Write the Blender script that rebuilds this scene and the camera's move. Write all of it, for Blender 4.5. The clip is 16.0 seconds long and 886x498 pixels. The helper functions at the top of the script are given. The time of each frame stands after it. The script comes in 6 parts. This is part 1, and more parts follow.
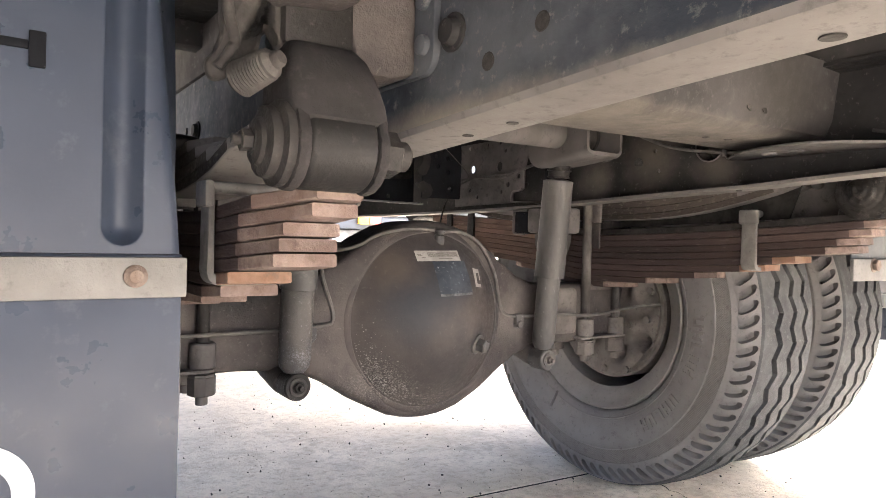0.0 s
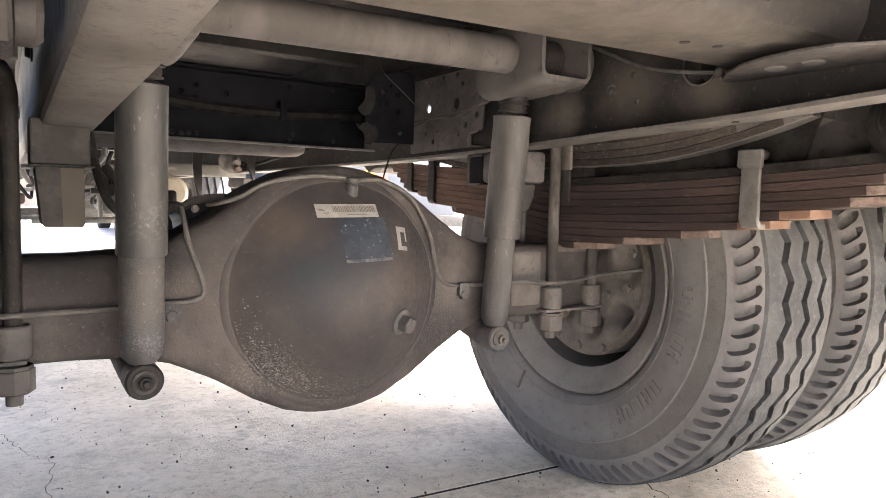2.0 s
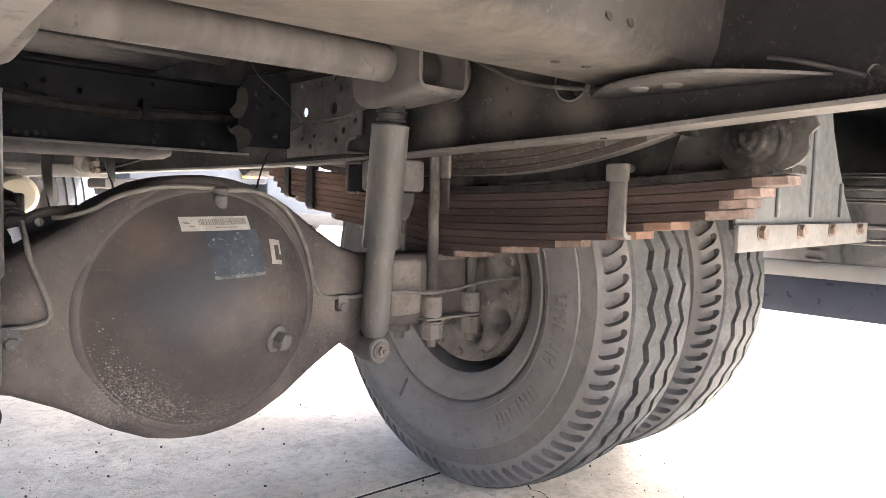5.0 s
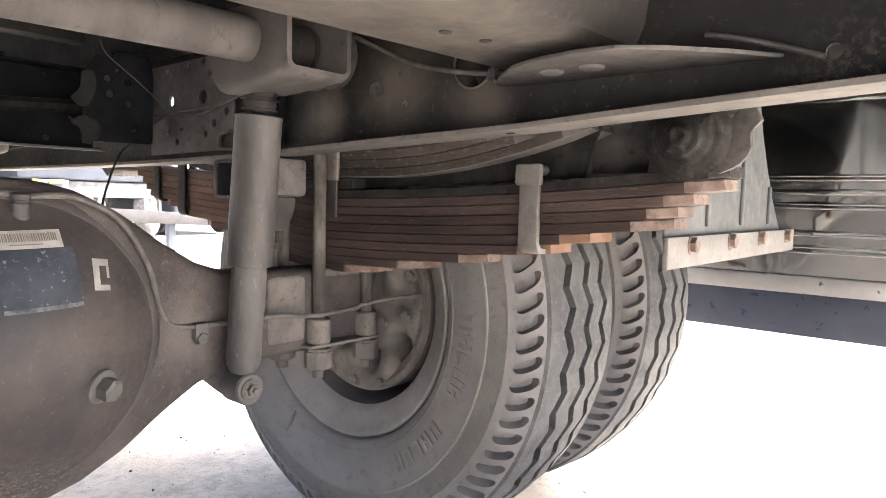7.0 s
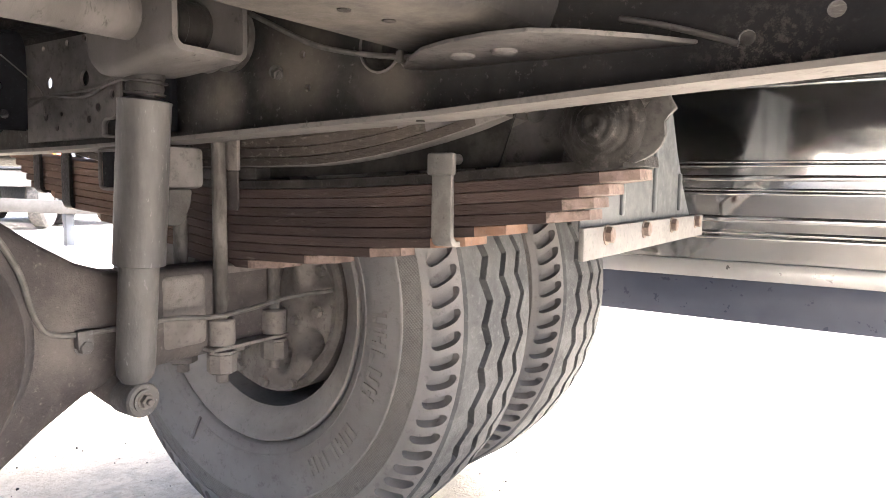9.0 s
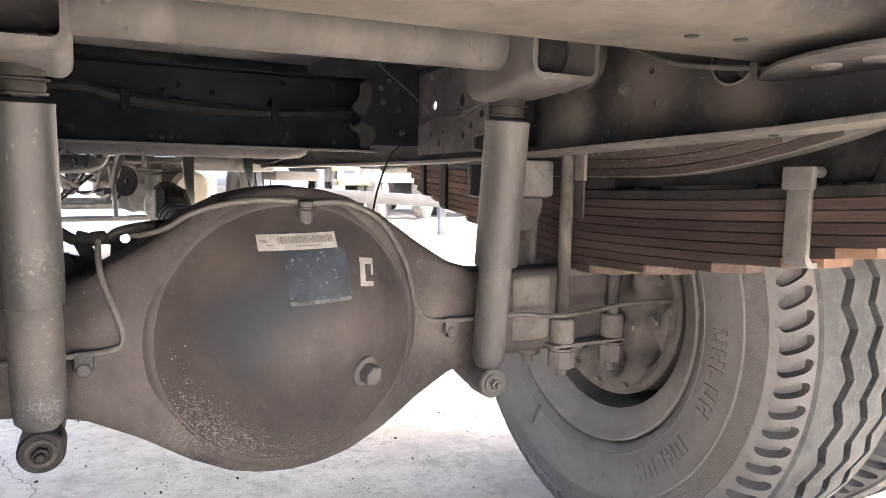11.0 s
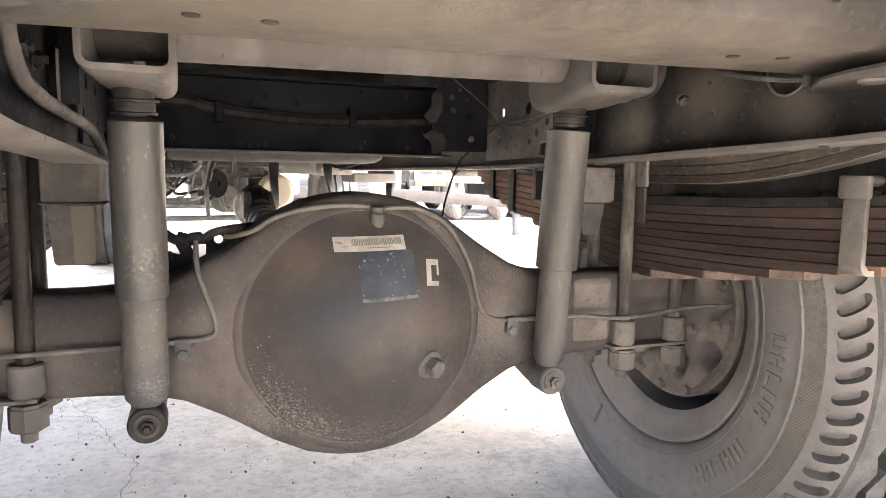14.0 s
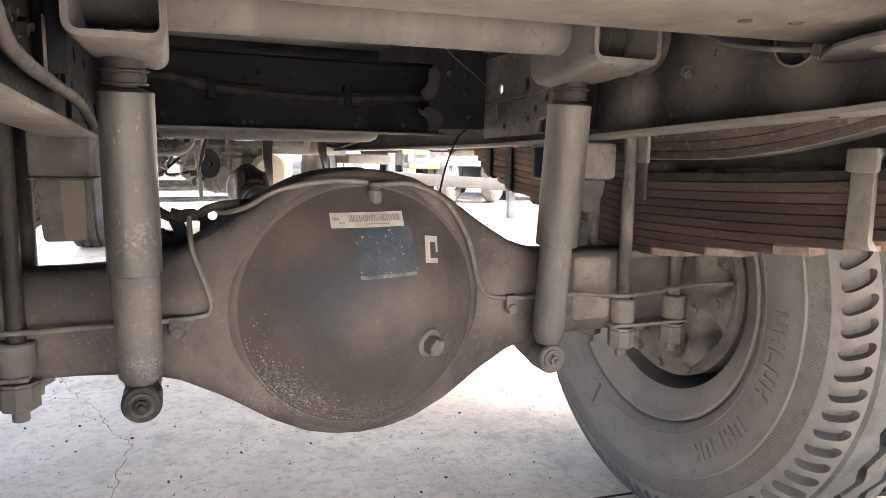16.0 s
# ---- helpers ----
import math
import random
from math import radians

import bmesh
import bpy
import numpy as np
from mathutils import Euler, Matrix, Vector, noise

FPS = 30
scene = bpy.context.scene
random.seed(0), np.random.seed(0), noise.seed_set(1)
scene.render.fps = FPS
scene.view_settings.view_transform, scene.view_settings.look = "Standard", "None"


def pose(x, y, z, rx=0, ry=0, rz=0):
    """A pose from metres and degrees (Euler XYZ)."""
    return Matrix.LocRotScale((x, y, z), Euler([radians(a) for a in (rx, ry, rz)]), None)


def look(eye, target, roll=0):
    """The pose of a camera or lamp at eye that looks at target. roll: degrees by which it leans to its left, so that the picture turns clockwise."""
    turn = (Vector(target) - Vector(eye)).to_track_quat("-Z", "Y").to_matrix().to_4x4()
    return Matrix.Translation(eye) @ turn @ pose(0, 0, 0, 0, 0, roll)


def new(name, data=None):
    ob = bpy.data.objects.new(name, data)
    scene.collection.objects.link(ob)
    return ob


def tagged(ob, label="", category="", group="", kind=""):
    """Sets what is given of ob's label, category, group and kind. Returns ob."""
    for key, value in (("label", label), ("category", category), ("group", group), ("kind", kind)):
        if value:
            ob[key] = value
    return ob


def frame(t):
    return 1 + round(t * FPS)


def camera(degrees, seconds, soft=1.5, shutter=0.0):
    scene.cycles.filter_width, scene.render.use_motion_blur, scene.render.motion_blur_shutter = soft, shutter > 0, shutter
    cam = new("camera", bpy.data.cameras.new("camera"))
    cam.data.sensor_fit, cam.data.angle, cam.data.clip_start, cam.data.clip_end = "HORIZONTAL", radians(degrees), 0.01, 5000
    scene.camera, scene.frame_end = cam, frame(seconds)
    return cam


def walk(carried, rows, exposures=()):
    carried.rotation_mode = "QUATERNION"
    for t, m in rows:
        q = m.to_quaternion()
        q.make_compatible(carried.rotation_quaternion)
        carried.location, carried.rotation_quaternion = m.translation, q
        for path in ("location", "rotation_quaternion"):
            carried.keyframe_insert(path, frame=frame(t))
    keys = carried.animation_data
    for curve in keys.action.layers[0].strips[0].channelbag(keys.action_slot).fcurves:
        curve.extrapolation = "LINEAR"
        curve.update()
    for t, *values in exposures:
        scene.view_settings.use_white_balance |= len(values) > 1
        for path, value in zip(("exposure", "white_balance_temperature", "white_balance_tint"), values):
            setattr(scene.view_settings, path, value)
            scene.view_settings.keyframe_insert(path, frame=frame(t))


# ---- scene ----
cam = camera(67.3, 16.0, soft=0.8)
PATH = [
    (0, (-0.911, -1.421, 0.708), (0.238, 0.216, 0.69), 1.5),
    (0.5, (-0.864, -1.432, 0.69), (0.209, 0.256, 0.667), 1.6),
    (1, (-0.76, -1.427, 0.682), (0.321, 0.256, 0.657), 1.5),
    (1.5, (-0.676, -1.345, 0.693), (0.413, 0.331, 0.606), 1.7),
    (2, (-0.548, -1.256, 0.702), (0.551, 0.409, 0.554), 1.3),
    (2.5, (-0.55, -1.25, 0.697), (0.556, 0.409, 0.544), 1.4),
    (3, (-0.542, -1.256, 0.702), (0.568, 0.402, 0.555), 1.4),
    (3.5, (-0.528, -1.243, 0.688), (0.782, 0.261, 0.55), 1.5),
    (4, (-0.531, -1.245, 0.701), (0.834, 0.209, 0.558), 1.4),
    (6.3, (-0.452, -1.228, 0.74), (0.95, 0.192, 0.591), 1.2),
    (6.5, (-0.411, -1.203, 0.739), (1.016, 0.191, 0.6), 1.3),
    (7, (-0.322, -1.131, 0.743), (1.206, 0.152, 0.599), 1.4),
    (7.5, (-0.259, -1.071, 0.755), (1.357, 0.096, 0.594), 1.3),
    (8, (-0.254, -1.071, 0.759), (1.424, 0.004, 0.579), 1.1),
    (8.2, (-0.259, -1.076, 0.753), (1.431, -0.023, 0.561), 1.2),
    (10.3, (-0.278, -1.136, 0.77), (1.083, 0.317, 0.574), 0.8),
    (10.5, (-0.284, -1.133, 0.777), (0.967, 0.414, 0.572), 1.0),
    (11, (-0.296, -1.149, 0.781), (0.627, 0.612, 0.566), 1.0),
    (11.5, (-0.295, -1.164, 0.788), (0.393, 0.701, 0.573), 1.0),
    (12, (-0.294, -1.171, 0.79), (0.399, 0.693, 0.573), 1.1),
    (12.5, (-0.293, -1.18, 0.792), (0.406, 0.682, 0.575), 1.0),
    (13, (-0.299, -1.191, 0.794), (0.407, 0.668, 0.576), 1.1),
    (13.5, (-0.302, -1.206, 0.797), (0.405, 0.652, 0.581), 1.0),
    (14, (-0.306, -1.224, 0.794), (0.409, 0.631, 0.575), 1.0),
    (14.5, (-0.301, -1.223, 0.777), (0.41, 0.617, 0.441), 0.9),
    (15, (-0.308, -1.209, 0.778), (0.404, 0.607, 0.336), 0.9),
    (15.5, (-0.306, -1.208, 0.779), (0.408, 0.605, 0.327), 1.0),
    (16, (-0.308, -1.203, 0.779), (0.424, 0.639, 0.512), 1.0),
]
walk(cam, [(t, look(eye, target, roll)) for t, eye, target, roll in PATH], [(0.0, 3.66, 6200, 11), (1.5, 3.70, 6300, 11), (4.0, 3.83, 6180, 11), (6.5, 3.89, 6020, 11), (8.0, 3.95, 6050, 11), (10.5, 4.06, 6170, 11), (13.5, 4.07, 6300, 11), (14.5, 4.05, 6400, 11), (15.0, 4.10, 6400, 11), (15.5, 3.88, 6400, 11), (16.0, 3.89, 6350, 11)])

# ---- world, sun, exposure ----
world = bpy.data.worlds.new("sky")
scene.world = world
world.use_nodes = True
wn = world.node_tree
sky = wn.nodes.new("ShaderNodeTexSky")
sky.sky_type = "NISHITA"
sky.sun_disc = False
sky.dust_density = 8.0
sky.air_density = 0.7
sky.sun_elevation = radians(54)
sky.sun_rotation = radians(136)
bgn = wn.nodes["Background"]
bgn.inputs["Strength"].default_value = 0.15
wn.links.new(sky.outputs["Color"], bgn.inputs["Color"])
sun_data = bpy.data.lights.new("sun", "SUN")
sun_data.energy = 4.2
sun_data.angle = radians(0.6)
sun_data.color = (1.0, 0.965, 0.95)
sun = new("sun", sun_data)
az, el = radians(136), radians(54)
sun.matrix_world = look((0, 0, 0), (-math.sin(az) * math.cos(el), -math.cos(az) * math.cos(el), -math.sin(el)))


# ---- materials ----
def grey(c, dull):
    """A colour washed towards grey by road dust."""
    l = 0.3 * c[0] + 0.59 * c[1] + 0.11 * c[2]
    return tuple((l + (k - l) * (1 - 0.50 * dull)) * (1 - 0.28 * dull) for k in c)


def surf(name, a, b, c=None, s1=6.0, s2=60.0, amount=0.5, rough=0.7, metal=0.0, bump=0.15, fine=400.0, lo=0.42, hi=0.62, stretch=(1, 1, 1), spec=0.3, rand=0.0, stains=None, dull=1.0):
    """Two-scale surface: colours a and b in broad patches, c in smaller flecks, fine relief."""
    a, b, c = (grey(k, dull) if k else k for k in (a, b, c))
    m = bpy.data.materials.new(name)
    m.use_nodes = True
    nt = m.node_tree
    nodes, links = nt.nodes, nt.links
    bsdf = nodes["Principled BSDF"]
    tc = nodes.new("ShaderNodeTexCoord")
    mp = nodes.new("ShaderNodeMapping")
    mp.inputs["Scale"].default_value = stretch
    links.new(tc.outputs["Object"], mp.inputs["Vector"])

    def nz(scale, detail=5.0, r=0.6):
        n = nodes.new("ShaderNodeTexNoise")
        n.inputs["Scale"].default_value = scale
        n.inputs["Detail"].default_value = detail
        n.inputs["Roughness"].default_value = r
        links.new(mp.outputs["Vector"], n.inputs["Vector"])
        return n.outputs["Fac"]

    def ramp(src, p, q):
        n = nodes.new("ShaderNodeMapRange")
        n.inputs["From Min"].default_value, n.inputs["From Max"].default_value = p, q
        links.new(src, n.inputs["Value"])
        return n.outputs["Result"]

    def mix(fac, x, y):
        n = nodes.new("ShaderNodeMix")
        n.data_type = "RGBA"
        links.new(fac, n.inputs["Factor"])
        for sock, v in ((n.inputs[6], x), (n.inputs[7], y)):
            if isinstance(v, tuple):
                sock.default_value = (*v, 1)
            else:
                links.new(v, sock)
        return n.outputs[2]

    broad = ramp(nz(s1), lo, hi)
    col = mix(broad, a, b)
    if c:
        f = ramp(nz(s2, 8.0, 0.7), 0.62 - amount * 0.25, 0.72)
        col = mix(f, col, c)
    if stains:
        g = nodes.new("ShaderNodeTexVoronoi")
        g.inputs["Scale"].default_value = 9
        g.inputs["Randomness"].default_value = 1
        links.new(mp.outputs["Vector"], g.inputs["Vector"])
        ma = nodes.new("ShaderNodeMath")
        ma.operation = "MULTIPLY"
        links.new(ramp(nz(11, 10, 0.75), 0.45, 0.66), ma.inputs[0])
        links.new(ramp(nz(1.7, 4), 0.36, 0.62), ma.inputs[1])
        col = mix(ma.outputs[0], col, stains)
        col = mix(ramp(nz(170, 3, 0.8), 0.64, 0.70), col, tuple(0.55 * k for k in stains))
    if rand:
        info = nodes.new("ShaderNodeObjectInfo")
        hsv = nodes.new("ShaderNodeHueSaturation")
        v = ramp(info.outputs["Random"], 0, 1)
        nodes_mr = v.node
        nodes_mr.inputs["To Min"].default_value, nodes_mr.inputs["To Max"].default_value = 1 - rand, 1 + rand
        links.new(v, hsv.inputs["Value"])
        links.new(col, hsv.inputs["Color"])
        col = hsv.outputs["Color"]
    links.new(col, bsdf.inputs["Base Color"])
    grain = nz(fine, 4.0)
    rr = ramp(nz(s2 * 0.7), 0.3, 0.7)
    rr.node.inputs["To Min"].default_value, rr.node.inputs["To Max"].default_value = max(0.02, rough - 0.12 * (1 - metal)), min(1.0, rough + 0.12 * (1 - 0.8 * metal))
    links.new(rr, bsdf.inputs["Roughness"])
    bsdf.inputs["Metallic"].default_value = metal
    bsdf.inputs["Specular IOR Level"].default_value = spec
    if bump:
        add = nodes.new("ShaderNodeMath")
        add.operation = "ADD"
        links.new(grain, add.inputs[0])
        links.new(nz(s2, 6.0), add.inputs[1])
        bp = nodes.new("ShaderNodeBump")
        bp.inputs["Strength"].default_value = bump
        bp.inputs["Distance"].default_value = 0.004
        links.new(add.outputs[0], bp.inputs["Height"])
        links.new(bp.outputs["Normal"], bsdf.inputs["Normal"])
    return m


def plain(name, col, rough=0.5, metal=0.0, emit=0.0):
    m = bpy.data.materials.new(name)
    m.use_nodes = True
    b = m.node_tree.nodes["Principled BSDF"]
    b.inputs["Base Color"].default_value = (*col, 1)
    b.inputs["Roughness"].default_value = rough
    b.inputs["Metallic"].default_value = metal
    return m


CONCRETE = surf("concrete", (0.52, 0.452, 0.350), (0.70, 0.618, 0.492), (0.36, 0.309, 0.240), 2.2, 38, 0.50, 0.9, 0, 0.9, 130, lo=0.34, hi=0.66, dull=0.0, stains=(0.32, 0.28, 0.226))
YARD = surf("yard_concrete", (0.40, 0.37, 0.33), (0.50, 0.468, 0.42), (0.31, 0.285, 0.25), 0.6, 9, 0.4, 0.9, 0, 0.2, 120, dull=0.0)
CREAM = surf("cream_paint", (0.288, 0.256, 0.196), (0.336, 0.300, 0.232), (0.224, 0.200, 0.160), 6, 40, 0.2, 0.6, 0, 0.05, dull=0.3)
# dirt of cracks and joints; also painted discs for the dark inside holes
CRACK = surf("crack_dirt_hole_dark", (0.030, 0.026, 0.022), (0.065, 0.057, 0.049), None, 30, 200, 0, 0.95, 0, 0.3, spec=0.1)
STONE = surf("grit", (0.035, 0.032, 0.03), (0.13, 0.115, 0.10), None, 40, 200, 0, 0.9, 0, 0.3)
AXLE = surf("axle_iron", (0.037, 0.032, 0.032), (0.077, 0.066, 0.061), (0.120, 0.104, 0.095), 7, 110, 0.16, 0.65, 0.0, 0.35, 260, spec=0.2, dull=0.4)
COVER = surf("cover_iron", (0.033, 0.030, 0.031), (0.058, 0.049, 0.046), (0.087, 0.076, 0.071), 6, 110, 0.10, 0.55, 0.0, 0.16, 300, spec=0.2, dull=0.4)
CRUST = surf("scraped_paint", (0.14, 0.125, 0.108), (0.27, 0.25, 0.22), (0.09, 0.08, 0.07), 60, 150, 0.5, 0.85, 0, 0.8, 300)
RAIL = surf("frame_paint", (0.013, 0.013, 0.016), (0.051, 0.046, 0.044), (0.121, 0.110, 0.102), 3.2, 90, 0.10, 0.7, 0, 0.15, 260, lo=0.36, hi=0.70, spec=0.12)


def splash(m, col, z0, z1, ragged=0.05):
    """Road dust thrown up over the lowest part of a sheet, with a ragged upper edge."""
    nt = m.node_tree
    nodes, links = nt.nodes, nt.links
    bsdf = nodes["Principled BSDF"]
    src = bsdf.inputs["Base Color"].links[0].from_socket
    tc = nodes.new("ShaderNodeTexCoord")
    sep = nodes.new("ShaderNodeSeparateXYZ")
    links.new(tc.outputs["Object"], sep.inputs[0])
    n = nodes.new("ShaderNodeTexNoise")
    n.inputs["Scale"].default_value, n.inputs["Detail"].default_value, n.inputs["Roughness"].default_value = 16, 8, 0.7
    links.new(tc.outputs["Object"], n.inputs["Vector"])
    ma = nodes.new("ShaderNodeMath")
    ma.operation = "MULTIPLY_ADD"
    ma.inputs[1].default_value = ragged * 2
    links.new(n.outputs["Fac"], ma.inputs[0])
    links.new(sep.outputs["Z"], ma.inputs[2])
    mr = nodes.new("ShaderNodeMapRange")
    mr.inputs["From Min"].default_value, mr.inputs["From Max"].default_value = z0 + ragged, z1 + ragged
    mr.inputs["To Min"].default_value, mr.inputs["To Max"].default_value = 1, 0
    links.new(ma.outputs[0], mr.inputs["Value"])
    mx = nodes.new("ShaderNodeMix")
    mx.data_type = "RGBA"
    links.new(mr.outputs["Result"], mx.inputs["Factor"])
    links.new(src, mx.inputs[6])
    mx.inputs[7].default_value = (*col, 1)
    links.new(mx.outputs[2], bsdf.inputs["Base Color"])


RAILD = surf("frame_paint_splashed", (0.028, 0.035, 0.047), (0.070, 0.077, 0.088), (0.16, 0.15, 0.135), 6, 60, 0.22, 0.65, 0, 0.15, 260, spec=0.15, dull=0.4)
splash(RAILD, (0.150, 0.135, 0.114), 0.840, 0.868, 0.022)
# dusty at its foot; the rear face's weaker light also put into the colour
XWEB = surf("crossmember_web", (0.039, 0.035, 0.036), (0.064, 0.058, 0.058), (0.091, 0.081, 0.079), 5, 60, 0.3, 0.85, 0, 0.15, 300, spec=0.12)
splash(XWEB, (0.078, 0.071, 0.062), 0.916, 0.942, 0.03)
DUSTY = surf("dusty_steel", (0.142, 0.126, 0.116), (0.191, 0.171, 0.159), (0.098, 0.087, 0.081), 4, 60, 0.34, 0.9, 0, 0.15, 300, spec=0.12)
PLATE = surf("plate_dust", (0.084, 0.076, 0.075), (0.154, 0.137, 0.130), (0.045, 0.041, 0.043), 7, 50, 0.34, 0.85, 0, 0.2, 300, spec=0.15)
TUBE = surf("tube_paint", (0.102, 0.091, 0.086), (0.150, 0.135, 0.130), (0.047, 0.043, 0.043), 6, 40, 0.10, 0.85, 0, 0.2, 300, spec=0.15, stretch=(2.2, 1, 0.8))
BLACK = surf("black_chassis", (0.008, 0.010, 0.015), (0.017, 0.020, 0.029), (0.080, 0.078, 0.083), 6, 150, 0.03, 0.8, 0, 0.12, 260, spec=0.05)
SPRING = surf("spring_rust", (0.037, 0.026, 0.025), (0.062, 0.041, 0.036), (0.097, 0.078, 0.071), 7, 60, 0.12, 0.85, 0, 0.45, 240, rand=0.20, spec=0.12, stretch=(1, 0.35, 1.6), dull=0.4)
SPRINGD = surf("spring_dusty", (0.046, 0.038, 0.033), (0.094, 0.076, 0.063), (0.17, 0.146, 0.122), 6, 90, 0.3, 0.85, 0, 0.6, 220, rand=0.3, spec=0.12, stretch=(1, 0.5, 1), dull=0.6)
# front half: oranger rust, with daylight from outside put into the colour too
SPRINGF = surf("spring_rust_lit_ahead", (0.085, 0.055, 0.043), (0.150, 0.095, 0.070), (0.17, 0.13, 0.11), 7, 60, 0.15, 0.85, 0, 0.45, 240, rand=0.20, spec=0.12, stretch=(1, 0.35, 1.6), dull=0.3)
TIPR = surf("spring_tip_dark", (0.115, 0.075, 0.061), (0.200, 0.139, 0.114), (0.055, 0.036, 0.028), 22, 60, 0.45, 0.85, 0, 0.4, 300, rand=0.2, dull=0.5)
ORANGE = surf("spring_rust_bright", (0.155, 0.082, 0.050), (0.205, 0.125, 0.084), (0.12, 0.083, 0.063), 20, 90, 0.35, 0.85, 0, 0.3, 300, dull=0.3)
TIP = surf("spring_tip", (0.121, 0.078, 0.063), (0.199, 0.143, 0.120), (0.082, 0.045, 0.035), 18, 45, 0.45, 0.85, 0, 0.4, 300, rand=0.2, dull=0.5)
SHOCK = surf("shock_paint", (0.040, 0.043, 0.045), (0.086, 0.083, 0.081), (0.220, 0.210, 0.210), 9, 120, 0.05, 0.5, 0.0, 0.12, 260, stretch=(1, 1, 0.3))
SHOCKR = surf("shock_dusty", (0.060, 0.058, 0.058), (0.122, 0.114, 0.107), (0.200, 0.190, 0.184), 9, 150, 0.03, 0.55, 0.0, 0.12, 260, stretch=(1, 1, 0.25))
SHOCKRL = surf("shock_body_dusty", (0.064, 0.063, 0.063), (0.116, 0.109, 0.101), (0.19, 0.185, 0.18), 9, 130, 0.06, 0.6, 0.0, 0.2, 260, stretch=(1, 1, 0.4))
SHOCKLOW = surf("shock_body", (0.042, 0.044, 0.050), (0.095, 0.085, 0.077), (0.22, 0.23, 0.26), 8, 140, 0.12, 0.6, 0, 0.3, 260)
RUBBER = surf("tyre_rubber", (0.176, 0.165, 0.160), (0.221, 0.208, 0.203), (0.134, 0.125, 0.122), 5, 55, 0.3, 0.9, 0, 0.2, 300, spec=0.15)
TREAD = surf("tread_rubber", (0.054, 0.060, 0.067), (0.088, 0.096, 0.100), (0.133, 0.134, 0.133), 9, 80, 0.24, 0.85, 0, 0.4, 220, spec=0.18)
KNURL = surf("knurled_rubber", (0.145, 0.136, 0.124), (0.185, 0.174, 0.158), (0.11, 0.10, 0.09), 5, 60, 0.3, 0.9, 0, 0.15, 500)
MARK = surf("mark_rubber", (0.150, 0.140, 0.129), (0.190, 0.178, 0.164), (0.18, 0.17, 0.155), 12, 80, 0.3, 0.9, 0, 0.15)
BUSHD = surf("bush_rubber_dusty", (0.060, 0.056, 0.054), (0.105, 0.096, 0.088), (0.040, 0.037, 0.036), 14, 60, 0.3, 0.85, 0, 0.3, 200, spec=0.15)
BUSH = surf("bush_rubber", (0.03, 0.028, 0.026), (0.075, 0.066, 0.056), None, 20, 120, 0, 0.8, 0, 0.2)
HANGER = surf("hanger_iron", (0.017, 0.015, 0.015), (0.034, 0.030, 0.028), (0.069, 0.059, 0.054), 9, 120, 0.2, 0.6, 0, 0.25, 300, spec=0.15)
HANGERD = surf("hanger_dusty", (0.021, 0.019, 0.020), (0.035, 0.030, 0.031), (0.053, 0.046, 0.045), 12, 60, 0.25, 0.8, 0, 0.3, 260, spec=0.15)
KEEPER = surf("keeper_steel", (0.042, 0.038, 0.034), (0.075, 0.068, 0.060), (0.024, 0.022, 0.020), 16, 70, 0.4, 0.75, 0, 0.3, 260)
MUD = surf("greasy_mud", (0.043, 0.036, 0.033), (0.076, 0.066, 0.056), (0.031, 0.025, 0.021), 26, 120, 0.45, 0.75, 0, 0.35, 220, spec=0.25)
RUSTCHIP = surf("rust_chip", (0.30, 0.17, 0.07), (0.38, 0.24, 0.11), None, 60, 200, 0, 0.9, 0, 0.3)
ROLLER = surf("roller_steel", (0.013, 0.012, 0.012), (0.022, 0.021, 0.021), (0.049, 0.043, 0.040), 8, 80, 0.14, 0.55, 0, 0.15, 260, spec=0.2)
GREASE = surf("greasy_iron", (0.014, 0.012, 0.011), (0.034, 0.029, 0.026), (0.070, 0.060, 0.051), 18, 70, 0.3, 0.55, 0, 0.3, 200, spec=0.12)
FLAP = surf("flap_black", (0.020, 0.028, 0.047), (0.030, 0.040, 0.062), (0.053, 0.062, 0.081), 4, 22, 0.22, 0.34, 0, 0.03, 300, lo=0.3, hi=0.7, spec=0.22, dull=0.3)
RINGW = surf("ring_white", (0.46, 0.49, 0.53), (0.56, 0.58, 0.61), (0.25, 0.26, 0.28), 20, 90, 0.25, 0.7, 0, 0.1, dull=0.3)
FLAPR = surf("flap_grey", (0.064, 0.078, 0.087), (0.094, 0.108, 0.116), (0.15, 0.147, 0.142), 6, 60, 0.2, 0.6, 0, 0.1, 300)
STRIP = surf("strip_cream", (0.159, 0.153, 0.142), (0.206, 0.198, 0.184), (0.112, 0.103, 0.094), 10, 90, 0.3, 0.75, 0, 0.15)
BOLT = surf("bolt_rust", (0.14, 0.096, 0.072), (0.20, 0.150, 0.120), (0.12, 0.08, 0.06), 60, 200, 0.4, 0.75, 0.2, 0.3, dull=0.5)
UBOLT = surf("u_bolt_rust", (0.072, 0.062, 0.052), (0.150, 0.134, 0.114), (0.045, 0.036, 0.030), 24, 60, 0.45, 0.8, 0.0, 0.4, 240, stretch=(1, 1, 0.4))
STEEL = surf("dull_steel", (0.140, 0.130, 0.116), (0.205, 0.190, 0.170), (0.085, 0.078, 0.07), 30, 120, 0.3, 0.6, 0.1, 0.2)
DRUM = surf("drum_dust", (0.146, 0.123, 0.105), (0.211, 0.179, 0.153), (0.099, 0.083, 0.071), 14, 80, 0.36, 0.9, 0, 0.4, spec=0.15)
RIM = surf("rim_dust", (0.200, 0.185, 0.168), (0.255, 0.238, 0.218), (0.15, 0.138, 0.125), 6, 80, 0.25, 0.75, 0, 0.12)
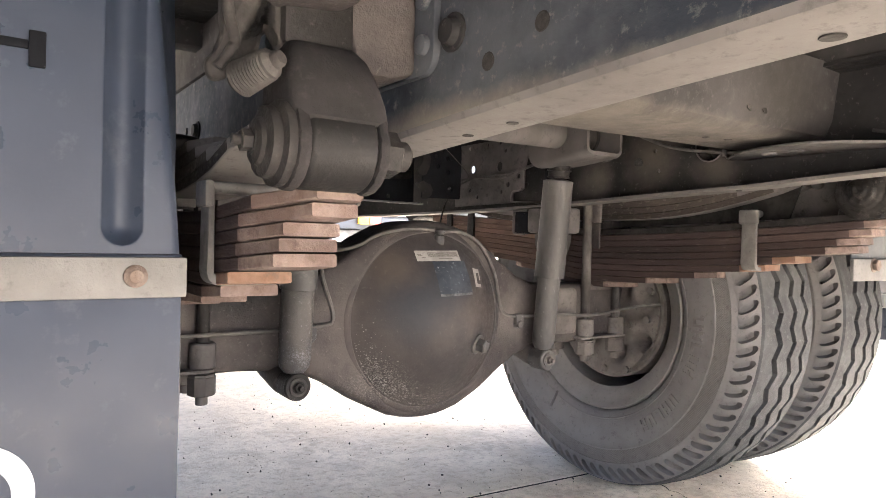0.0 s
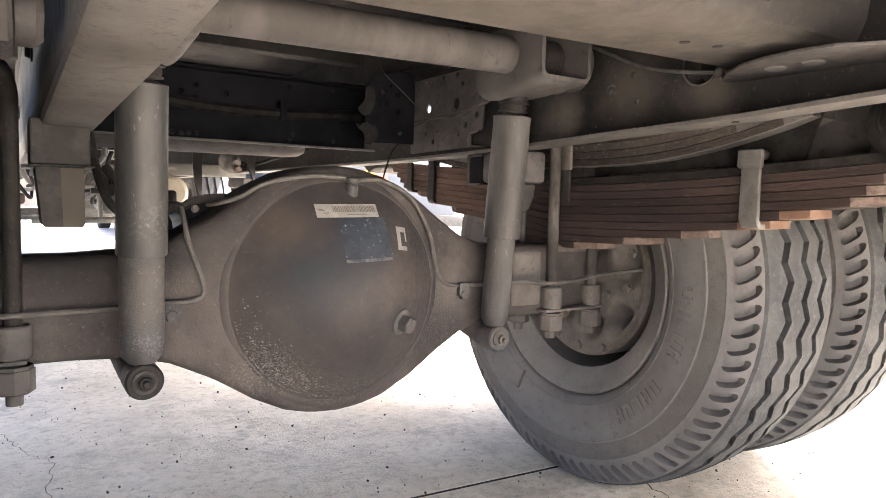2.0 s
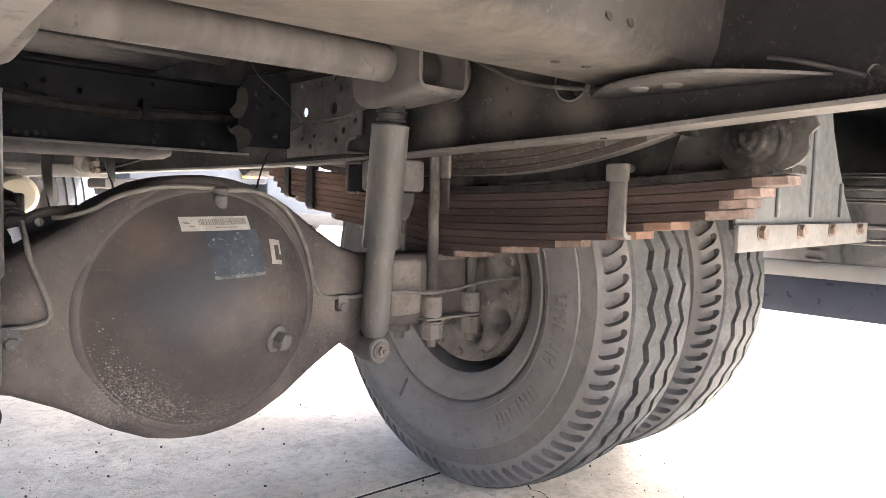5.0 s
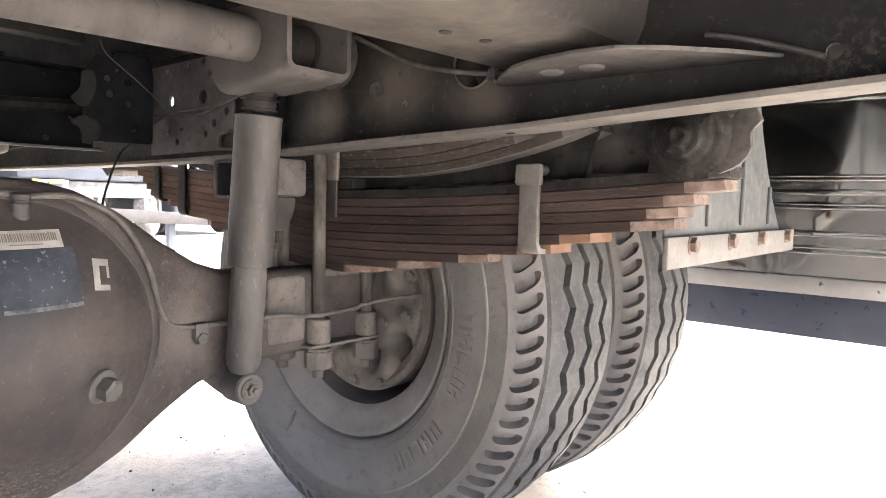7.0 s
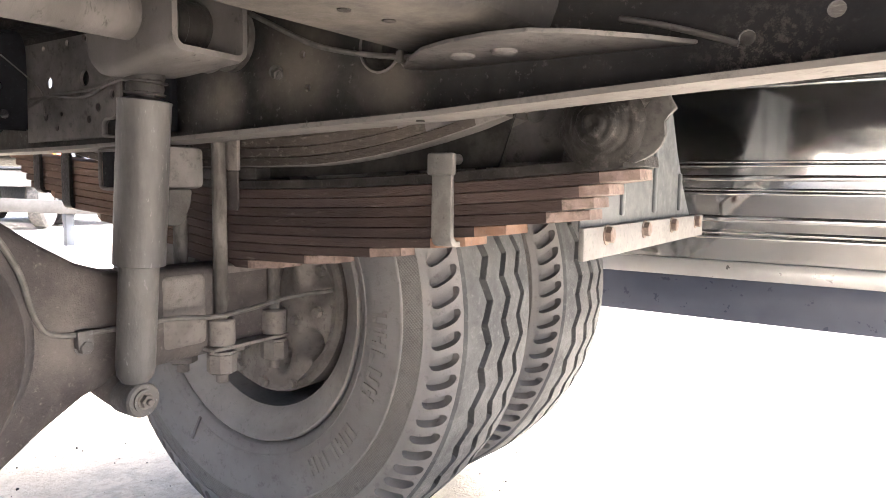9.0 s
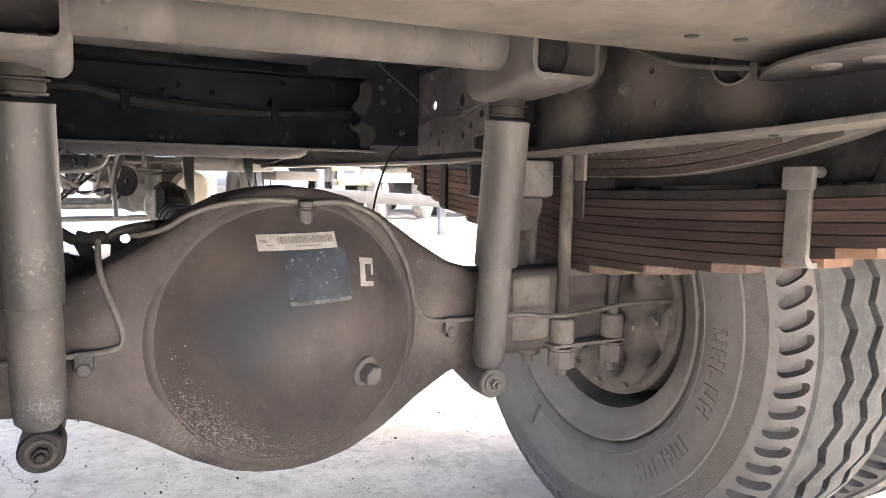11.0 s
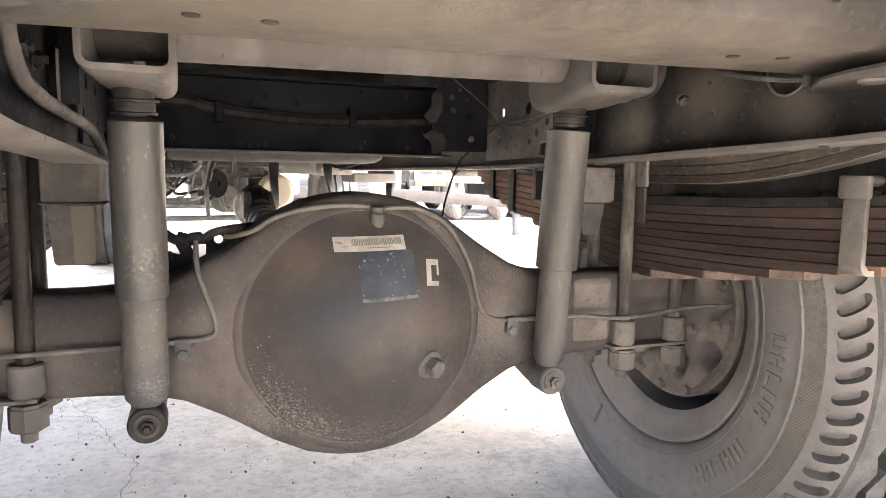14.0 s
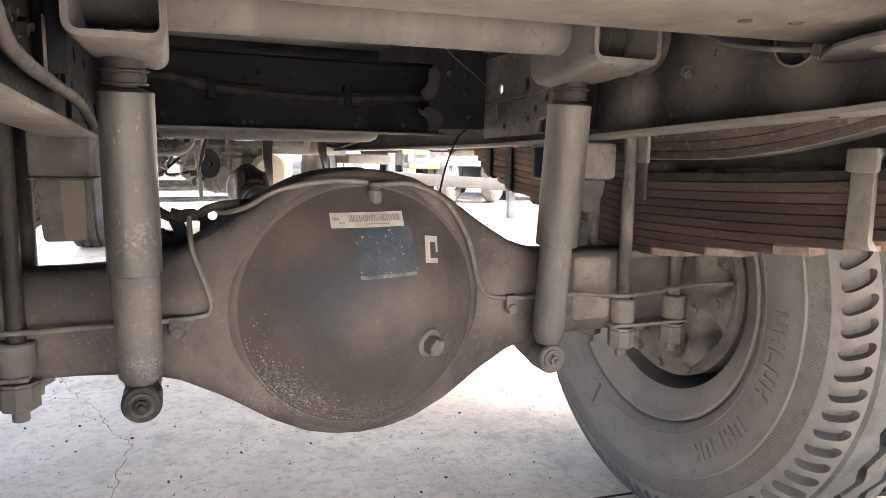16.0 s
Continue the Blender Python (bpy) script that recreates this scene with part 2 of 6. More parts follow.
PAPER = surf("label_paper", (0.31, 0.295, 0.265), (0.40, 0.38, 0.345), (0.21, 0.195, 0.17), 30, 120, 0.35, 0.8, 0, 0.05)
INK = plain("label_ink", (0.11, 0.10, 0.09), 0.8)
PATCH = surf("patch_navy", (0.020, 0.028, 0.042), (0.038, 0.048, 0.064), (0.24, 0.26, 0.29), 12, 110, 0.12, 0.6, 0, 0.1, dull=0.4)
PATCHWORN = surf("patch_worn", (0.05, 0.058, 0.07), (0.14, 0.15, 0.16), (0.04, 0.046, 0.055), 40, 130, 0.5, 0.8, 0, 0.1)
CABLE = surf("cable_black", (0.012, 0.012, 0.012), (0.030, 0.028, 0.026), None, 30, 100, 0, 0.7, 0, 0, spec=0.1)
LINE = surf("brake_line", (0.085, 0.078, 0.070), (0.135, 0.124, 0.11), None, 30, 100, 0, 0.7, 0.1, 0)
DECK = surf("deck_steel", (0.032, 0.030, 0.031), (0.067, 0.061, 0.059), (0.115, 0.103, 0.099), 4, 50, 0.25, 0.85, 0, 0.15, spec=0.12)
MIRROR = surf("polished_stainless", (0.60, 0.61, 0.62), (0.66, 0.66, 0.66), (0.50, 0.49, 0.48), 3, 2.0, 0.2, 0.10, 1.0, 0.25, 3.0)
CHROME = plain("chrome", (0.72, 0.72, 0.72), 0.08, 1.0)
NAVY = surf("navy_paint", (0.035, 0.05, 0.095), (0.05, 0.068, 0.12), None, 3, 40, 0, 0.35, 0, 0)
ALUM = surf("aluminium", (0.42, 0.42, 0.42), (0.52, 0.52, 0.51), None, 5, 40, 0, 0.3, 0.7, 0.02)
WHITEP = surf("white_paint", (0.442, 0.442, 0.429), (0.507, 0.507, 0.494), None, 3, 30, 0, 0.4, 0, 0)
# yard paints far below true tone: shade on sunlit faces put into colour
BLUE_SHADED = surf("blue_paint_shaded", (0.020, 0.030, 0.047), (0.029, 0.040, 0.059), None, 3, 30, 0, 0.5, 0, 0)
BAR_SHADED = surf("bar_paint_shaded", (0.015, 0.013, 0.012), (0.024, 0.021, 0.019), None, 3, 30, 0, 0.8, 0, 0.1)
YELLOW = plain("yellow_paint", (0.30, 0.20, 0.006), 0.5)
RED = plain("red_lens", (0.75, 0.06, 0.04), 0.3)
AMBER = plain("amber_lens", (0.85, 0.38, 0.02), 0.3)
GLASS = plain("dark_glass", (0.03, 0.035, 0.04), 0.08)
ENGINE = surf("engine_iron", (0.10, 0.098, 0.094), (0.20, 0.19, 0.175), (0.06, 0.055, 0.05), 8, 50, 0.3, 0.7, 0.1, 0.2)


def knurl(m, scale):
    """Small round studs over the material's relief, in even rows."""
    nt = m.node_tree
    bp = [n for n in nt.nodes if n.bl_idname == "ShaderNodeBump"][0]
    v = nt.nodes.new("ShaderNodeTexVoronoi")
    v.inputs["Scale"].default_value = scale
    v.inputs["Randomness"].default_value = 0.0
    tc = nt.nodes.new("ShaderNodeTexCoord")
    mp = nt.nodes.new("ShaderNodeMapping")
    mp.inputs["Scale"].default_value = (0.0, 1, 1)
    mp.inputs["Rotation"].default_value = (radians(45), 0, 0)
    nt.links.new(tc.outputs["Object"], mp.inputs["Vector"])
    nt.links.new(mp.outputs["Vector"], v.inputs["Vector"])
    b2 = nt.nodes.new("ShaderNodeBump")
    b2.invert = True
    b2.inputs["Strength"].default_value = 0.6
    b2.inputs["Distance"].default_value = 0.0035
    nt.links.new(v.outputs["Distance"], b2.inputs["Height"])
    nt.links.new(bp.outputs["Normal"], b2.inputs["Normal"])
    bsdf = nt.nodes["Principled BSDF"]
    nt.links.new(b2.outputs["Normal"], bsdf.inputs["Normal"])
    # gaps between studs darkened too, their shade put into the base colour
    src = bsdf.inputs["Base Color"].links[0].from_socket
    mr = nt.nodes.new("ShaderNodeMapRange")
    mr.inputs["From Min"].default_value, mr.inputs["From Max"].default_value = 0.42, 0.62
    mr.inputs["To Max"].default_value = 0.32
    nt.links.new(v.outputs["Distance"], mr.inputs["Value"])
    mx = nt.nodes.new("ShaderNodeMix")
    mx.data_type = "RGBA"
    nt.links.new(mr.outputs["Result"], mx.inputs["Factor"])
    nt.links.new(src, mx.inputs[6])
    mx.inputs[7].default_value = (0.06, 0.056, 0.052, 1)
    nt.links.new(mx.outputs[2], bsdf.inputs["Base Color"])


knurl(KNURL, 230)


def blotch(m, at, radius, col, strength=0.9, edge=0.5, size=14.0, squash=(1, 1, 1), fine=0.0):
    """A ragged-rimmed patch of colour round one place: oil, scuffed paint, caked dirt and other darker areas."""
    nt = m.node_tree
    nodes, links = nt.nodes, nt.links
    bsdf = nodes["Principled BSDF"]
    src = bsdf.inputs["Base Color"].links[0].from_socket
    tc = nodes.new("ShaderNodeTexCoord")
    sub = nodes.new("ShaderNodeVectorMath")
    sub.operation = "SUBTRACT"
    sub.inputs[1].default_value = at
    links.new(tc.outputs["Object"], sub.inputs[0])
    mul = nodes.new("ShaderNodeVectorMath")
    mul.operation = "MULTIPLY"
    mul.inputs[1].default_value = squash
    links.new(sub.outputs[0], mul.inputs[0])
    ln = nodes.new("ShaderNodeVectorMath")
    ln.operation = "LENGTH"
    links.new(mul.outputs[0], ln.inputs[0])
    n = nodes.new("ShaderNodeTexNoise")
    n.inputs["Scale"].default_value, n.inputs["Detail"].default_value, n.inputs["Roughness"].default_value = size, 8, 0.68
    links.new(tc.outputs["Object"], n.inputs["Vector"])
    ma = nodes.new("ShaderNodeMath")
    ma.operation = "MULTIPLY_ADD"
    ma.inputs[1].default_value = radius * 1.6
    links.new(n.outputs["Fac"], ma.inputs[0])
    links.new(ln.outputs["Value"], ma.inputs[2])
    mr = nodes.new("ShaderNodeMapRange")
    mr.interpolation_type = "SMOOTHSTEP"
    mr.inputs["From Min"].default_value = radius * (1.8 - edge)
    mr.inputs["From Max"].default_value = radius * (1.8 + edge * 0.3)
    mr.inputs["To Min"].default_value, mr.inputs["To Max"].default_value = strength, 0
    links.new(ma.outputs[0], mr.inputs["Value"])
    fac = mr.outputs["Result"]
    if fine:
        f = nodes.new("ShaderNodeTexNoise")
        f.inputs["Scale"].default_value, f.inputs["Detail"].default_value, f.inputs["Roughness"].default_value = fine, 6, 0.75
        links.new(tc.outputs["Object"], f.inputs["Vector"])
        r2 = nodes.new("ShaderNodeMapRange")
        r2.inputs["From Min"].default_value, r2.inputs["From Max"].default_value = 0.50, 0.60
        links.new(f.outputs["Fac"], r2.inputs["Value"])
        m2 = nodes.new("ShaderNodeMath")
        m2.operation = "MULTIPLY"
        links.new(fac, m2.inputs[0])
        links.new(r2.outputs["Result"], m2.inputs[1])
        fac = m2.outputs[0]
    mx = nodes.new("ShaderNodeMix")
    mx.data_type = "RGBA"
    links.new(fac, mx.inputs["Factor"])
    links.new(src, mx.inputs[6])
    mx.inputs[7].default_value = (*col, 1)
    links.new(mx.outputs[2], bsdf.inputs["Base Color"])


blotch(SHOCK, (-0.36, -0.17, 0.66), 0.045, (0.20, 0.195, 0.185), 0.25, 0.9, 20, fine=150)
# darker strip down the right damper's inner side
blotch(SHOCKR, (0.325, -0.165, 0.76), 0.035, (0.030, 0.029, 0.029), 0.75, 0.9, 22, squash=(1.6, 1, 0.22))
blotch(SHOCKLOW, (-0.36, -0.15, 0.47), 0.04, (0.20, 0.215, 0.25), 0.45, 0.9, 20, fine=260)
blotch(COVER, (-0.09, -0.15, 0.57), 0.085, (0.024, 0.026, 0.031), 0.9, 0.8, 9)
blotch(COVER, (-0.01, -0.15, 0.61), 0.08, (0.026, 0.028, 0.033), 0.85, 0.8, 9)
blotch(COVER, (-0.12, -0.12, 0.65), 0.06, (0.085, 0.069, 0.057), 0.5, 0.9, 8)
blotch(COVER, (0.075, -0.15, 0.48), 0.035, (0.026, 0.026, 0.028), 0.85, 0.6, 20)
blotch(COVER, (-0.15, -0.10, 0.38), 0.085, (0.20, 0.185, 0.165), 0.55, 0.8, 12, fine=260)
blotch(COVER, (0.0, -0.10, 0.335), 0.06, (0.17, 0.155, 0.135), 0.45, 0.8, 12, fine=220, squash=(0.6, 1, 1))
blotch(AXLE, (-0.20, -0.08, 0.35), 0.08, (0.18, 0.167, 0.15), 0.4, 0.8, 12, fine=260)
blotch(AXLE, (-0.48, -0.03, 0.615), 0.065, (0.010, 0.010, 0.011), 0.9, 0.7, 10, squash=(0.25, 0.6, 1))
blotch(AXLE, (-0.22, -0.07, 0.62), 0.06, (0.022, 0.021, 0.022), 0.7, 0.8, 9)
blotch(AXLE, (0.25, -0.07, 0.50), 0.07, (0.115, 0.104, 0.094), 0.6, 0.8, 9)
blotch(RAIL, (0.493, -0.33, 0.93), 0.085, (0.108, 0.096, 0.082), 0.6, 0.9, 7)
blotch(RAIL, (0.493, -0.52, 0.90), 0.07, (0.095, 0.084, 0.072), 0.7, 0.9, 9)
blotch(RAIL, (0.493, -0.16, 0.90), 0.06, (0.105, 0.094, 0.08), 0.7, 0.9, 9)
# darker area towards the right rail's rear end
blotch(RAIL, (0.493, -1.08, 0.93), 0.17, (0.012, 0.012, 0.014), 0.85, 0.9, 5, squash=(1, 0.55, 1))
blotch(RAIL, (0.493, -1.0, 0.88), 0.08, (0.10, 0.088, 0.075), 0.35, 0.9, 14, fine=110)
# tube darker along its upper side and at both brackets
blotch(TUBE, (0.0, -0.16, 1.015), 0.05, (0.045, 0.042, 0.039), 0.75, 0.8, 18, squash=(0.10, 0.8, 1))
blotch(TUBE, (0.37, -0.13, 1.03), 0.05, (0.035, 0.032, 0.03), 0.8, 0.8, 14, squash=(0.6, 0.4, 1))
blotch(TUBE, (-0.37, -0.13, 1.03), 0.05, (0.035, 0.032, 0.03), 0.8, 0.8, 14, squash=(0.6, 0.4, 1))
# darker areas high on the crossmember's rear face
blotch(XWEB, (0.30, -0.77, 1.0), 0.11, (0.030, 0.028, 0.026), 0.8, 0.9, 6, squash=(0.6, 1, 1))
blotch(XWEB, (-0.30, -0.77, 1.02), 0.11, (0.032, 0.030, 0.028), 0.7, 0.9, 6, squash=(0.6, 1, 1))
blotch(DUSTY, (-0.46, -0.62, 0.83), 0.05, (0.06, 0.055, 0.05), 0.6, 0.9, 12)
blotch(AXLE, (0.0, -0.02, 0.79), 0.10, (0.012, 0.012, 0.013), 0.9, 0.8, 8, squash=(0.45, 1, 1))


# ---- mesh helpers ----
def finish(bm, smooth=True):
    if smooth == "soft":
        for f in bm.faces:
            f.smooth = True
    elif smooth:
        for f in bm.faces:
            f.smooth = True
        for e in bm.edges:
            if len(e.link_faces) == 2 and e.calc_face_angle(0) > radians(34):
                e.smooth = False


def part(name, bm, material, parent, label="", smooth=True):
    bmesh.ops.recalc_face_normals(bm, faces=bm.faces[:])
    finish(bm, smooth)
    me = bpy.data.meshes.new(name)
    bm.to_mesh(me)
    bm.free()
    me.materials.append(material)
    ob = new(name, me)
    ob.parent = parent
    if label:
        tagged(ob, label)
    return ob


def thing(name, label, category, group="", kind=""):
    return tagged(new(name), label, category, group, kind)


def box(bm, x0, x1, y0, y1, z0, z1, bevel=0.0, seg=2, m=None):
    r = bmesh.ops.create_cube(bm, size=1.0)
    vs = r["verts"]
    for v in vs:
        v.co = Vector(((x0 + x1) / 2 + v.co.x * (x1 - x0), (y0 + y1) / 2 + v.co.y * (y1 - y0), (z0 + z1) / 2 + v.co.z * (z1 - z0)))
    if bevel:
        es = list({e for v in vs for e in v.link_edges})
        r = bmesh.ops.bevel(bm, geom=es, offset=bevel, segments=seg, affect="EDGES", profile=0.5)
        vs = r["verts"]
    if m is not None:
        bmesh.ops.transform(bm, matrix=m, verts=list(vs))
    return bm


def B(*a, **k):
    return box(bmesh.new(), *a, **k)


def lathe(bm, prof, o, axis, seg=32, closed=False, start=0.0):
    """Turn (along, radius) pairs round the axis through o."""
    ax = Vector(axis).normalized()
    p = ax.orthogonal().normalized()
    q = ax.cross(p)
    o = Vector(o)
    rings = []
    for a, r in prof:
        if r < 1e-6:
            rings.append([bm.verts.new(o + ax * a)])
        else:
            rings.append([bm.verts.new(o + ax * a + (p * math.cos(start + 2 * math.pi * k / seg) + q * math.sin(start + 2 * math.pi * k / seg)) * r) for k in range(seg)])
    if closed:
        rings.append(rings[0])
    for A, C in zip(rings, rings[1:]):
        for k in range(seg):
            j = (k + 1) % seg
            if len(A) == 1 and len(C) == 1:
                continue
            if len(A) == 1:
                bm.faces.new((A[0], C[k], C[j]))
            elif len(C) == 1:
                bm.faces.new((A[k], A[j], C[0]))
            else:
                bm.faces.new((A[k], A[j], C[j], C[k]))
    return bm


def rod(bm, p, q, r, seg=16, bevel=0.0, r2=None):
    p, q = Vector(p), Vector(q)
    L = (q - p).length
    r2 = r if r2 is None else r2
    b = bevel or min(r, L) * 0.08
    return lathe(bm, [(0, 0), (0, r - b), (b, r), (L - b, r2), (L, r2 - b), (L, 0)], p, q - p, seg)


def R(p, q, r, seg=16, bevel=0.0, r2=None):
    return rod(bmesh.new(), p, q, r, seg, bevel, r2)


def hexnut(bm, p, axis, r, h, stud=0.0):
    lathe(bm, [(0, 0), (0, r * 1.25), (h * 0.15, r * 1.25), (h * 0.15, 0)], p, axis, 20)
    ax = Vector(axis).normalized()
    lathe(bm, [(0, 0), (0, r), (h * 0.9, r), (h, r * 0.86), (h, 0)], Vector(p) + ax * h * 0.15, axis, 6)
    if stud:
        lathe(bm, [(0, 0), (0, r * 0.5), (stud * 0.85, r * 0.5), (stud, r * 0.4), (stud, 0)], Vector(p) + ax * h, axis, 12)
    return bm


def sweep(bm, pts, r, seg=8, steps=6):
    """A round cable along a smooth line through pts."""
    P = [Vector(p) for p in pts]
    line = []
    for i in range(len(P) - 1):
        a, b, c, d = P[max(i - 1, 0)], P[i], P[i + 1], P[min(i + 2, len(P) - 1)]
        for k in range(steps):
            t = k / steps
            line.append(0.5 * (2 * b + (c - a) * t + (2 * a - 5 * b + 4 * c - d) * t * t + (3 * b - a - 3 * c + d) * t ** 3))
    line.append(P[-1])
    rings = []
    up = Vector((0.31, 0.2, 0.93))
    for i, c in enumerate(line):
        d = (line[min(i + 1, len(line) - 1)] - line[max(i - 1, 0)]).normalized()
        s = d.cross(up).normalized()
        u = s.cross(d)
        rings.append([bm.verts.new(c + (s * math.cos(2 * math.pi * k / seg) + u * math.sin(2 * math.pi * k / seg)) * r) for k in range(seg)])
    for A, C in zip(rings, rings[1:]):
        for k in range(seg):
            bm.faces.new((A[k], A[(k + 1) % seg], C[(k + 1) % seg], C[k]))
    bm.faces.new(rings[0][::-1])
    bm.faces.new(rings[-1])
    return bm


def S(pts, r, seg=8, steps=6):
    return sweep(bmesh.new(), pts, r, seg, steps)


def prism(bm, outline, axis, lo, hi, bevel=0.0):
    """A flat outline of (a, b) pairs, drawn out along 'x', 'y' or 'z' from lo to hi."""
    def at(a, b, c):
        return {"x": (c, a, b), "y": (a, c, b), "z": (a, b, c)}[axis]
    A = [bm.verts.new(at(a, b, lo)) for a, b in outline]
    C = [bm.verts.new(at(a, b, hi)) for a, b in outline]
    fs = [bm.faces.new(A), bm.faces.new(C[::-1])]
    n = len(A)
    for k in range(n):
        fs.append(bm.faces.new((A[k], A[(k + 1) % n], C[(k + 1) % n], C[k])))
    if bevel:
        es = list({e for f in fs for e in f.edges})
        bmesh.ops.bevel(bm, geom=es, offset=bevel, segments=2, affect="EDGES", profile=0.5)
    return bm


def P(outline, axis, lo, hi, bevel=0.0):
    return prism(bmesh.new(), outline, axis, lo, hi, bevel)


def lump(bm, c, radii, seed=0, rough=0.22, size=1.6, sub=3, m=None):
    """A caked, uneven lump: a ball pushed in and out by two scales of noise."""
    r = bmesh.ops.create_icosphere(bm, subdivisions=sub, radius=1.0)
    for v in r["verts"]:
        d = v.co.normalized()
        k = noise.noise(d * size + Vector((seed * 7.3, 0, 0))) + 0.5 * noise.noise(d * size * 2.7 + Vector((0, seed * 3.1, 5)))
        v.co = Vector((d.x * radii[0], d.y * radii[1], d.z * radii[2])) * (1 + rough * k)
    bmesh.ops.transform(bm, matrix=Matrix.Translation(c) @ (m if m is not None else Matrix.Identity(4)), verts=r["verts"])
    return bm


def crusted(bm, amount, size=60.0, seed=0):
    """Pushes every corner of a mesh along its normal by noise, as caked dirt does."""
    bm.normal_update()
    for v, n in [(v, v.normal.copy()) for v in bm.verts]:
        p = v.co * size + Vector((seed * 11.7, 0, 0))
        v.co += n * amount * (noise.noise(p) + 0.5 * noise.noise(p * 2.3))
    return bm


def plate(bm, outline, holes, axis, lo, hi):
    """A flat sheet of the outline with round holes (a, b, r) through it, from lo to hi along the axis."""
    def at(a, b, c):
        return {"x": (c, a, b), "y": (a, c, b), "z": (a, b, c)}[axis]
    loops = [outline] + [[(a + r * math.cos(2 * math.pi * k / 12), b + r * math.sin(2 * math.pi * k / 12)) for k in range(12)] for a, b, r in holes]
    faces = []
    both = []
    for c in (lo, hi):
        rings = []
        edges = []
        for lp in loops:
            vs = [bm.verts.new(at(a, b, c)) for a, b in lp]
            rings.append(vs)
            edges += [bm.edges.new((vs[k], vs[(k + 1) % len(vs)])) for k in range(len(vs))]
        bmesh.ops.triangle_fill(bm, edges=edges, use_beauty=True)
        both.append(rings)
    for A, C in zip(*both):
        for k in range(len(A)):
            j = (k + 1) % len(A)
            bm.faces.new((A[k], A[j], C[j], C[k]))
    return bm


AX, AZ = -0.015, 0.515       # the rear axle's line
TR = 0.535                # tyre radius
GZ = -0.02                # the slabs' top


# ---- ground ----
bm = bmesh.new()
bmesh.ops.create_grid(bm, x_segments=8, y_segments=8, size=400)
for v in bm.verts:
    v.co.z = GZ - 0.025
ground = part("ground", bm, YARD, None)
tagged(ground, "pale sunlit concrete yard reaching far off", "ground", kind="structure")
pavement = tagged(new("pavement"), "worn dusty concrete slabs under the truck", "pavement", kind="structure")
tilt = math.atan(-0.0806)
for i in range(-2, 3):
    for j in range(-1, 3):
        w, d = 5.0, 3.6
        x0, y0 = -2.6 + i * w, 0.104 + (j - 1) * d
        part("slab", B(x0 + 0.0055, x0 + w - 0.0055, y0 + 0.0055, y0 + d - 0.0055, GZ - 0.12, GZ, 0.0025, 1, Matrix.Rotation(tilt, 4, "Z")), CONCRETE, pavement)
for j in range(-1, 3):
    y0 = 0.104 + (j - 1) * 3.6
    part("joint_filler", B(-12, 12, y0 - 0.0055, y0 + 0.0055, GZ - 0.05, GZ - 0.0020, 0.0, 1, Matrix.Rotation(tilt, 4, "Z")), CRACK, pavement, "dark dirt-filled joint")
for i in range(-2, 3):
    x0 = -2.6 + i * 5.0
    part("joint_filler", B(x0 - 0.0055, x0 + 0.0055, -7, 10, GZ - 0.05, GZ - 0.0025, 0.0, 1, Matrix.Rotation(tilt, 4, "Z")), CRACK, pavement, "dark dirt-filled joint")


def crack(pts, w):
    """A jagged dirt-filled crack lying 1 mm proud in the slab's face."""
    bm = bmesh.new()
    rnd = random.Random(5)
    left, right = [], []
    for k in range(len(pts) - 1):
        a, b = Vector((*pts[k], 0)), Vector((*pts[k + 1], 0))
        n = max(3, int((b - a).length / 0.02))
        d = (b - a).normalized()
        s = Vector((-d.y, d.x, 0))
        for i in range(n):
            c = a.lerp(b, i / n) + s * rnd.uniform(-0.007, 0.007)
            ww = w * rnd.uniform(0.3, 1.0)
            left.append(bm.verts.new(c + s * ww + Vector((0, 0, GZ + 0.001))))
            right.append(bm.verts.new(c - s * ww + Vector((0, 0, GZ + 0.001))))
    for k in range(len(left) - 1):
        bm.faces.new((left[k], left[k + 1], right[k + 1], right[k]))
    return bm


part("crack", crack([(-0.80, 1.75), (-0.70, 1.35), (-0.637, 1.192), (-0.583, 1.103), (-0.51, 0.851), (-0.451, 0.738), (-0.474, 0.586), (-0.478, 0.439), (-0.461, 0.252), (-0.484, 0.157)], 0.0011), CRACK, pavement, "dark jagged crack")
part("crack", crack([(0.83, -0.12), (0.812, -0.211), (0.803, -0.26), (0.79, -0.304), (0.80, -0.42), (0.78, -0.9)], 0.0024), CRACK, pavement, "dark jagged crack")
part("crack", crack([(-0.637, 1.192), (-0.72, 1.20), (-0.80, 1.12)], 0.0008), CRACK, pavement, "dark jagged crack")
bm = bmesh.new()
rnd = random.Random(11)
for k in range(2600):
    x, y = rnd.uniform(-1.6, 2.2), rnd.uniform(-0.5, 3.4)
    r = rnd.choice((0.0010, 0.0010, 0.0012, 0.0012, 0.0015, 0.0015, 0.0018, 0.002, 0.0022, 0.0025, 0.003, 0.0045))
    q = bmesh.ops.create_icosphere(bm, subdivisions=1, radius=r)
    bmesh.ops.transform(bm, matrix=pose(x, y, GZ + r * 0.45, rnd.uniform(0, 90), rnd.uniform(0, 90), rnd.uniform(0, 90)) @ Matrix.Diagonal((1.3, 0.9, 0.7, 1)), verts=q["verts"])
tagged(part("grit", bm, STONE, None, smooth=False), "small dark stones and grit scattered over concrete", "grit", kind="stuff")

# ---- the truck ----
truck = thing("truck", "dusty heavy truck with dual rear wheels and rusty leaf springs", "truck")
tk = truck


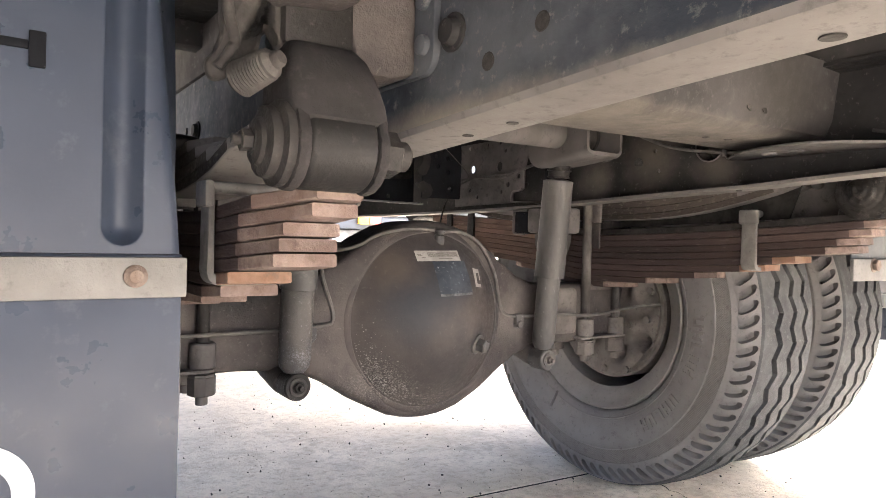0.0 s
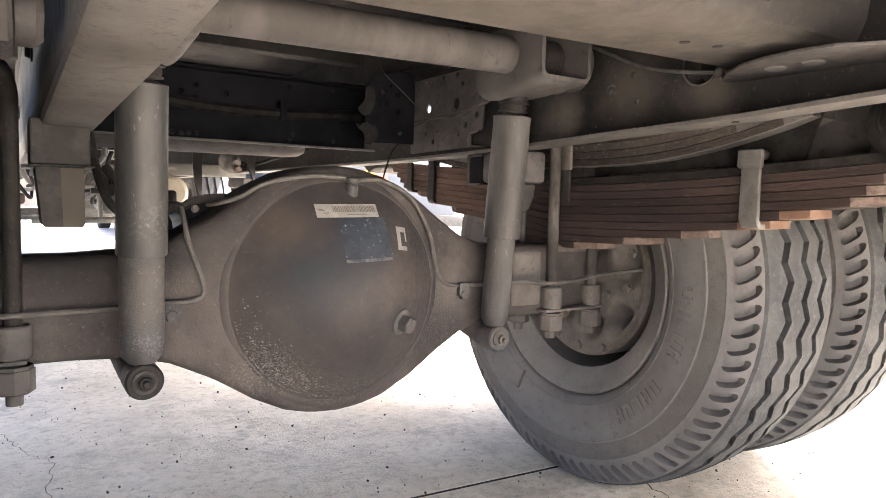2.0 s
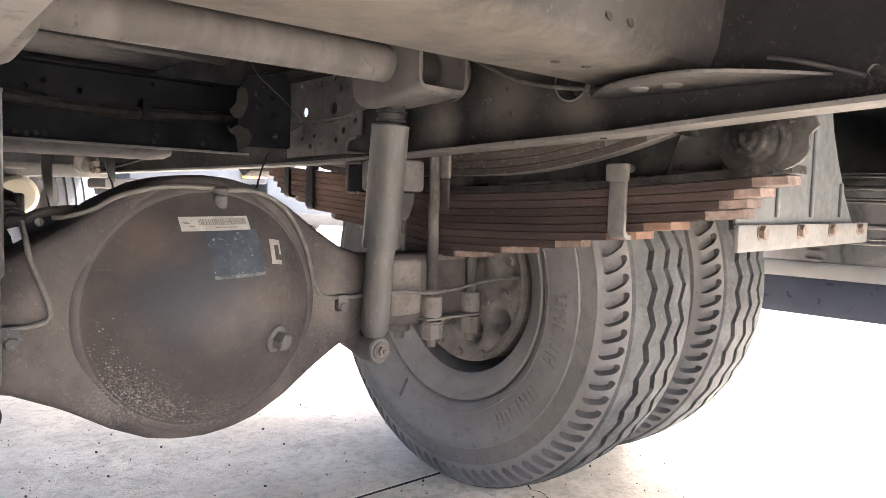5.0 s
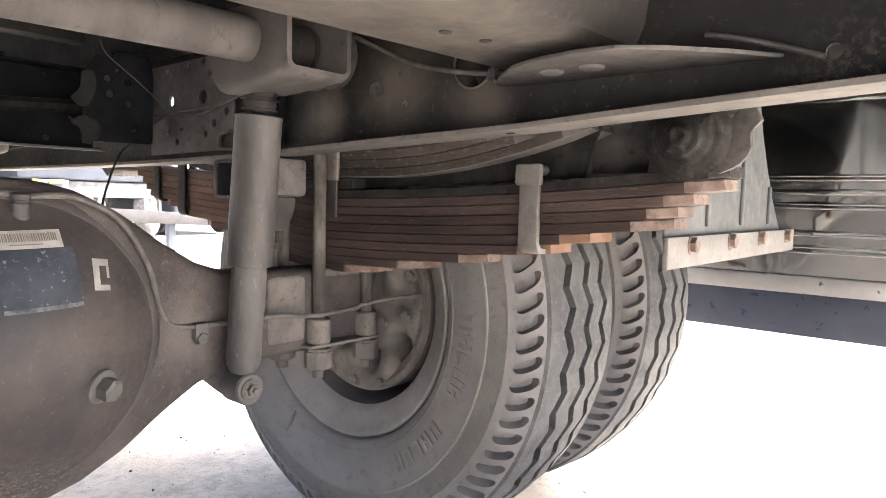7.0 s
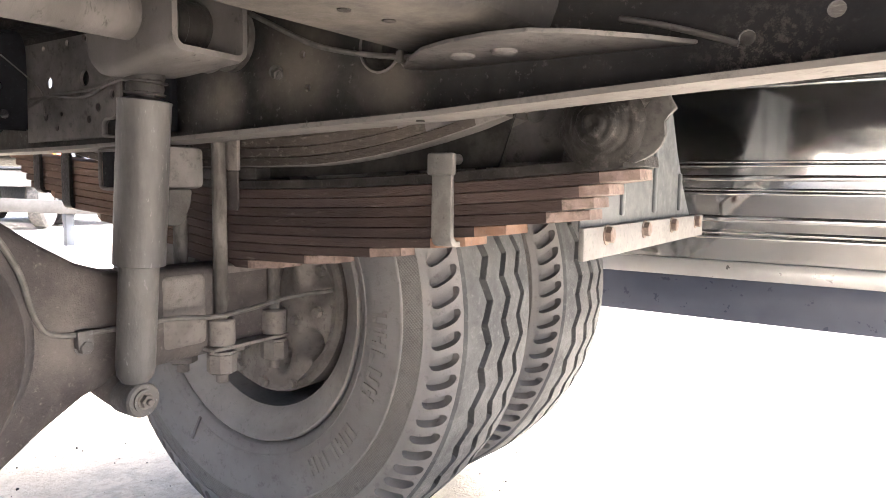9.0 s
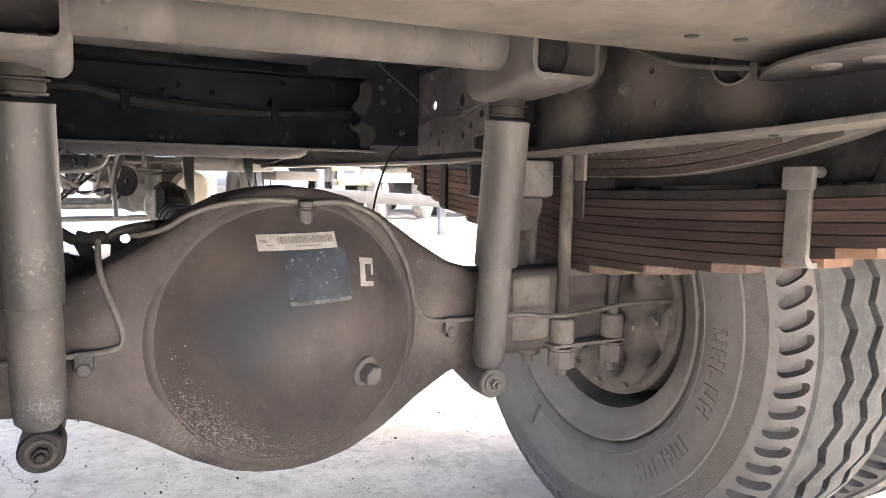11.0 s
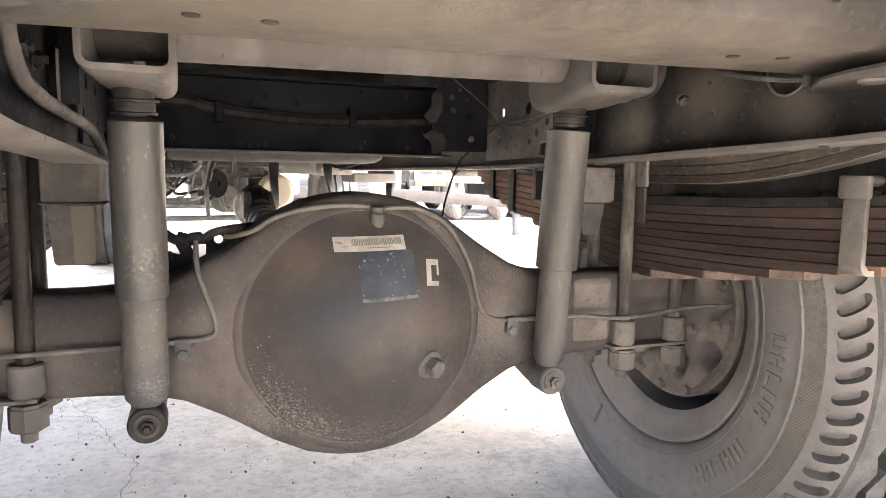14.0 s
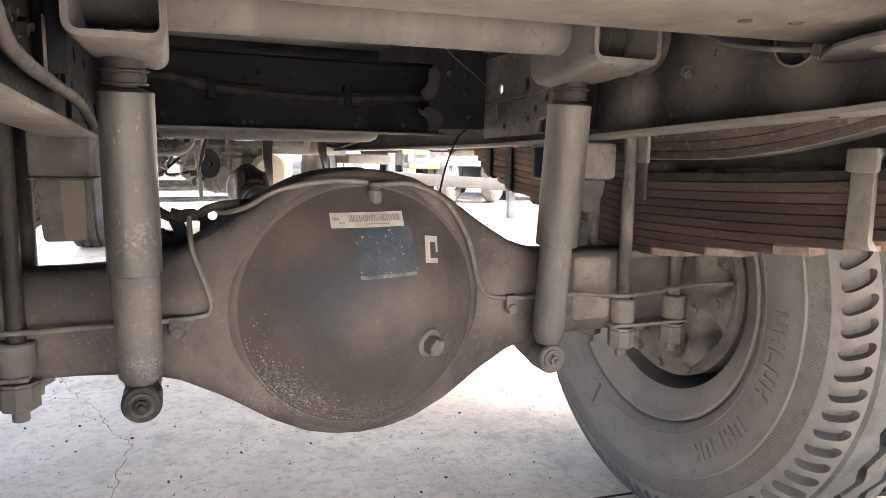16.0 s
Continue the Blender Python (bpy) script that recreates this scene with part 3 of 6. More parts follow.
def railz(y, side=1):
    """Height of the rails' underside; the body leans a little on its springs."""
    return (0.0 if side > 0 else -0.020) + 0.811 + 0.035 / (1 + math.exp((y + 0.25) * 4.2)) + max(0.0, -0.6 - y) * 0.045


YS = [-1.95 + 0.11 * k for k in range(79)]


def rail_flange(side, top):
    bm = bmesh.new()
    W, F, T = 0.500, 0.425, 0.007
    rings = []
    for y in YS:
        z = railz(y, side)
        if top:
            ring = [(F, 1.075), (W - 0.008, 1.075), (W, 1.067), (W - T, 1.067), (F, 1.068)]
        else:
            ring = [(F, z), (W - 0.010, z), (W - 0.003, z + 0.003), (W, z + 0.010), (W - T, z + 0.012), (W - T - 0.004, z + T), (F, z + T)]
        rings.append([bm.verts.new((side * a, y, b)) for a, b in ring])
    n = len(rings[0])
    for A, C in zip(rings, rings[1:]):
        for k in range(n):
            bm.faces.new((A[k], A[(k + 1) % n], C[(k + 1) % n], C[k]))
    bm.faces.new(rings[0])
    bm.faces.new(rings[-1])
    return bm


WEB_HOLES = {-1: [(-1.25, 0.93, 0.012), (0.25, 0.96, 0.010)],
             1: [(0.424, 0.966, 0.026), (-0.499, 0.952, 0.036), (-0.982, 0.912, 0.0085), (-1.061, 0.931, 0.0085), (-0.345, 0.955, 0.006), (-0.356, 0.903, 0.006), (0.30, 0.985, 0.008)]}
for side in (-1, 1):
    low = [(y, railz(y, side) + 0.010) for y in YS]
    web = plate(bmesh.new(), low + [(YS[-1], 1.067), (YS[0], 1.067)], WEB_HOLES[side], "x", side * 0.493, side * 0.500)
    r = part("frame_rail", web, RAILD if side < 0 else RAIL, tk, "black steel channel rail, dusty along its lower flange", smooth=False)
    if side < 0:
        r.data.materials.append(BLACK)
        for f in r.data.polygons:
            f.material_index = 1 if f.center.x > -0.4935 else 0
    part("lower_flange", rail_flange(side, False), DUSTY, r, "dust-covered lower flange")
    part("upper_flange", rail_flange(side, True), RAIL, r)
    for y, z in ((-1.35, 0.965), (-0.846, 0.931) if side < 0 else (-1.6, 0.93), (-0.40, 0.93), (0.15, 0.95), (1.3, 0.95)):
        part("rail_bolt", lathe(bmesh.new(), [(0, 0), (0, 0.021), (0.003, 0.021), (0.004, 0.016), (0.012, 0.013), (0.013, 0)], (side * 0.5005, y, z), (side, 0, 0), 16), RAIL, r)
    # no opening cut: a flat dark disc gives each hole its inner shade
    for x, y, q in ((-0.452, -0.811, 0.0065), (-0.451, -0.887, 0.0065), (-0.446, -1.204, 0.0085)) if side < 0 else ((0.450, -0.60, 0.006),):
        part("drain_hole", lathe(bmesh.new(), [(0, 0), (0, q), (0.0012, q), (0.0012, 0)], (x, y, railz(y, side) - 0.0002), (0, 0, -1), 16), CRACK, r)

    # dark rimmed discs painted as shaded holes in the left web
    for y, z in ((-0.906, 0.888), (-0.982, 0.908)) if side < 0 else ():
        part("blind_hole", lathe(bmesh.new(), [(0, 0), (0, 0.0085), (0.0012, 0.0095), (0.0016, 0.0085), (0.0006, 0.0070), (0.0006, 0)], (side * 0.5003, y, z), (side, 0, 0), 18), CRACK, r)
    for y, z in ((-0.188, 0.938), (-0.281, 0.938)) if side < 0 else ():
        part("rail_nut", hexnut(bmesh.new(), (side * 0.4925, y, z), (-side, 0, 0), 0.0115, 0.011, 0.008), HANGER, r)

part("cut_out_rim", lathe(bmesh.new(), [(-0.001, 0.0355), (-0.001, 0.0385), (0.002, 0.0385), (0.003, 0.0365), (0.003, 0.0355)], (0.4925, -0.499, 0.952), (-1, 0, 0), 40, closed=True), DUSTY, r, "dusty rim of the cut-out")
# cup added behind the cut-out to stop daylight showing through
part("cut_out_cup", lathe(bmesh.new(), [(0.0005, 0.048), (0.002, 0.048), (0.004, 0.040), (0.030, 0.036), (0.034, 0.030), (0.034, 0), (0.031, 0), (0.030, 0.028), (0.003, 0.0365), (0.0005, 0.0375)], (0.500, -0.499, 0.952), (1, 0, 0), 32), BUSH, r, "added dark cup closing the cut-out to light")

# box crossmember behind the axle
cm = part("rear_crossmember", P([(-0.57, 0.922), (-0.57, 0.930), (-0.735, 0.928), (-0.752, 0.940), (-0.762, 0.965), (-0.775, 1.07), (-0.783, 1.07), (-0.770, 0.962), (-0.758, 0.932), (-0.738, 0.920)], "x", -0.493, 0.493), XWEB, tk, "broad dust-covered pressed crossmember")
for v in cm.data.vertices:
    v.co.z += v.co.x * 0.022
part("front_web", B(-0.492, 0.492, -0.5755, -0.5710, 0.936, 1.07, 0.001), XWEB, cm)
# crossmember holes are dark discs, their shade put into the colour
for x in (0.195, 0.244):
    part("bolt_hole", lathe(bmesh.new(), [(0, 0), (0, 0.007), (0.0012, 0.007), (0.0012, 0)], (x, -0.7690, 0.956 + x * 0.022), (0, -1, 0.2), 12), CRACK, cm)
for x, y in ((-0.30, -0.66), (-0.24, -0.655), (0.240, -0.655), (0.301, -0.664)):
    bm = lathe(bmesh.new(), [(0, 0), (0, 0.0070), (0.0012, 0.0072), (0.0012, 0)], (x, y, 0.9208 + x * 0.022), (0, 0, -1), 16)
    part("drain_hole", bm, CRACK, cm)
for side in (-1, 1):
    g = part("gusset_plate", P([(side * x, y) for x, y in ((0.458, -0.566), (0.420, -0.600), (0.374, -0.652), (0.354, -0.700), (0.344, -0.755), (0.348, -0.800), (0.378, -0.840), (0.436, -0.895), (0.488, -0.935), (0.488, -0.600), (0.478, -0.570))], "z", 0.9095, 0.9145, 0.0015), PLATE, tk, "dusty flat gusset plate with two rivets")
    for y in (-0.682, -0.738):
        part("rivet", lathe(bmesh.new(), [(0, 0), (0, 0.016), (0.003, 0.0145), (0.005, 0.009), (0.0055, 0)], (side * 0.418, y, 0.9095), (0, 0, -1), 18), PLATE, g)

# tube crossmember with the upper shock brackets
TY = -0.185
LEAN = 0.016             # the body leans on its springs: metres up for each metre across
TZ = 0.989
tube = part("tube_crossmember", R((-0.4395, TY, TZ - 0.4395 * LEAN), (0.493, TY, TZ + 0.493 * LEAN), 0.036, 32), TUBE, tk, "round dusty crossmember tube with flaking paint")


def saddle(s):
    """Pressed U-shaped saddle: two ears round the tube and a dished floor that dips over the damper's stud."""
    bm = bmesh.new()
    dz = 0.0 if s > 0 else -0.020
    x0, x1, t, rr = (0.305, 0.434, 0.0085, 0.019) if s > 0 else (0.315, 0.431, 0.0085, 0.019)
    rings = []
    for y, zb, zt in ((-0.288, 0.937, 1.04), (-0.282, 0.933, 1.05), (-0.235, 0.926, 1.05), (-0.180, 0.917, 1.05), (-0.145, 0.913, 1.05), (-0.110, 0.914, 1.05), (-0.092, 0.918, 1.05), (-0.082, 0.926, 1.045), (-0.076, 0.940, 1.035)):
        k = (y + 0.288) / 0.212
        zb, zt = zb + dz * (1 - 0.5 * k), zt + dz                       # the outer ear closes in towards the axle
        xo = x1 - 0.020 * k
        arc = [radians(90 * a / 5) for a in range(6)]
        out = [(x0, zt)] + [(x0 + rr - rr * math.cos(a), zb + rr - rr * math.sin(a)) for a in arc] + [(xo - rr + rr * math.sin(a), zb + rr - rr * math.cos(a) + 0.010 * k) for a in arc] + [(xo, zt)]
        q = rr - t
        inn = [(xo - t, zt)] + [(xo - rr + q * math.sin(a), zb + rr - q * math.cos(a) + 0.010 * k) for a in arc[::-1]] + [(x0 + rr - q * math.cos(a), zb + rr - q * math.sin(a)) for a in arc[::-1]] + [(x0 + t, zt)]
        rings.append([bm.verts.new((s * a, y, b)) for a, b in out + inn])
    n = len(rings[0])
    for A, C in zip(rings, rings[1:]):
        for k in range(n):
            bm.faces.new((A[k], A[(k + 1) % n], C[(k + 1) % n], C[k]))
    bm.faces.new(rings[0])
    bm.faces.new(rings[-1])
    return bm


for side in (-1, 1):
    s = side
    tz = TZ + s * 0.4 * LEAN
    part("shock_bracket", saddle(s), TUBE, tube, "dusty pressed-steel shock bracket with a dished floor")
    if s < 0:
        # thin darker shell over the tube inside the left bracket
        part("tube_sleeve", lathe(bmesh.new(), [(0, 0.0365), (0, 0.0378), (0.096, 0.0378), (0.096, 0.0365)], (-0.4215, TY, tz), (1, 0, LEAN), 36), XWEB, tube, "darker length of the tube")
        part("end_plate", B(-0.4635, -0.4402, TY + 0.012, TY + 0.020, 0.883, 1.06, 0.001), BLACK, tube, "black end plate of the tube")
        part("plate_lip", B(-0.4655, -0.4640, TY - 0.004, TY + 0.020, 0.883, 0.955, 0.0005), PLATE, tube)
        part("back_plate", B(-0.4925, -0.4640, TY + 0.10, TY + 0.108, 0.883, 1.06, 0.001), BLACK, tube)
        continue
    bm = lathe(bmesh.new(), [(0, 0.0375), (0, 0.062), (0.003, 0.064), (0.009, 0.064), (0.012, 0.062), (0.012, 0.0375)], (s * 0.436, TY, tz), (s, 0, 0), 36)
    part("outer_ear", bm, TUBE, tube, "round dusty ear welded over the tube")
    part("end_flange", lathe(bmesh.new(), [(0, 0), (0, 0.044), (0.004, 0.050), (0.016, 0.050), (0.018, 0.045), (0.026, 0.047), (0.030, 0.056), (0.042, 0.056), (0.044, 0)], (s * 0.449, TY, tz), (s, 0, 0), 28), BUSH, tube)
    part("tube_sleeve", lathe(bmesh.new(), [(0, 0.0375), (0, 0.0415), (0.02, 0.0415), (0.022, 0.0395), (0.045, 0.0395), (0.047, 0.0415), (0.062, 0.0415), (0.064, 0.0395), (0.095, 0.0395), (0.097, 0.042), (0.110, 0.042), (0.110, 0.0375)], (s * 0.3155, TY, tz), (s, 0, 0), 32), HANGER, tube, "grimy ringed sleeve")
    part("ear_bolt", hexnut(bmesh.new(), (s * 0.470, TY - 0.125, 0.928 + (0 if s > 0 else -0.02)), (-s * 0.4, -1, -0.6), 0.009, 0.012, 0.006), BUSH, tube)

# black channel crossmember ahead of the axle
fy = 0.74
FY_HOLES = [(-0.126, 0.993, 0.008), (-0.085, 1.012, 0.008), (-0.090, 0.973, 0.0115), (-0.001, 0.996, 0.009), (0.189, 1.037, 0.007)]
bm = plate(bmesh.new(), [(-0.49, 0.861), (0.45, 0.861), (0.45, 1.060), (-0.49, 1.060)], FY_HOLES, "y", fy, fy + 0.007)
fc = part("front_crossmember", bm, BLACK, tk, "black channel crossmember with bolt holes")
for z in (0.855, 1.054):
    part("flange", B(-0.49, 0.45, fy - 0.05, fy - 0.0005, z, z + 0.006, 0.001), BLACK, fc)
# unseen black sheet added behind the web so its holes stay dark
part("back_web", B(-0.49, 0.45, fy + 0.06, fy + 0.066, 0.861, 1.060, 0.001), BLACK, fc)
part("bottom_lip", B(-0.49, 0.46, fy - 0.056, fy - 0.051, 0.8515, 0.8585, 0.001), STRIP, fc, "bare worn steel edge")
part("cable", S([(-0.45, fy - 0.02, 0.985), (-0.30, fy - 0.02, 0.985), (-0.22, fy - 0.02, 0.968), (-0.05, fy - 0.02, 0.952), (0.15, fy - 0.02, 0.950), (0.42, fy - 0.02, 0.966)], 0.0175), CABLE, fc, "black corrugated cable")
for x in (-0.21, 0.16):
    part("cable_clip", B(x - 0.011, x + 0.011, fy - 0.041, fy - 0.0005, 0.932, 0.988, 0.004), BLACK, fc)
for x, z in ((-0.151, 0.876), (-0.125, 0.874), (-0.084, 0.877), (-0.105, 0.877), (0.202, 0.893), (0.191, 0.875), (0.337, 0.880), (0.333, 1.035), (0.165, 0.99), (-0.33, 0.89)):
    part("bolt_head", lathe(bmesh.new(), [(0, 0), (0, 0.0075), (0.005, 0.0065), (0.006, 0)], (x, fy - 0.0005, z), (0, -1, 0), 8), HANGER, fc)
for ob in [fc] + list(fc.children):
    ob.data.transform(Matrix.Translation((-0.0221, -0.0503, 0.028)) @ Matrix.Scale(0.9598, 4))
# ragged bracket plate at the crossmember's end, torn edge bent towards the light
eb = part("end_bracket", plate(bmesh.new(), [(0.290, 0.856), (0.444, 0.859), (0.447, 0.98), (0.443, 1.045), (0.436, 1.058), (0.322, 1.045), (0.300, 1.01), (0.294, 0.95)], [(0.346, 0.998, 0.008), (0.351, 0.965, 0.009), (0.393, 0.948, 0.009), (0.391, 0.994, 0.008), (0.368, 1.018, 0.006), (0.403, 0.891, 0.010)], "y", 0.420, 0.425), BLACK, tk, "black perforated bracket plate with a torn edge")
part("torn_flap", P([(0.289, 1.003), (0.300, 1.010), (0.316, 1.008), (0.321, 0.985), (0.318, 0.962), (0.304, 0.933), (0.286, 0.928), (0.273, 0.938), (0.267, 0.948), (0.279, 0.958), (0.289, 0.972)], "y", 0.4165, 0.4195, 0.0008), HANGERD, eb, "bare grey torn flap")
part("torn_flap", P([(0.261, 0.907), (0.274, 0.899), (0.284, 0.909), (0.295, 0.912), (0.309, 0.903), (0.320, 0.904), (0.332, 0.884), (0.326, 0.866), (0.307, 0.850), (0.289, 0.850), (0.292, 0.867), (0.283, 0.886), (0.270, 0.890)], "y", 0.4165, 0.4195, 0.0008), HANGERD, eb, "bare grey torn flap")
part("rolled_edge", S([(0.36, 0.424, 1.055), (0.425, 0.424, 1.060), (0.440, 0.424, 1.053), (0.4465, 0.424, 1.03), (0.4475, 0.424, 0.98), (0.4455, 0.424, 0.862)], 0.0038, 8), BLACK, eb)
# reinforcement plates inside the rails
for side in (-1, 1):
    s = side
    ye = 0.50 if s > 0 else 0.66
    PH = [(0.401, 0.963, 0.0135), (0.258, 1.041, 0.008), (0.323, 1.039, 0.007), (0.231, 1.012, 0.008), (0.418, 1.036, 0.006), (0.260, 0.963, 0.0165), (0.164, 0.925, 0.009), (0.214, 0.902, 0.009), (0.248, 0.880, 0.008), (0.418, 0.892, 0.009), (0.374, 0.867, 0.008), (0.354, 0.895, 0.005), (0.58, 0.90, 0.007), (0.58, 0.99, 0.008)]
    pl = part("rail_plate", plate(bmesh.new(), [(0.192, 0.842), (ye, 0.838), (ye, 1.05), (0.10, 1.05), (0.137, 0.95), (0.137, 0.886), (0.150, 0.878), (0.182, 0.877), (0.192, 0.868)], [h for h in PH if h[0] < ye - 0.02], "x", s * 0.4845, s * 0.4905), PLATE if s > 0 else BLACK, tk, "dusty perforated reinforcing plate")
    if s > 0:
        part("turned_edge", S([(0.483, 0.146, 0.884), (0.482, 0.160, 0.8785), (0.482, 0.182, 0.877), (0.482, 0.191, 0.868), (0.482, 0.192, 0.852), (0.482, 0.180, 0.844), (0.482, 0.05, 0.838)], 0.0035, 8), DUSTY, pl)

# ---- rear axle ----


BANJO = [(0.0, 0.240), (0.05, 0.236), (0.10, 0.223), (0.16, 0.193), (0.23, 0.146), (0.30, 0.109), (0.36, 0.092), (0.45, 0.086), (0.90, 0.084)]


def axle_mesh():
    """Banjo housing: square beam swelling smoothly into a round centre."""
    bm = bmesh.new()
    xs = [-0.76, -0.60, -0.50, -0.45] + [-0.42 + 0.02 * k for k in range(43)] + [0.45, 0.50, 0.60, 0.76]
    rings = []
    N = 36
    for x in xs:
        a = abs(x)
        h = 0.084
        for (p, q), (u, v) in zip(BANJO, BANJO[1:]):
            if p <= a <= u:
                k = (a - p) / (u - p)
                h = q + (v - q) * k
        k = min(1.0, max(0.0, (0.40 - a) / 0.24))
        k = k * k * (3 - 2 * k)
        dep = 0.046 + 0.030 * k
        ring = []
        for j in range(N):
            th = 2 * math.pi * j / N
            c, q = math.cos(th), math.sin(th)
            e = 0.34 - 0.10 * k
            yy = dep * math.copysign(abs(c) ** e, c)
            zz = math.copysign(abs(q) ** e, q)
            ring.append(bm.verts.new((x - 0.01, AX + yy, AZ + 0.008 * k + h * zz)))
        rings.append(ring)
    for A, C in zip(rings, rings[1:]):
        for k in range(N):
            bm.faces.new((A[k], A[(k + 1) % N], C[(k + 1) % N], C[k]))
    bm.faces.new(rings[0])
    bm.faces.new(rings[-1])
    return bm


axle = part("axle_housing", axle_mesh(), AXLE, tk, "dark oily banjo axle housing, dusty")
DC = (-0.012, AX, 0.523)
prof = [(0.040, 0.239), (0.060, 0.232), (0.0715, 0.2220), (0.0752, 0.2130), (0.0757, 0.2098), (0.0747, 0.2080), (0.0785, 0.2020), (0.086, 0.1925), (0.097, 0.178), (0.112, 0.158), (0.131, 0.130), (0.148, 0.098), (0.162, 0.062), (0.170, 0.030), (0.172, 0)]
cover = part("differential_cover", lathe(bmesh.new(), prof, DC, (0, -1, 0), 72), COVER, axle, "domed dark differential cover, oil-stained")
NOSE = [(0.05, 0.20), (0.10, 0.19), (0.16, 0.15), (0.24, 0.11), (0.34, 0.08), (0.34, 0)]
part("pinion_nose", lathe(bmesh.new(), NOSE, DC, (0, 1, 0), 36), AXLE, axle)


def on_cover(x, z, lift=0.0):
    """The cover's face at x, z: place and outward normal."""
    r = math.hypot(x - DC[0], z - DC[2])
    for (a0, r0), (a1, r1) in zip(prof[5:], prof[6:]):
        if r1 <= r <= r0:
            k = (r0 - r) / (r0 - r1)
            a = a0 + (a1 - a0) * k
            sl = (a1 - a0) / (r0 - r1)
            n = Vector(((x - DC[0]) / max(r, 1e-5) * sl, -1, (z - DC[2]) / max(r, 1e-5) * sl)).normalized()
            return Vector((x, DC[1] - a, z)) + n * lift, n
    return Vector((x, DC[1] - 0.1, z)), Vector((0, -1, 0))


def sticker(bm, x0, z0, x1, z1, w, u0, u1, v0, v1, lift, nu=10, nv=4):
    """A thin sheet laid on the dome; u runs from (x0, z0) to (x1, z1), v across, downward, over width w."""
    dx, dz = x1 - x0, z1 - z0
    L = math.hypot(dx, dz)
    px, pz = dz / L, -dx / L
    grid = []
    for i in range(nu + 1):
        row = []
        for j in range(nv + 1):
            u, v = u0 + (u1 - u0) * i / nu, v0 + (v1 - v0) * j / nv
            c, _ = on_cover(x0 + dx * u + px * w * v, z0 + dz * u + pz * w * v, lift)
            row.append(bm.verts.new(c))
        grid.append(row)
    for i in range(nu):
        for j in range(nv):
            bm.faces.new((grid[i][j], grid[i + 1][j], grid[i + 1][j + 1], grid[i][j + 1]))
    return bm


lab = part("barcode_label", sticker(bmesh.new(), -0.074, 0.688, 0.051, 0.690, 0.024, 0, 1, 0, 1, 0.0012), PAPER, axle, "torn cream barcode label")
bm = bmesh.new()
rnd = random.Random(3)
u = 0.24
while u < 0.93:
    w = rnd.choice((0.006, 0.010, 0.016))
    sticker(bm, -0.074, 0.688, 0.051, 0.690, 0.024, u, u + w, 0.18, 0.62, 0.0020, 1, 2)
    u += w + rnd.choice((0.006, 0.010))
for u in (0.03, 0.05, 0.10):
    sticker(bm, -0.074, 0.688, 0.051, 0.690, 0.024, u, u + 0.08, 0.25 + u * 4, 0.31 + u * 4, 0.0020, 2, 1)
sticker(bm, -0.074, 0.688, 0.051, 0.690, 0.024, 0.45, 0.78, 0.76, 0.82, 0.0020, 4, 1)
part("barcode", bm, INK, lab)
pt = part("navy_patch", sticker(bmesh.new(), -0.044, 0.664, 0.064, 0.666, 0.079, 0.06, 1, 0, 0.95, 0.0010, 10, 8), PATCH, axle, "faded navy paint patch with worn lower edge")
part("worn_edge", sticker(bmesh.new(), -0.044, 0.664, 0.064, 0.666, 0.079, 0.06, 0.98, 0.93, 1.0, 0.0014, 10, 2), PATCHWORN, pt, "whitish worn paint edge")
bm = sticker(bmesh.new(), 0.089, 0.648, 0.119, 0.644, 0.044, 0, 0.35, 0, 1, 0.0012, 3, 4)
sticker(bm, 0.089, 0.648, 0.119, 0.644, 0.044, 0.35, 0.9, 0, 0.22, 0.0012, 3, 2)
sticker(bm, 0.089, 0.648, 0.119, 0.644, 0.044, 0.35, 0.9, 0.82, 1, 0.0012, 3, 2)
sticker(bm, 0.089, 0.648, 0.119, 0.644, 0.044, 0.75, 0.9, 0.22, 0.6, 0.0012, 2, 2)
part("torn_label", bm, PAPER, axle, "small torn cream sticker")
c, n = on_cover(0.088, 0.467)
bm = lathe(bmesh.new(), [(-0.004, 0), (-0.004, 0.026), (0.004, 0.025), (0.006, 0.020), (0.006, 0)], c, n, 28)
lathe(bm, [(0.004, 0), (0.004, 0.0175), (0.024, 0.0175), (0.027, 0.014), (0.027, 0)], c, n, 6)
part("filler_plug", bm, SHOCKR, axle, "hexagonal filler plug")
bm = lathe(bmesh.new(), [(0, 0), (0, 0.013), (0.022, 0.0125), (0.024, 0.010), (0.026, 0.010), (0.028, 0.0125), (0.035, 0.0125), (0.037, 0.009), (0.037, 0)], (0.008, AX - 0.082, 0.704), (0, -0.12, 1), 18)
part("breather", bm, SHOCKLOW, axle, "small breather valve")
# scraped crust at the dome's lower rim
bm = bmesh.new()
rnd = random.Random(8)
for k in range(700):
    a = radians(rnd.gauss(226, 17))
    r = min(0.2025, rnd.gauss(0.187, 0.014))
    x, z = DC[0] + r * math.cos(a), DC[2] + r * math.sin(a)
    c, n = on_cover(x, z)
    s = rnd.choice((0.0004, 0.0005, 0.0006, 0.0008, 0.0010, 0.0014))
    q = bmesh.ops.create_icosphere(bm, subdivisions=1, radius=s)
    bmesh.ops.transform(bm, matrix=Matrix.Translation(c) @ n.to_track_quat("Z", "Y").to_matrix().to_4x4() @ Matrix.Diagonal((1.5, 1.2, 0.35, 1)), verts=q["verts"])
tagged(part("scraped_crust", bm, CRUST, axle, "pale flaked crust"), kind="stuff")
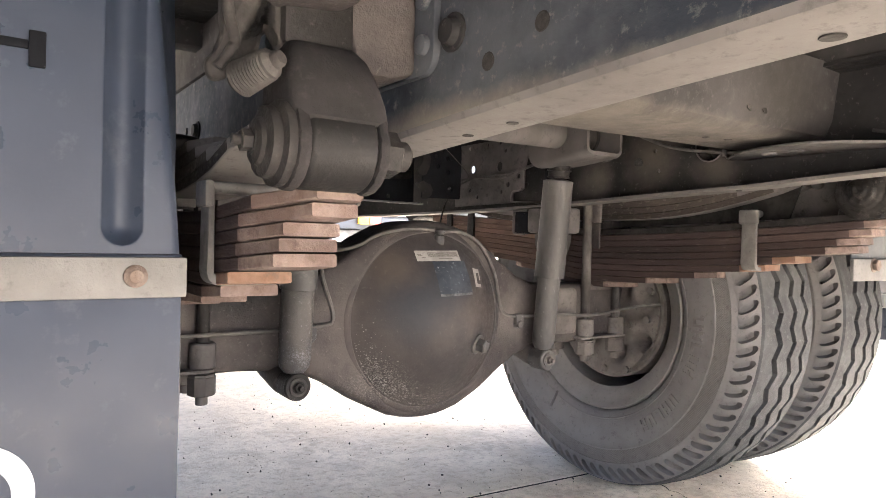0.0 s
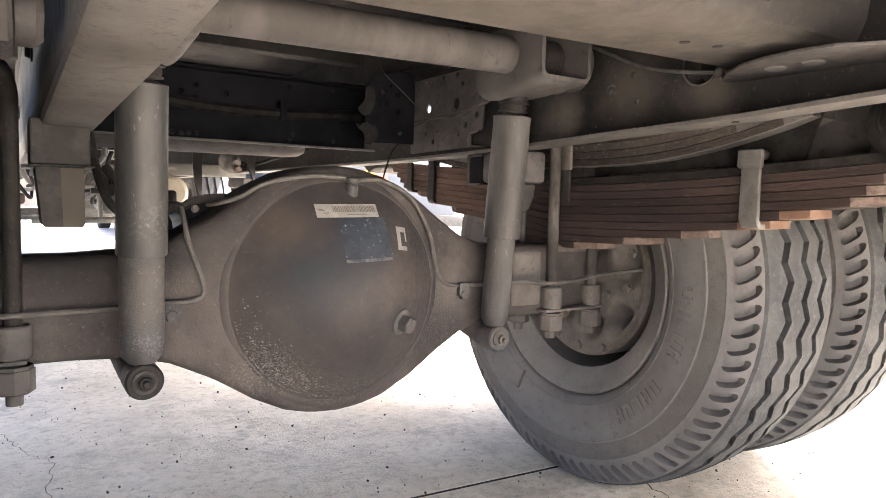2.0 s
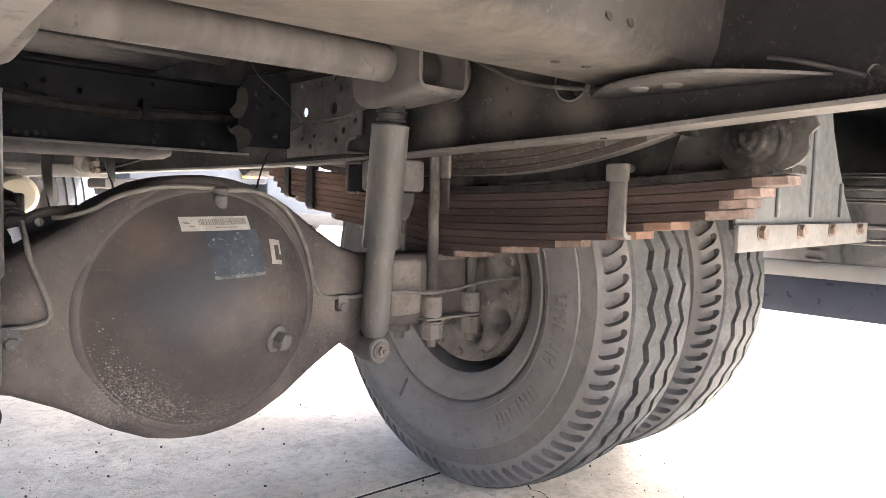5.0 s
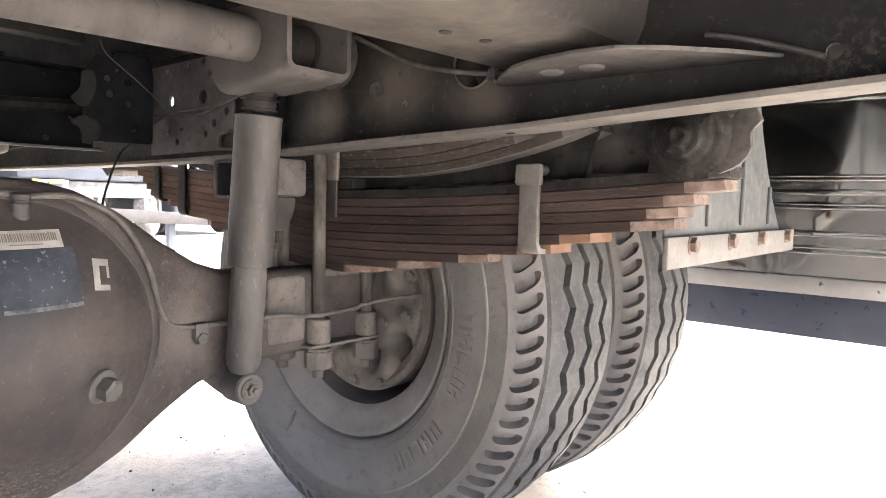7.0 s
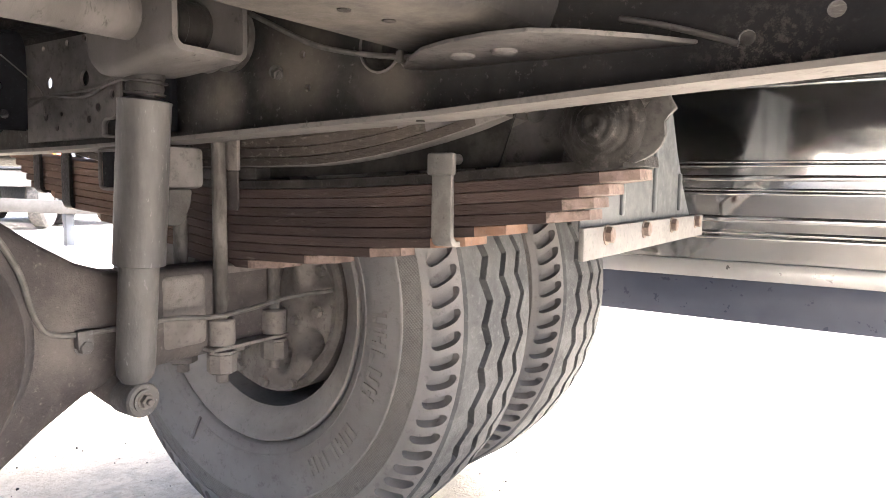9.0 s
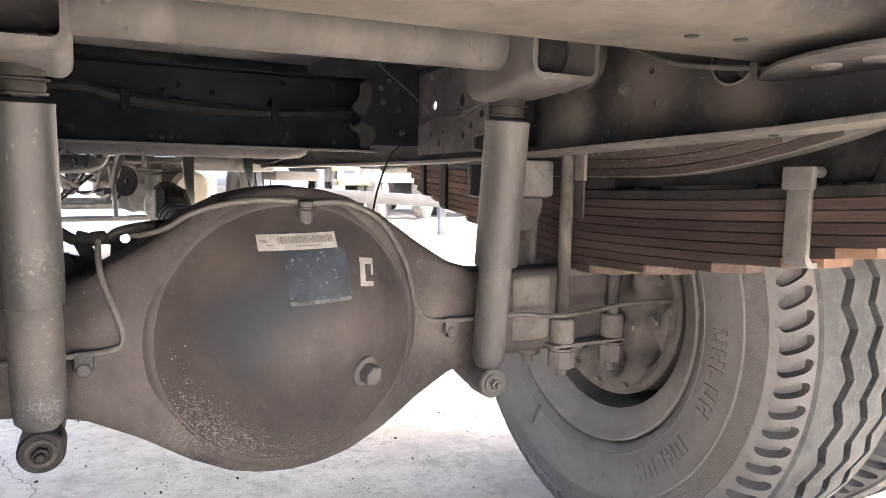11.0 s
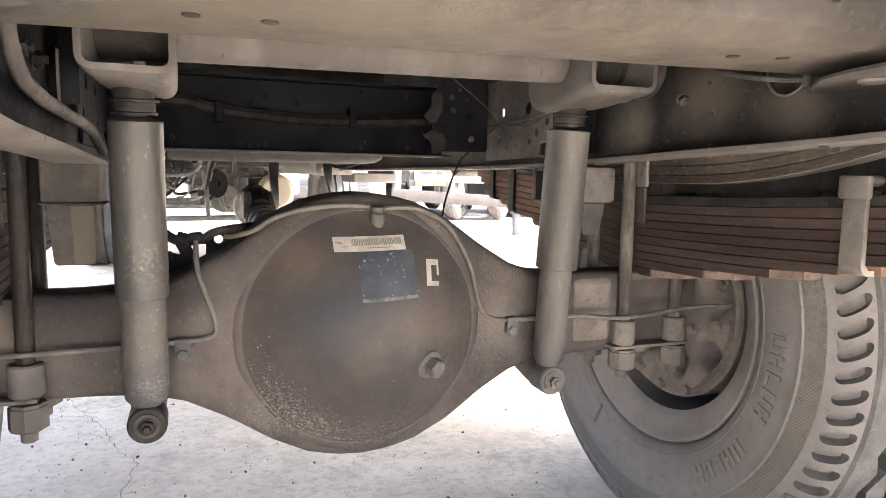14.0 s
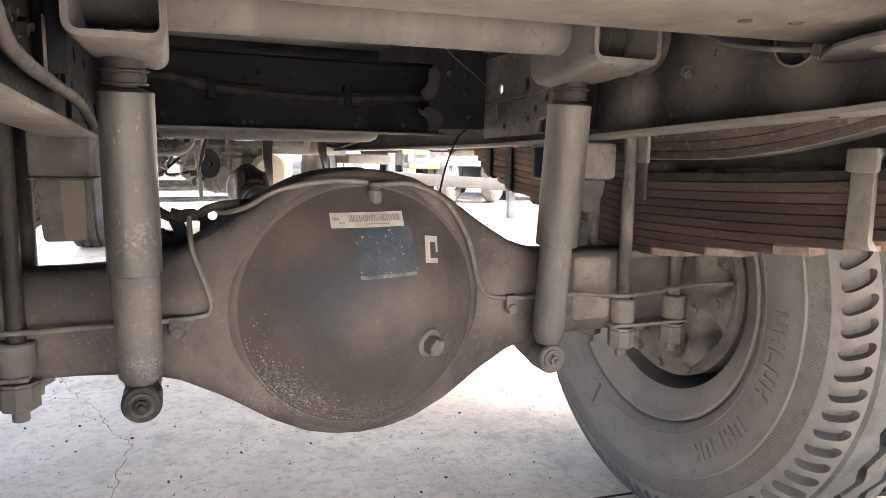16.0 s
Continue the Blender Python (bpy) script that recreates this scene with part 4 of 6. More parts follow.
# brake pipes along the housing
part("brake_pipe", S([(0.006, AX - 0.080, 0.738), (-0.06, AX - 0.078, 0.7405), (-0.115, AX - 0.077, 0.734), (-0.163, AX - 0.074, 0.720), (-0.195, AX - 0.066, 0.700), (-0.225, AX - 0.045, 0.688), (-0.24, AX - 0.015, 0.684)], 0.0045, 8), LINE, axle)
part("brake_pipe", S([(0.02, AX - 0.082, 0.735), (0.08, AX - 0.078, 0.735), (0.142, AX - 0.078, 0.703), (0.187, AX - 0.078, 0.632), (0.213, AX - 0.072, 0.553), (0.247, AX - 0.066, 0.522), (0.344, AX - 0.066, 0.517), (0.43, AX - 0.078, 0.520), (0.50, AX - 0.098, 0.515), (0.57, AX - 0.104, 0.518), (0.65, AX - 0.118, 0.530), (0.685, AX - 0.165, 0.542), (0.692, AX - 0.19, 0.546), (0.70, AX - 0.205, 0.550)], 0.0046, 8), LINE, axle, "bent steel brake pipe")
part("brake_pipe", S([(-0.288, AX - 0.03, 0.678), (-0.288, AX - 0.06, 0.65), (-0.283, AX - 0.064, 0.62), (-0.262, AX - 0.068, 0.555), (-0.262, AX - 0.070, 0.530), (-0.28, AX - 0.070, 0.522), (-0.33, AX - 0.068, 0.518), (-0.40, AX - 0.066, 0.516), (-0.535, AX - 0.07, 0.515), (-0.66, AX - 0.07, 0.515)], 0.0045, 8), LINE, axle, "bent steel brake pipe")
for x in (0.285, -0.312):
    bm = B(x - 0.013, x + 0.013, AX - 0.073, AX - 0.045, 0.495, 0.524, 0.003)
    hexnut(bm, (x, AX - 0.06, 0.497), (0, -1, 0), 0.011, 0.014)
    part("pipe_clip", bm, SHOCKLOW, axle)
bm = plate(bmesh.new(), [(-0.323, 0.672), (-0.318, 0.681), (-0.313, 0.684), (-0.306, 0.681), (-0.301, 0.684), (-0.294, 0.687), (-0.279, 0.688), (-0.272, 0.682), (-0.266, 0.688), (-0.256, 0.694), (-0.235, 0.700), (-0.200, 0.704), (-0.160, 0.705), (-0.180, 0.640), (-0.272, 0.630), (-0.271, 0.648), (-0.270, 0.666), (-0.280, 0.668), (-0.296, 0.664), (-0.290, 0.652), (-0.286, 0.620), (-0.345, 0.600), (-0.345, 0.651), (-0.338, 0.654), (-0.328, 0.655), (-0.324, 0.645), (-0.319, 0.634), (-0.311, 0.644), (-0.316, 0.657)], [(-0.249, 0.675, 0.0080)], "y", 0.020, 0.030)
pb = part("pipe_bracket", bm, BLACK, axle, "perforated black bracket")
bm = B(-0.300, -0.272, 0.004, 0.022, 0.668, 0.686, 0.004)
hexnut(bm, (-0.298, 0.012, 0.676), (-1, 0, 0.3), 0.010, 0.018)
part("union", crusted(bm, 0.0006, 80, 2), HANGER, pb, "dirty brass pipe union")
part("heat_sleeve", S([(-0.272, 0.012, 0.678), (-0.258, 0.010, 0.688), (-0.235, 0.004, 0.694), (-0.205, -0.01, 0.697)], 0.0075, 10), BUSH, pb, "black sleeve over the brake pipe")
part("hose", S([(-0.318, 0.020, 0.674), (-0.330, 0.020, 0.681), (-0.345, 0.022, 0.693), (-0.372, 0.035, 0.715), (-0.392, 0.060, 0.745)], 0.0085, 12), CABLE, axle, "black rubber elbow")
part("hose", S([(-0.425, 0.085, 0.86), (-0.414, 0.08, 0.80), (-0.405, 0.08, 0.745), (-0.385, 0.08, 0.685), (-0.345, 0.07, 0.648), (-0.315, 0.04, 0.640)], 0.008), CABLE, axle, "black rubber hose")
for side in (-1, 1):
    s = side
    bm = B(min(s * 0.545, s * 0.74), max(s * 0.545, s * 0.74), AX - 0.044, AX + 0.044, 0.449, 0.598, 0.010)
    if s > 0:
        box(bm, 0.43, 0.530, AX - 0.050, AX + 0.050, 0.452, 0.590, 0.016, 3)
    part("spring_seat", bm, DRUM if s > 0 else AXLE, axle, "dusty cast spring seat")
    bm = B(min(s * 0.518, s * 0.725), max(s * 0.518, s * 0.725), AX - 0.076, AX + 0.076, 0.4405, 0.4475, 0.002)
    part("clamp_plate", bm, DRUM if s > 0 else PLATE, axle)
    # arm that carries the damper's lower pin
    bm = lathe(bmesh.new(), [(0, 0), (0, 0.024), (0.02, 0.027), (0.10, 0.034), (0.12, 0.03), (0.12, 0)], (0.350 if s > 0 else -0.3665, -0.076, 0.402), (0, 1, 0.35), 20)
    part("damper_arm", bm, AXLE, axle)

axle.location = (-0.006, -0.005, 0.0)

# ---- dampers ----
for side in (-1, 1):
    s = side
    top = Vector((0.356, -0.142, 0.880)) if s > 0 else Vector((-0.3725, -0.164, 0.864))
    cut = 0.257
    low = Vector((0.348, -0.105, 0.402)) if s > 0 else Vector((-0.3705, -0.125, 0.407))
    ax = (low - top).normalized()
    L = (low - top).length
    rb, rt = (0.0305, 0.0400) if s > 0 else (0.0330, 0.0376)
    sh = part("shock_absorber", lathe(bmesh.new(), [(-0.006, 0), (-0.006, 0.020), (-0.002, rt - 0.006), (0.0, rt), (0.003, rt + 0.0002), (0.006, rt - 0.0005), (cut, rt), (cut + 0.001, rt - 0.001), (cut + 0.001, rt - 0.004), (cut - 0.02, rt - 0.0045), (cut - 0.02, 0)], top, ax, 36), SHOCKR if s > 0 else SHOCK, tk, "grey-brown telescopic damper with scuffed dust tube")
    part("damper_body", lathe(bmesh.new(), [(0.24, rb), (L - 0.055, rb), (L - 0.04, rb - 0.002), (L - 0.028, 0.021), (L - 0.022, 0)], top, ax, 32), SHOCKRL if s > 0 else SHOCKLOW, sh, "stained lower tube")
    bm = lathe(bmesh.new(), [(-0.027, 0.016), (-0.027, 0.026), (-0.023, 0.029), (0.023, 0.029), (0.027, 0.026), (0.027, 0.016)], low, (0, 1, 0), 28, closed=True)
    part("lower_eye", bm, SHOCKLOW if s > 0 else HANGER, sh)
    part("eye_bush", lathe(bmesh.new(), [(-0.030, 0), (-0.030, 0.019), (0.030, 0.019), (0.030, 0)], low, (0, 1, 0), 24), SHOCKLOW if s > 0 else BUSH, sh)
    bm = hexnut(bmesh.new(), low + Vector((0, -0.030, 0)), (0, -1, 0), 0.011, 0.009, 0.008)
    rod(bm, low, low + Vector((0, 0.10, 0)), 0.012)
    part("eye_bolt", bm, DRUM if s > 0 else HANGER, sh)
    bm = bmesh.new()
    lathe(bm, [(0.0, 0.016), (-0.009, 0.016), (-0.009, 0.030), (-0.012, 0.031), (-0.013, 0.027), (-0.020, 0.0285), (-0.026, 0.027), (-0.027, 0.033), (-0.030, 0.033), (-0.031, 0.027), (-0.037, 0.029), (-0.046, 0.028), (-0.048, 0.009)], top, ax, 28)
    part("top_bushing", bm, HANGER, sh, "worn rubber bushing and washers")
    part("stud", R(top, top - ax * 0.064, 0.008), STEEL, sh)

# ---- leaf springs ----
SXS = {1: 0.635, -1: 0.616}
REAR = [0.792, 0.780, 0.738, 0.732, 0.732, 0.602, 0.555, 0.430, 0.300, 0.158]     # hind half of the low side's leaves
HALF = [0.846, 0.838, 0.799, 0.777, 0.768, 0.648, 0.575, 0.451, 0.306, 0.158]


def main_rise(s, y):
    if s > 0 and y > 0:
        return 0.055 * y * y + 0.035 * (1 - math.exp(-y / 0.25))
    return 0.055 * y * y - (0.030 * min(1.0, abs(y) / 0.5) if s < 0 and y < 0 else 0.0)


def helper_rise(s, y):
    return 0.36 * max(0.0, abs(y) - 0.2) ** 2 - (0.030 * min(1.0, abs(y) / 0.5) if s < 0 and y < 0 else 0.0)


def leaf(s, zt, half0, half1, rise, t=0.0160, w=0.092, cut=0.026, under=False, run=0.042):
    """One leaf; its ends are sheared off on the -x corner over a length run, a little on the other."""
    bm = bmesh.new()
    n = 24
    rings = []
    for i in range(n + 1):
        y = -half0 + (half0 + half1) * (i - 1) / (n - 2)
        y = -half0 if i == 0 else half1 if i == n else max(-half0 + run, min(half1 - run, y))
        z = zt + rise(s, y)
        sl = (rise(s, y + 0.01) - rise(s, y - 0.01)) / 0.02
        e = 0.0016
        wl, wr = w / 2 - (cut if i in (0, n) else 0), w / 2 - (0.005 if i in (0, n) else 0)
        tt = t if i not in (0, n) else t * 0.90
        ring = [(-wl + e, 0), (wr - e, 0), (wr, -e), (wr, -tt + e), (wr - e, -tt), (-wl + e, -tt), (-wl, -tt + e), (-wl, -e)]
        rings.append([bm.verts.new((s * SXS[s] + a, y - sl * b, z + b)) for a, b in ring])
    for A, C in zip(rings, rings[1:]):
        for j in range(8):
            f = bm.faces.new((A[j], A[(j + 1) % 8], C[(j + 1) % 8], C[j]))
            if under and j in (3, 4, 5):
                f.material_index = 1
    bm.faces.new(rings[0])
    bm.faces.new(rings[-1])
    for f in bm.faces:
        c = f.calc_center_median()
        if c.y < -half0 + run + 0.004 or c.y > half1 - run - 0.004:
            f.material_index = 1
        # front of the right leaves: rustier, and brightened as if lit from outside
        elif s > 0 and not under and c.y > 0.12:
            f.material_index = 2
    return bm


def band(s, y, zlo, zhi, w=0.028, over=True, inner=True):
    """A rebound clip: one flat strap bent up both sides and under the leaves, with a capped bolt over the top."""
    bm = bmesh.new()
    x0, x1, t, r = s * SXS[s] - 0.0485, s * SXS[s] + 0.0485, 0.0085, 0.016
    arc = [radians(90 * a / 5) for a in range(6)]
    if not inner:
        x1 -= 0.012
        out = [(x0 - t, zhi)] + [(x0 - t + r - r * math.cos(a), zlo - t + r - r * math.sin(a)) for a in arc] + [(x1, zlo - t), (x1, zlo)]
        q = r - t
        inn = [(x0 + q - q * math.cos(a), zlo + q - q * math.sin(a)) for a in arc[::-1]] + [(x0, zhi)]
    else:
        out = [(x0 - t, zhi)] + [(x0 - t + r - r * math.cos(a), zlo - t + r - r * math.sin(a)) for a in arc] + [(x1 + t - r + r * math.sin(a), zlo - t + r - r * math.cos(a)) for a in arc] + [(x1 + t, zhi)]
        q = r - t
        inn = [(x1, zhi)] + [(x1 - q + q * math.sin(a), zlo + q - q * math.cos(a)) for a in arc[::-1]] + [(x0 + q - q * math.cos(a), zlo + q - q * math.sin(a)) for a in arc[::-1]] + [(x0, zhi)]
    prism(bm, out + inn, "y", y - w / 2, y + w / 2, 0.0022)
    if over:
        for x in ([x0 - t] if not inner else [x0 - t, x1 + t]):
            box(bm, x - 0.006, x + 0.006, y - w * 0.66, y + w * 0.66, zhi - 0.026, zhi + 0.008, 0.004)
        rod(bm, (x0 - 0.004, y, zhi), (s * SXS[s] + 0.044, y, zhi), 0.0085, 12)
    return bm


def ear_outline(hy, hz, r, top, half):
    """A hanger ear: round below the pin, straight sides up to the casting."""
    e = [(hy + r * math.cos(a), hz + r * math.sin(a)) for a in [radians(-190 + 20 * k) for k in range(11)]]
    return e + [(hy + half, top), (hy - half, top)]


def left_hanger(hy, hz):
    """Cast hanger seen from outside: roller between two ears under a domed body, pin with stacked collars."""
    bm = bmesh.new()
    for a, b in ((-0.584, -0.572), (-0.669, -0.656)):
        prism(bm, ear_outline(hy, hz, 0.0455, 0.832, 0.034), "x", a, b, 0.004)
    # body: wide foot over the ears, narrowing upward
    rings = []
    for z, xa, xb, ya, yb in ((0.8200, -0.6700, -0.5700, -0.834, -0.745), (0.826, -0.6735, -0.5660, -0.838, -0.742), (0.845, -0.6745, -0.5690, -0.836, -0.742), (0.870, -0.6735, -0.5760, -0.828, -0.742), (0.890, -0.6705, -0.5830, -0.818, -0.742), (0.902, -0.6640, -0.5920, -0.806, -0.745), (0.907, -0.6500, -0.6050, -0.790, -0.750)):
        cx, cy, rx, ry = (xa + xb) / 2, (ya + yb) / 2, (xb - xa) / 2, (yb - ya) / 2
        ring = []
        for k in range(32):
            c, q = math.cos(2 * math.pi * k / 32), math.sin(2 * math.pi * k / 32)
            ring.append(bm.verts.new((cx + rx * math.copysign(abs(c) ** 0.30, c), cy + ry * math.copysign(abs(q) ** 0.30, q), z)))
        rings.append(ring)
    for A, C in zip(rings, rings[1:]):
        for k in range(32):
            bm.faces.new((A[k], A[(k + 1) % 32], C[(k + 1) % 32], C[k]))
    bm.faces.new(rings[0][::-1])
    bm.faces.new(rings[-1])
    hg = part("spring_hanger", bm, HANGERD, tk, "dusty brown cast spring hanger with slipper roller")
    part("neck", B(-0.668, -0.590, -0.795, -0.735, 0.900, 1.02, 0.008), HANGER, hg)
    part("upper_lip", P([(-0.690, 1.05), (-0.690, 0.948), (-0.678, 0.936), (-0.612, 0.942), (-0.596, 0.950), (-0.586, 0.965), (-0.583, 1.05)], "y", -0.835, -0.735, 0.006), AXLE, hg, "dusty lip of the upper casting")
    arm = P([(-0.5108, 0.894), (-0.540, 0.886), (-0.578, 0.884), (-0.590, 0.893), (-0.598, 0.960), (-0.598, 1.05), (-0.5108, 1.05)], "y", -0.790, -0.700, 0.008)
    part("casting_arm", arm, AXLE, hg, "dust-covered arm of the hanger casting")
    corner = [(-0.822 + 0.022 * (1 - math.cos(a)), 0.915 - 0.022 * math.sin(a)) for a in [radians(90 * k / 5) for k in range(6)]]
    part("mount_plate", P([(-0.822, 1.06)] + corner + [(-0.640, 0.893), (-0.640, 1.06)], "x", -0.5008, -0.5102, 0.002), RAILD, hg, "blue-black mounting plate with dusty rim")
    for z in (0.925, 0.975, 1.025):
        part("plate_bolt", lathe(bmesh.new(), [(0, 0), (0, 0.012), (0.006, 0.011), (0.008, 0.007), (0.008, 0)], (-0.5103, -0.803, z), (-1, 0, 0), 14), RAILD, hg)
    part("roller", lathe(bmesh.new(), [(0, 0), (0, 0.040), (0.003, 0.0425), (0.006, 0.043), (0.066, 0.043), (0.069, 0.0425), (0.0715, 0.040), (0.0715, 0)], (-0.6558, hy, hz), (1, 0, 0), 40), ROLLER, hg, "dark worn slipper roller")
    bm = lathe(bmesh.new(), [(0, 0), (0, 0.041), (0.004, 0.0425), (0.009, 0.0420), (0.011, 0.036), (0.012, 0.0345), (0.016, 0.0355), (0.021, 0.034), (0.023, 0.028), (0.024, 0.024), (0.028, 0.022), (0.030, 0.014), (0.030, 0)], (-0.6692, hy, hz), (-1, 0, 0), 32)
    part("hanger_pin", crusted(bm, 0.0012, 90, 1), HANGER, hg, "stacked collars on the pin's end, rounded with dirt")
    bm = hexnut(bmesh.new(), (-0.6990, hy, hz), (-1, 0, 0), 0.0105, 0.010, 0.010)
    part("grease_nipple", crusted(bm, 0.001, 90, 2), HANGER, hg)
    bm = hexnut(bmesh.new(), (-0.5718, hy, hz), (1, 0, 0), 0.025, 0.026)
    rod(bm, (-0.545, hy, hz), (-0.527, hy, hz), 0.0165, 20, 0.004)
    part("pin_nut", crusted(bm, 0.0012, 70, 3), HANGER, hg, "rounded rusty nut on the hanger pin")
    part("rust_chip", lump(bmesh.new(), (-0.642, -0.8255, 0.8255), (0.012, 0.004, 0.004), 4, 0.3, sub=2), RUSTCHIP, hg, "orange rust chip", smooth="soft")
    return hg


def right_hanger(hy, hz):
    """The same hanger seen from inside: its inner ear and nut under a crust of old grease, a hooked keeper behind."""
    bm = bmesh.new()
    for a, b in ((0.572, 0.583), (0.657, 0.669)):
        prism(bm, ear_outline(hy, hz, 0.0455, 0.890, 0.050), "x", a, b, 0.004)
    prism(bm, [(0.566, 0.866), (0.674, 0.866), (0.672, 0.925), (0.650, 0.95), (0.590, 0.95), (0.572, 0.92)], "y", -0.862, -0.738, 0.010)
    prism(bm, [(0.505, 0.905), (0.60, 0.905), (0.68, 0.925), (0.675, 1.0), (0.50, 1.04)], "y", -0.85, -0.72, 0.012)
    hg = part("spring_hanger", bm, GREASE, tk, "grease-caked cast spring hanger with slipper roller")
    part("mount_plate", B(0.500, 0.510, -0.83, -0.67, 0.90, 1.06, 0.004), DUSTY, hg)
    part("roller", lathe(bmesh.new(), [(0, 0), (0, 0.040), (0.003, 0.043), (0.069, 0.043), (0.0715, 0.040), (0.0715, 0)], (0.584, hy, hz), (1, 0, 0), 32), GREASE, hg)
    prof2 = [(0, 0.058), (0.002, 0.055), (0.005, 0.0515), (0.0065, 0.048), (0.009, 0.0455), (0.0095, 0.042), (0.010, 0.039), (0.014, 0.0365), (0.016, 0.033), (0.0165, 0.029), (0.023, 0.0265), (0.026, 0.0235), (0.027, 0.020), (0.0275, 0.0165), (0.031, 0.0145), (0.033, 0.0105), (0.0325, 0.006), (0.031, 0.0035), (0.031, 0)]
    bm = lathe(bmesh.new(), prof2, (0.5725, hy, hz), (-1, 0, 0), 64)
    part("grease_crust", crusted(bm, 0.0018, 70, 5), GREASE, hg, "ringed crust of old grease over the pin nut", smooth="soft")
    band_out = [(-0.858, 0.884), (-0.877, 0.877), (-0.889, 0.856), (-0.880, 0.848), (-0.873, 0.841), (-0.877, 0.823), (-0.873, 0.811), (-0.864, 0.801), (-0.853, 0.794), (-0.838, 0.788)]
    band_in = [(-0.812, 0.797), (-0.833, 0.812), (-0.843, 0.826), (-0.847, 0.838), (-0.845, 0.850), (-0.850, 0.860), (-0.858, 0.866)]
    part("keeper", P(band_out + band_in, "x", 0.592, 0.601, 0.0016), KEEPER, hg, "hooked steel keeper plate, scuffed and dusty")
    return hg


for side in (-1, 1):
    s = side
    z0 = 0.760
    sp = part("leaf_spring", B(s * SXS[s] - 0.012, s * SXS[s] + 0.012, -0.012 + AX, 0.012 + AX, 0.59, 0.77, 0.003), SPRING, tk, "rusty multi-leaf main spring with stepped leaf ends")
    for i, h in enumerate(HALF):
        zt = z0 - i * 0.0169
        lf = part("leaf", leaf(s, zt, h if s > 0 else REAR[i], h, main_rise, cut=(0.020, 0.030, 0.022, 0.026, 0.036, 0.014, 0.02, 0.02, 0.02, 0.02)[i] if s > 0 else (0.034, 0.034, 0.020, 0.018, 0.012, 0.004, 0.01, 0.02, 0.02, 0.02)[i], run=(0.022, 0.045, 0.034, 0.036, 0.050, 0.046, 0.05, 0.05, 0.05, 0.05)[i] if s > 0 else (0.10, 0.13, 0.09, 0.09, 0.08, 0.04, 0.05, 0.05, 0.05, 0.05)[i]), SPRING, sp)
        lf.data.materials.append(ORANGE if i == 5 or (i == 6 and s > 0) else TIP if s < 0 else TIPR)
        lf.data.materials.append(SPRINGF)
        if s > 0 and i == 0:
            lf.data.materials[0] = GREASE
            lf.data.materials[1] = GREASE
    part("rebound_clip", band(s, -0.550, 0.670 if s > 0 else 0.655, 0.797 if s > 0 else 0.772, w=0.036, inner=s > 0), STEEL, sp, "bent steel rebound clip")
    part("rebound_clip", band(s, 0.53, 0.696, 0.850, w=0.036), HANGER, sp, "bent steel rebound clip")
    part("rebound_clip", band(s, 0.665, 0.732, 0.845, w=0.030, over=False), HANGER, sp)
    # spacer block coloured dark to pass for the shaded gap
    hp = part("helper_spring", B(s * SXS[s] - 0.045, s * SXS[s] + 0.045, AX - 0.11, AX + 0.11, 0.762, 0.785, 0.004), HANGER, tk, "short rusty helper spring above the main pack")
    for i, h in enumerate((0.640, 0.56, 0.50, 0.45)):
        lf = part("leaf", leaf(s, 0.803 + i * 0.0178, h, h, helper_rise, 0.0168, cut=0.012 if i == 0 else 0.026, under=i == 0), SPRINGD, hp)
        lf.data.materials.append(DUSTY)
    if s > 0:
        # black sheet added inside the gap so that it stays dark
        part("rubber_sheet", P([(-0.10, 0.765), (-0.62, 0.785), (-0.66, 0.90), (-0.45, 0.86), (-0.2, 0.81), (-0.10, 0.81)], "x", 0.626, 0.631), CABLE, hp, "added black sheet keeping the gap behind the helper leaves dark")
    for y in (AX - 0.060, AX + 0.060):
        bm = bmesh.new()
        xi, xo = (0.546, 0.678) if s > 0 else (-0.541, -0.672)
        arch = [(xi, y, 0.43), (xi, y, 0.60), (xi, y, 0.80), (xi, y, 0.845), (xi + s * 0.010, y, 0.880), (xi + s * 0.035, y, 0.890), (xo - s * 0.036, y, 0.890), (xo - s * 0.010, y, 0.880), (xo, y, 0.845), (xo, y, 0.80), (xo, y, 0.60), (xo, y, 0.43)]
        sweep(bm, arch, 0.0135, 12, 4)
        ub = part("u_bolt", bm, UBOLT if s > 0 else HANGER, tk, "dusty steel U-bolt clamping the spring")
        for x in (xi, xo):
            part("collar", R((x, y, 0.499), (x, y, 0.448), 0.0255, 24, 0.003), DRUM if s > 0 else PLATE, ub)
            bm = lathe(bmesh.new(), [(0, 0), (0, 0.026), (0.005, 0.026), (0.006, 0.028), (0.040, 0.028), (0.043, 0.023), (0.043, 0)], (x, y, 0.4375), (0, 0, -1), 8)
            part("nut", bm, DRUM if s > 0 else PLATE, ub)
            part("stud_end", R((x, y, 0.394), (x, y, 0.376), 0.012), DRUM if s > 0 else PLATE, ub)
    gd = part("u_bolt_guide", B(min(s * 0.556, s * 0.565), max(s * 0.556, s * 0.565), -0.114, -0.082, 0.778, 0.845, 0.003), DRUM if s > 0 else PLATE, tk, "flat rusty guide plate beside the U-bolt")
    part("guide_foot", B(min(s * 0.558, s * 0.565), max(s * 0.558, s * 0.565), -0.110, -0.080, 0.704, 0.7775, 0.003), AXLE, gd)

    # rear hanger with its slipper roller
    hy, hz = -0.80, 0.836 if s > 0 else 0.800
    if s > 0:
        hg = right_hanger(hy, hz)
    else:
        hg = left_hanger(hy, hz)
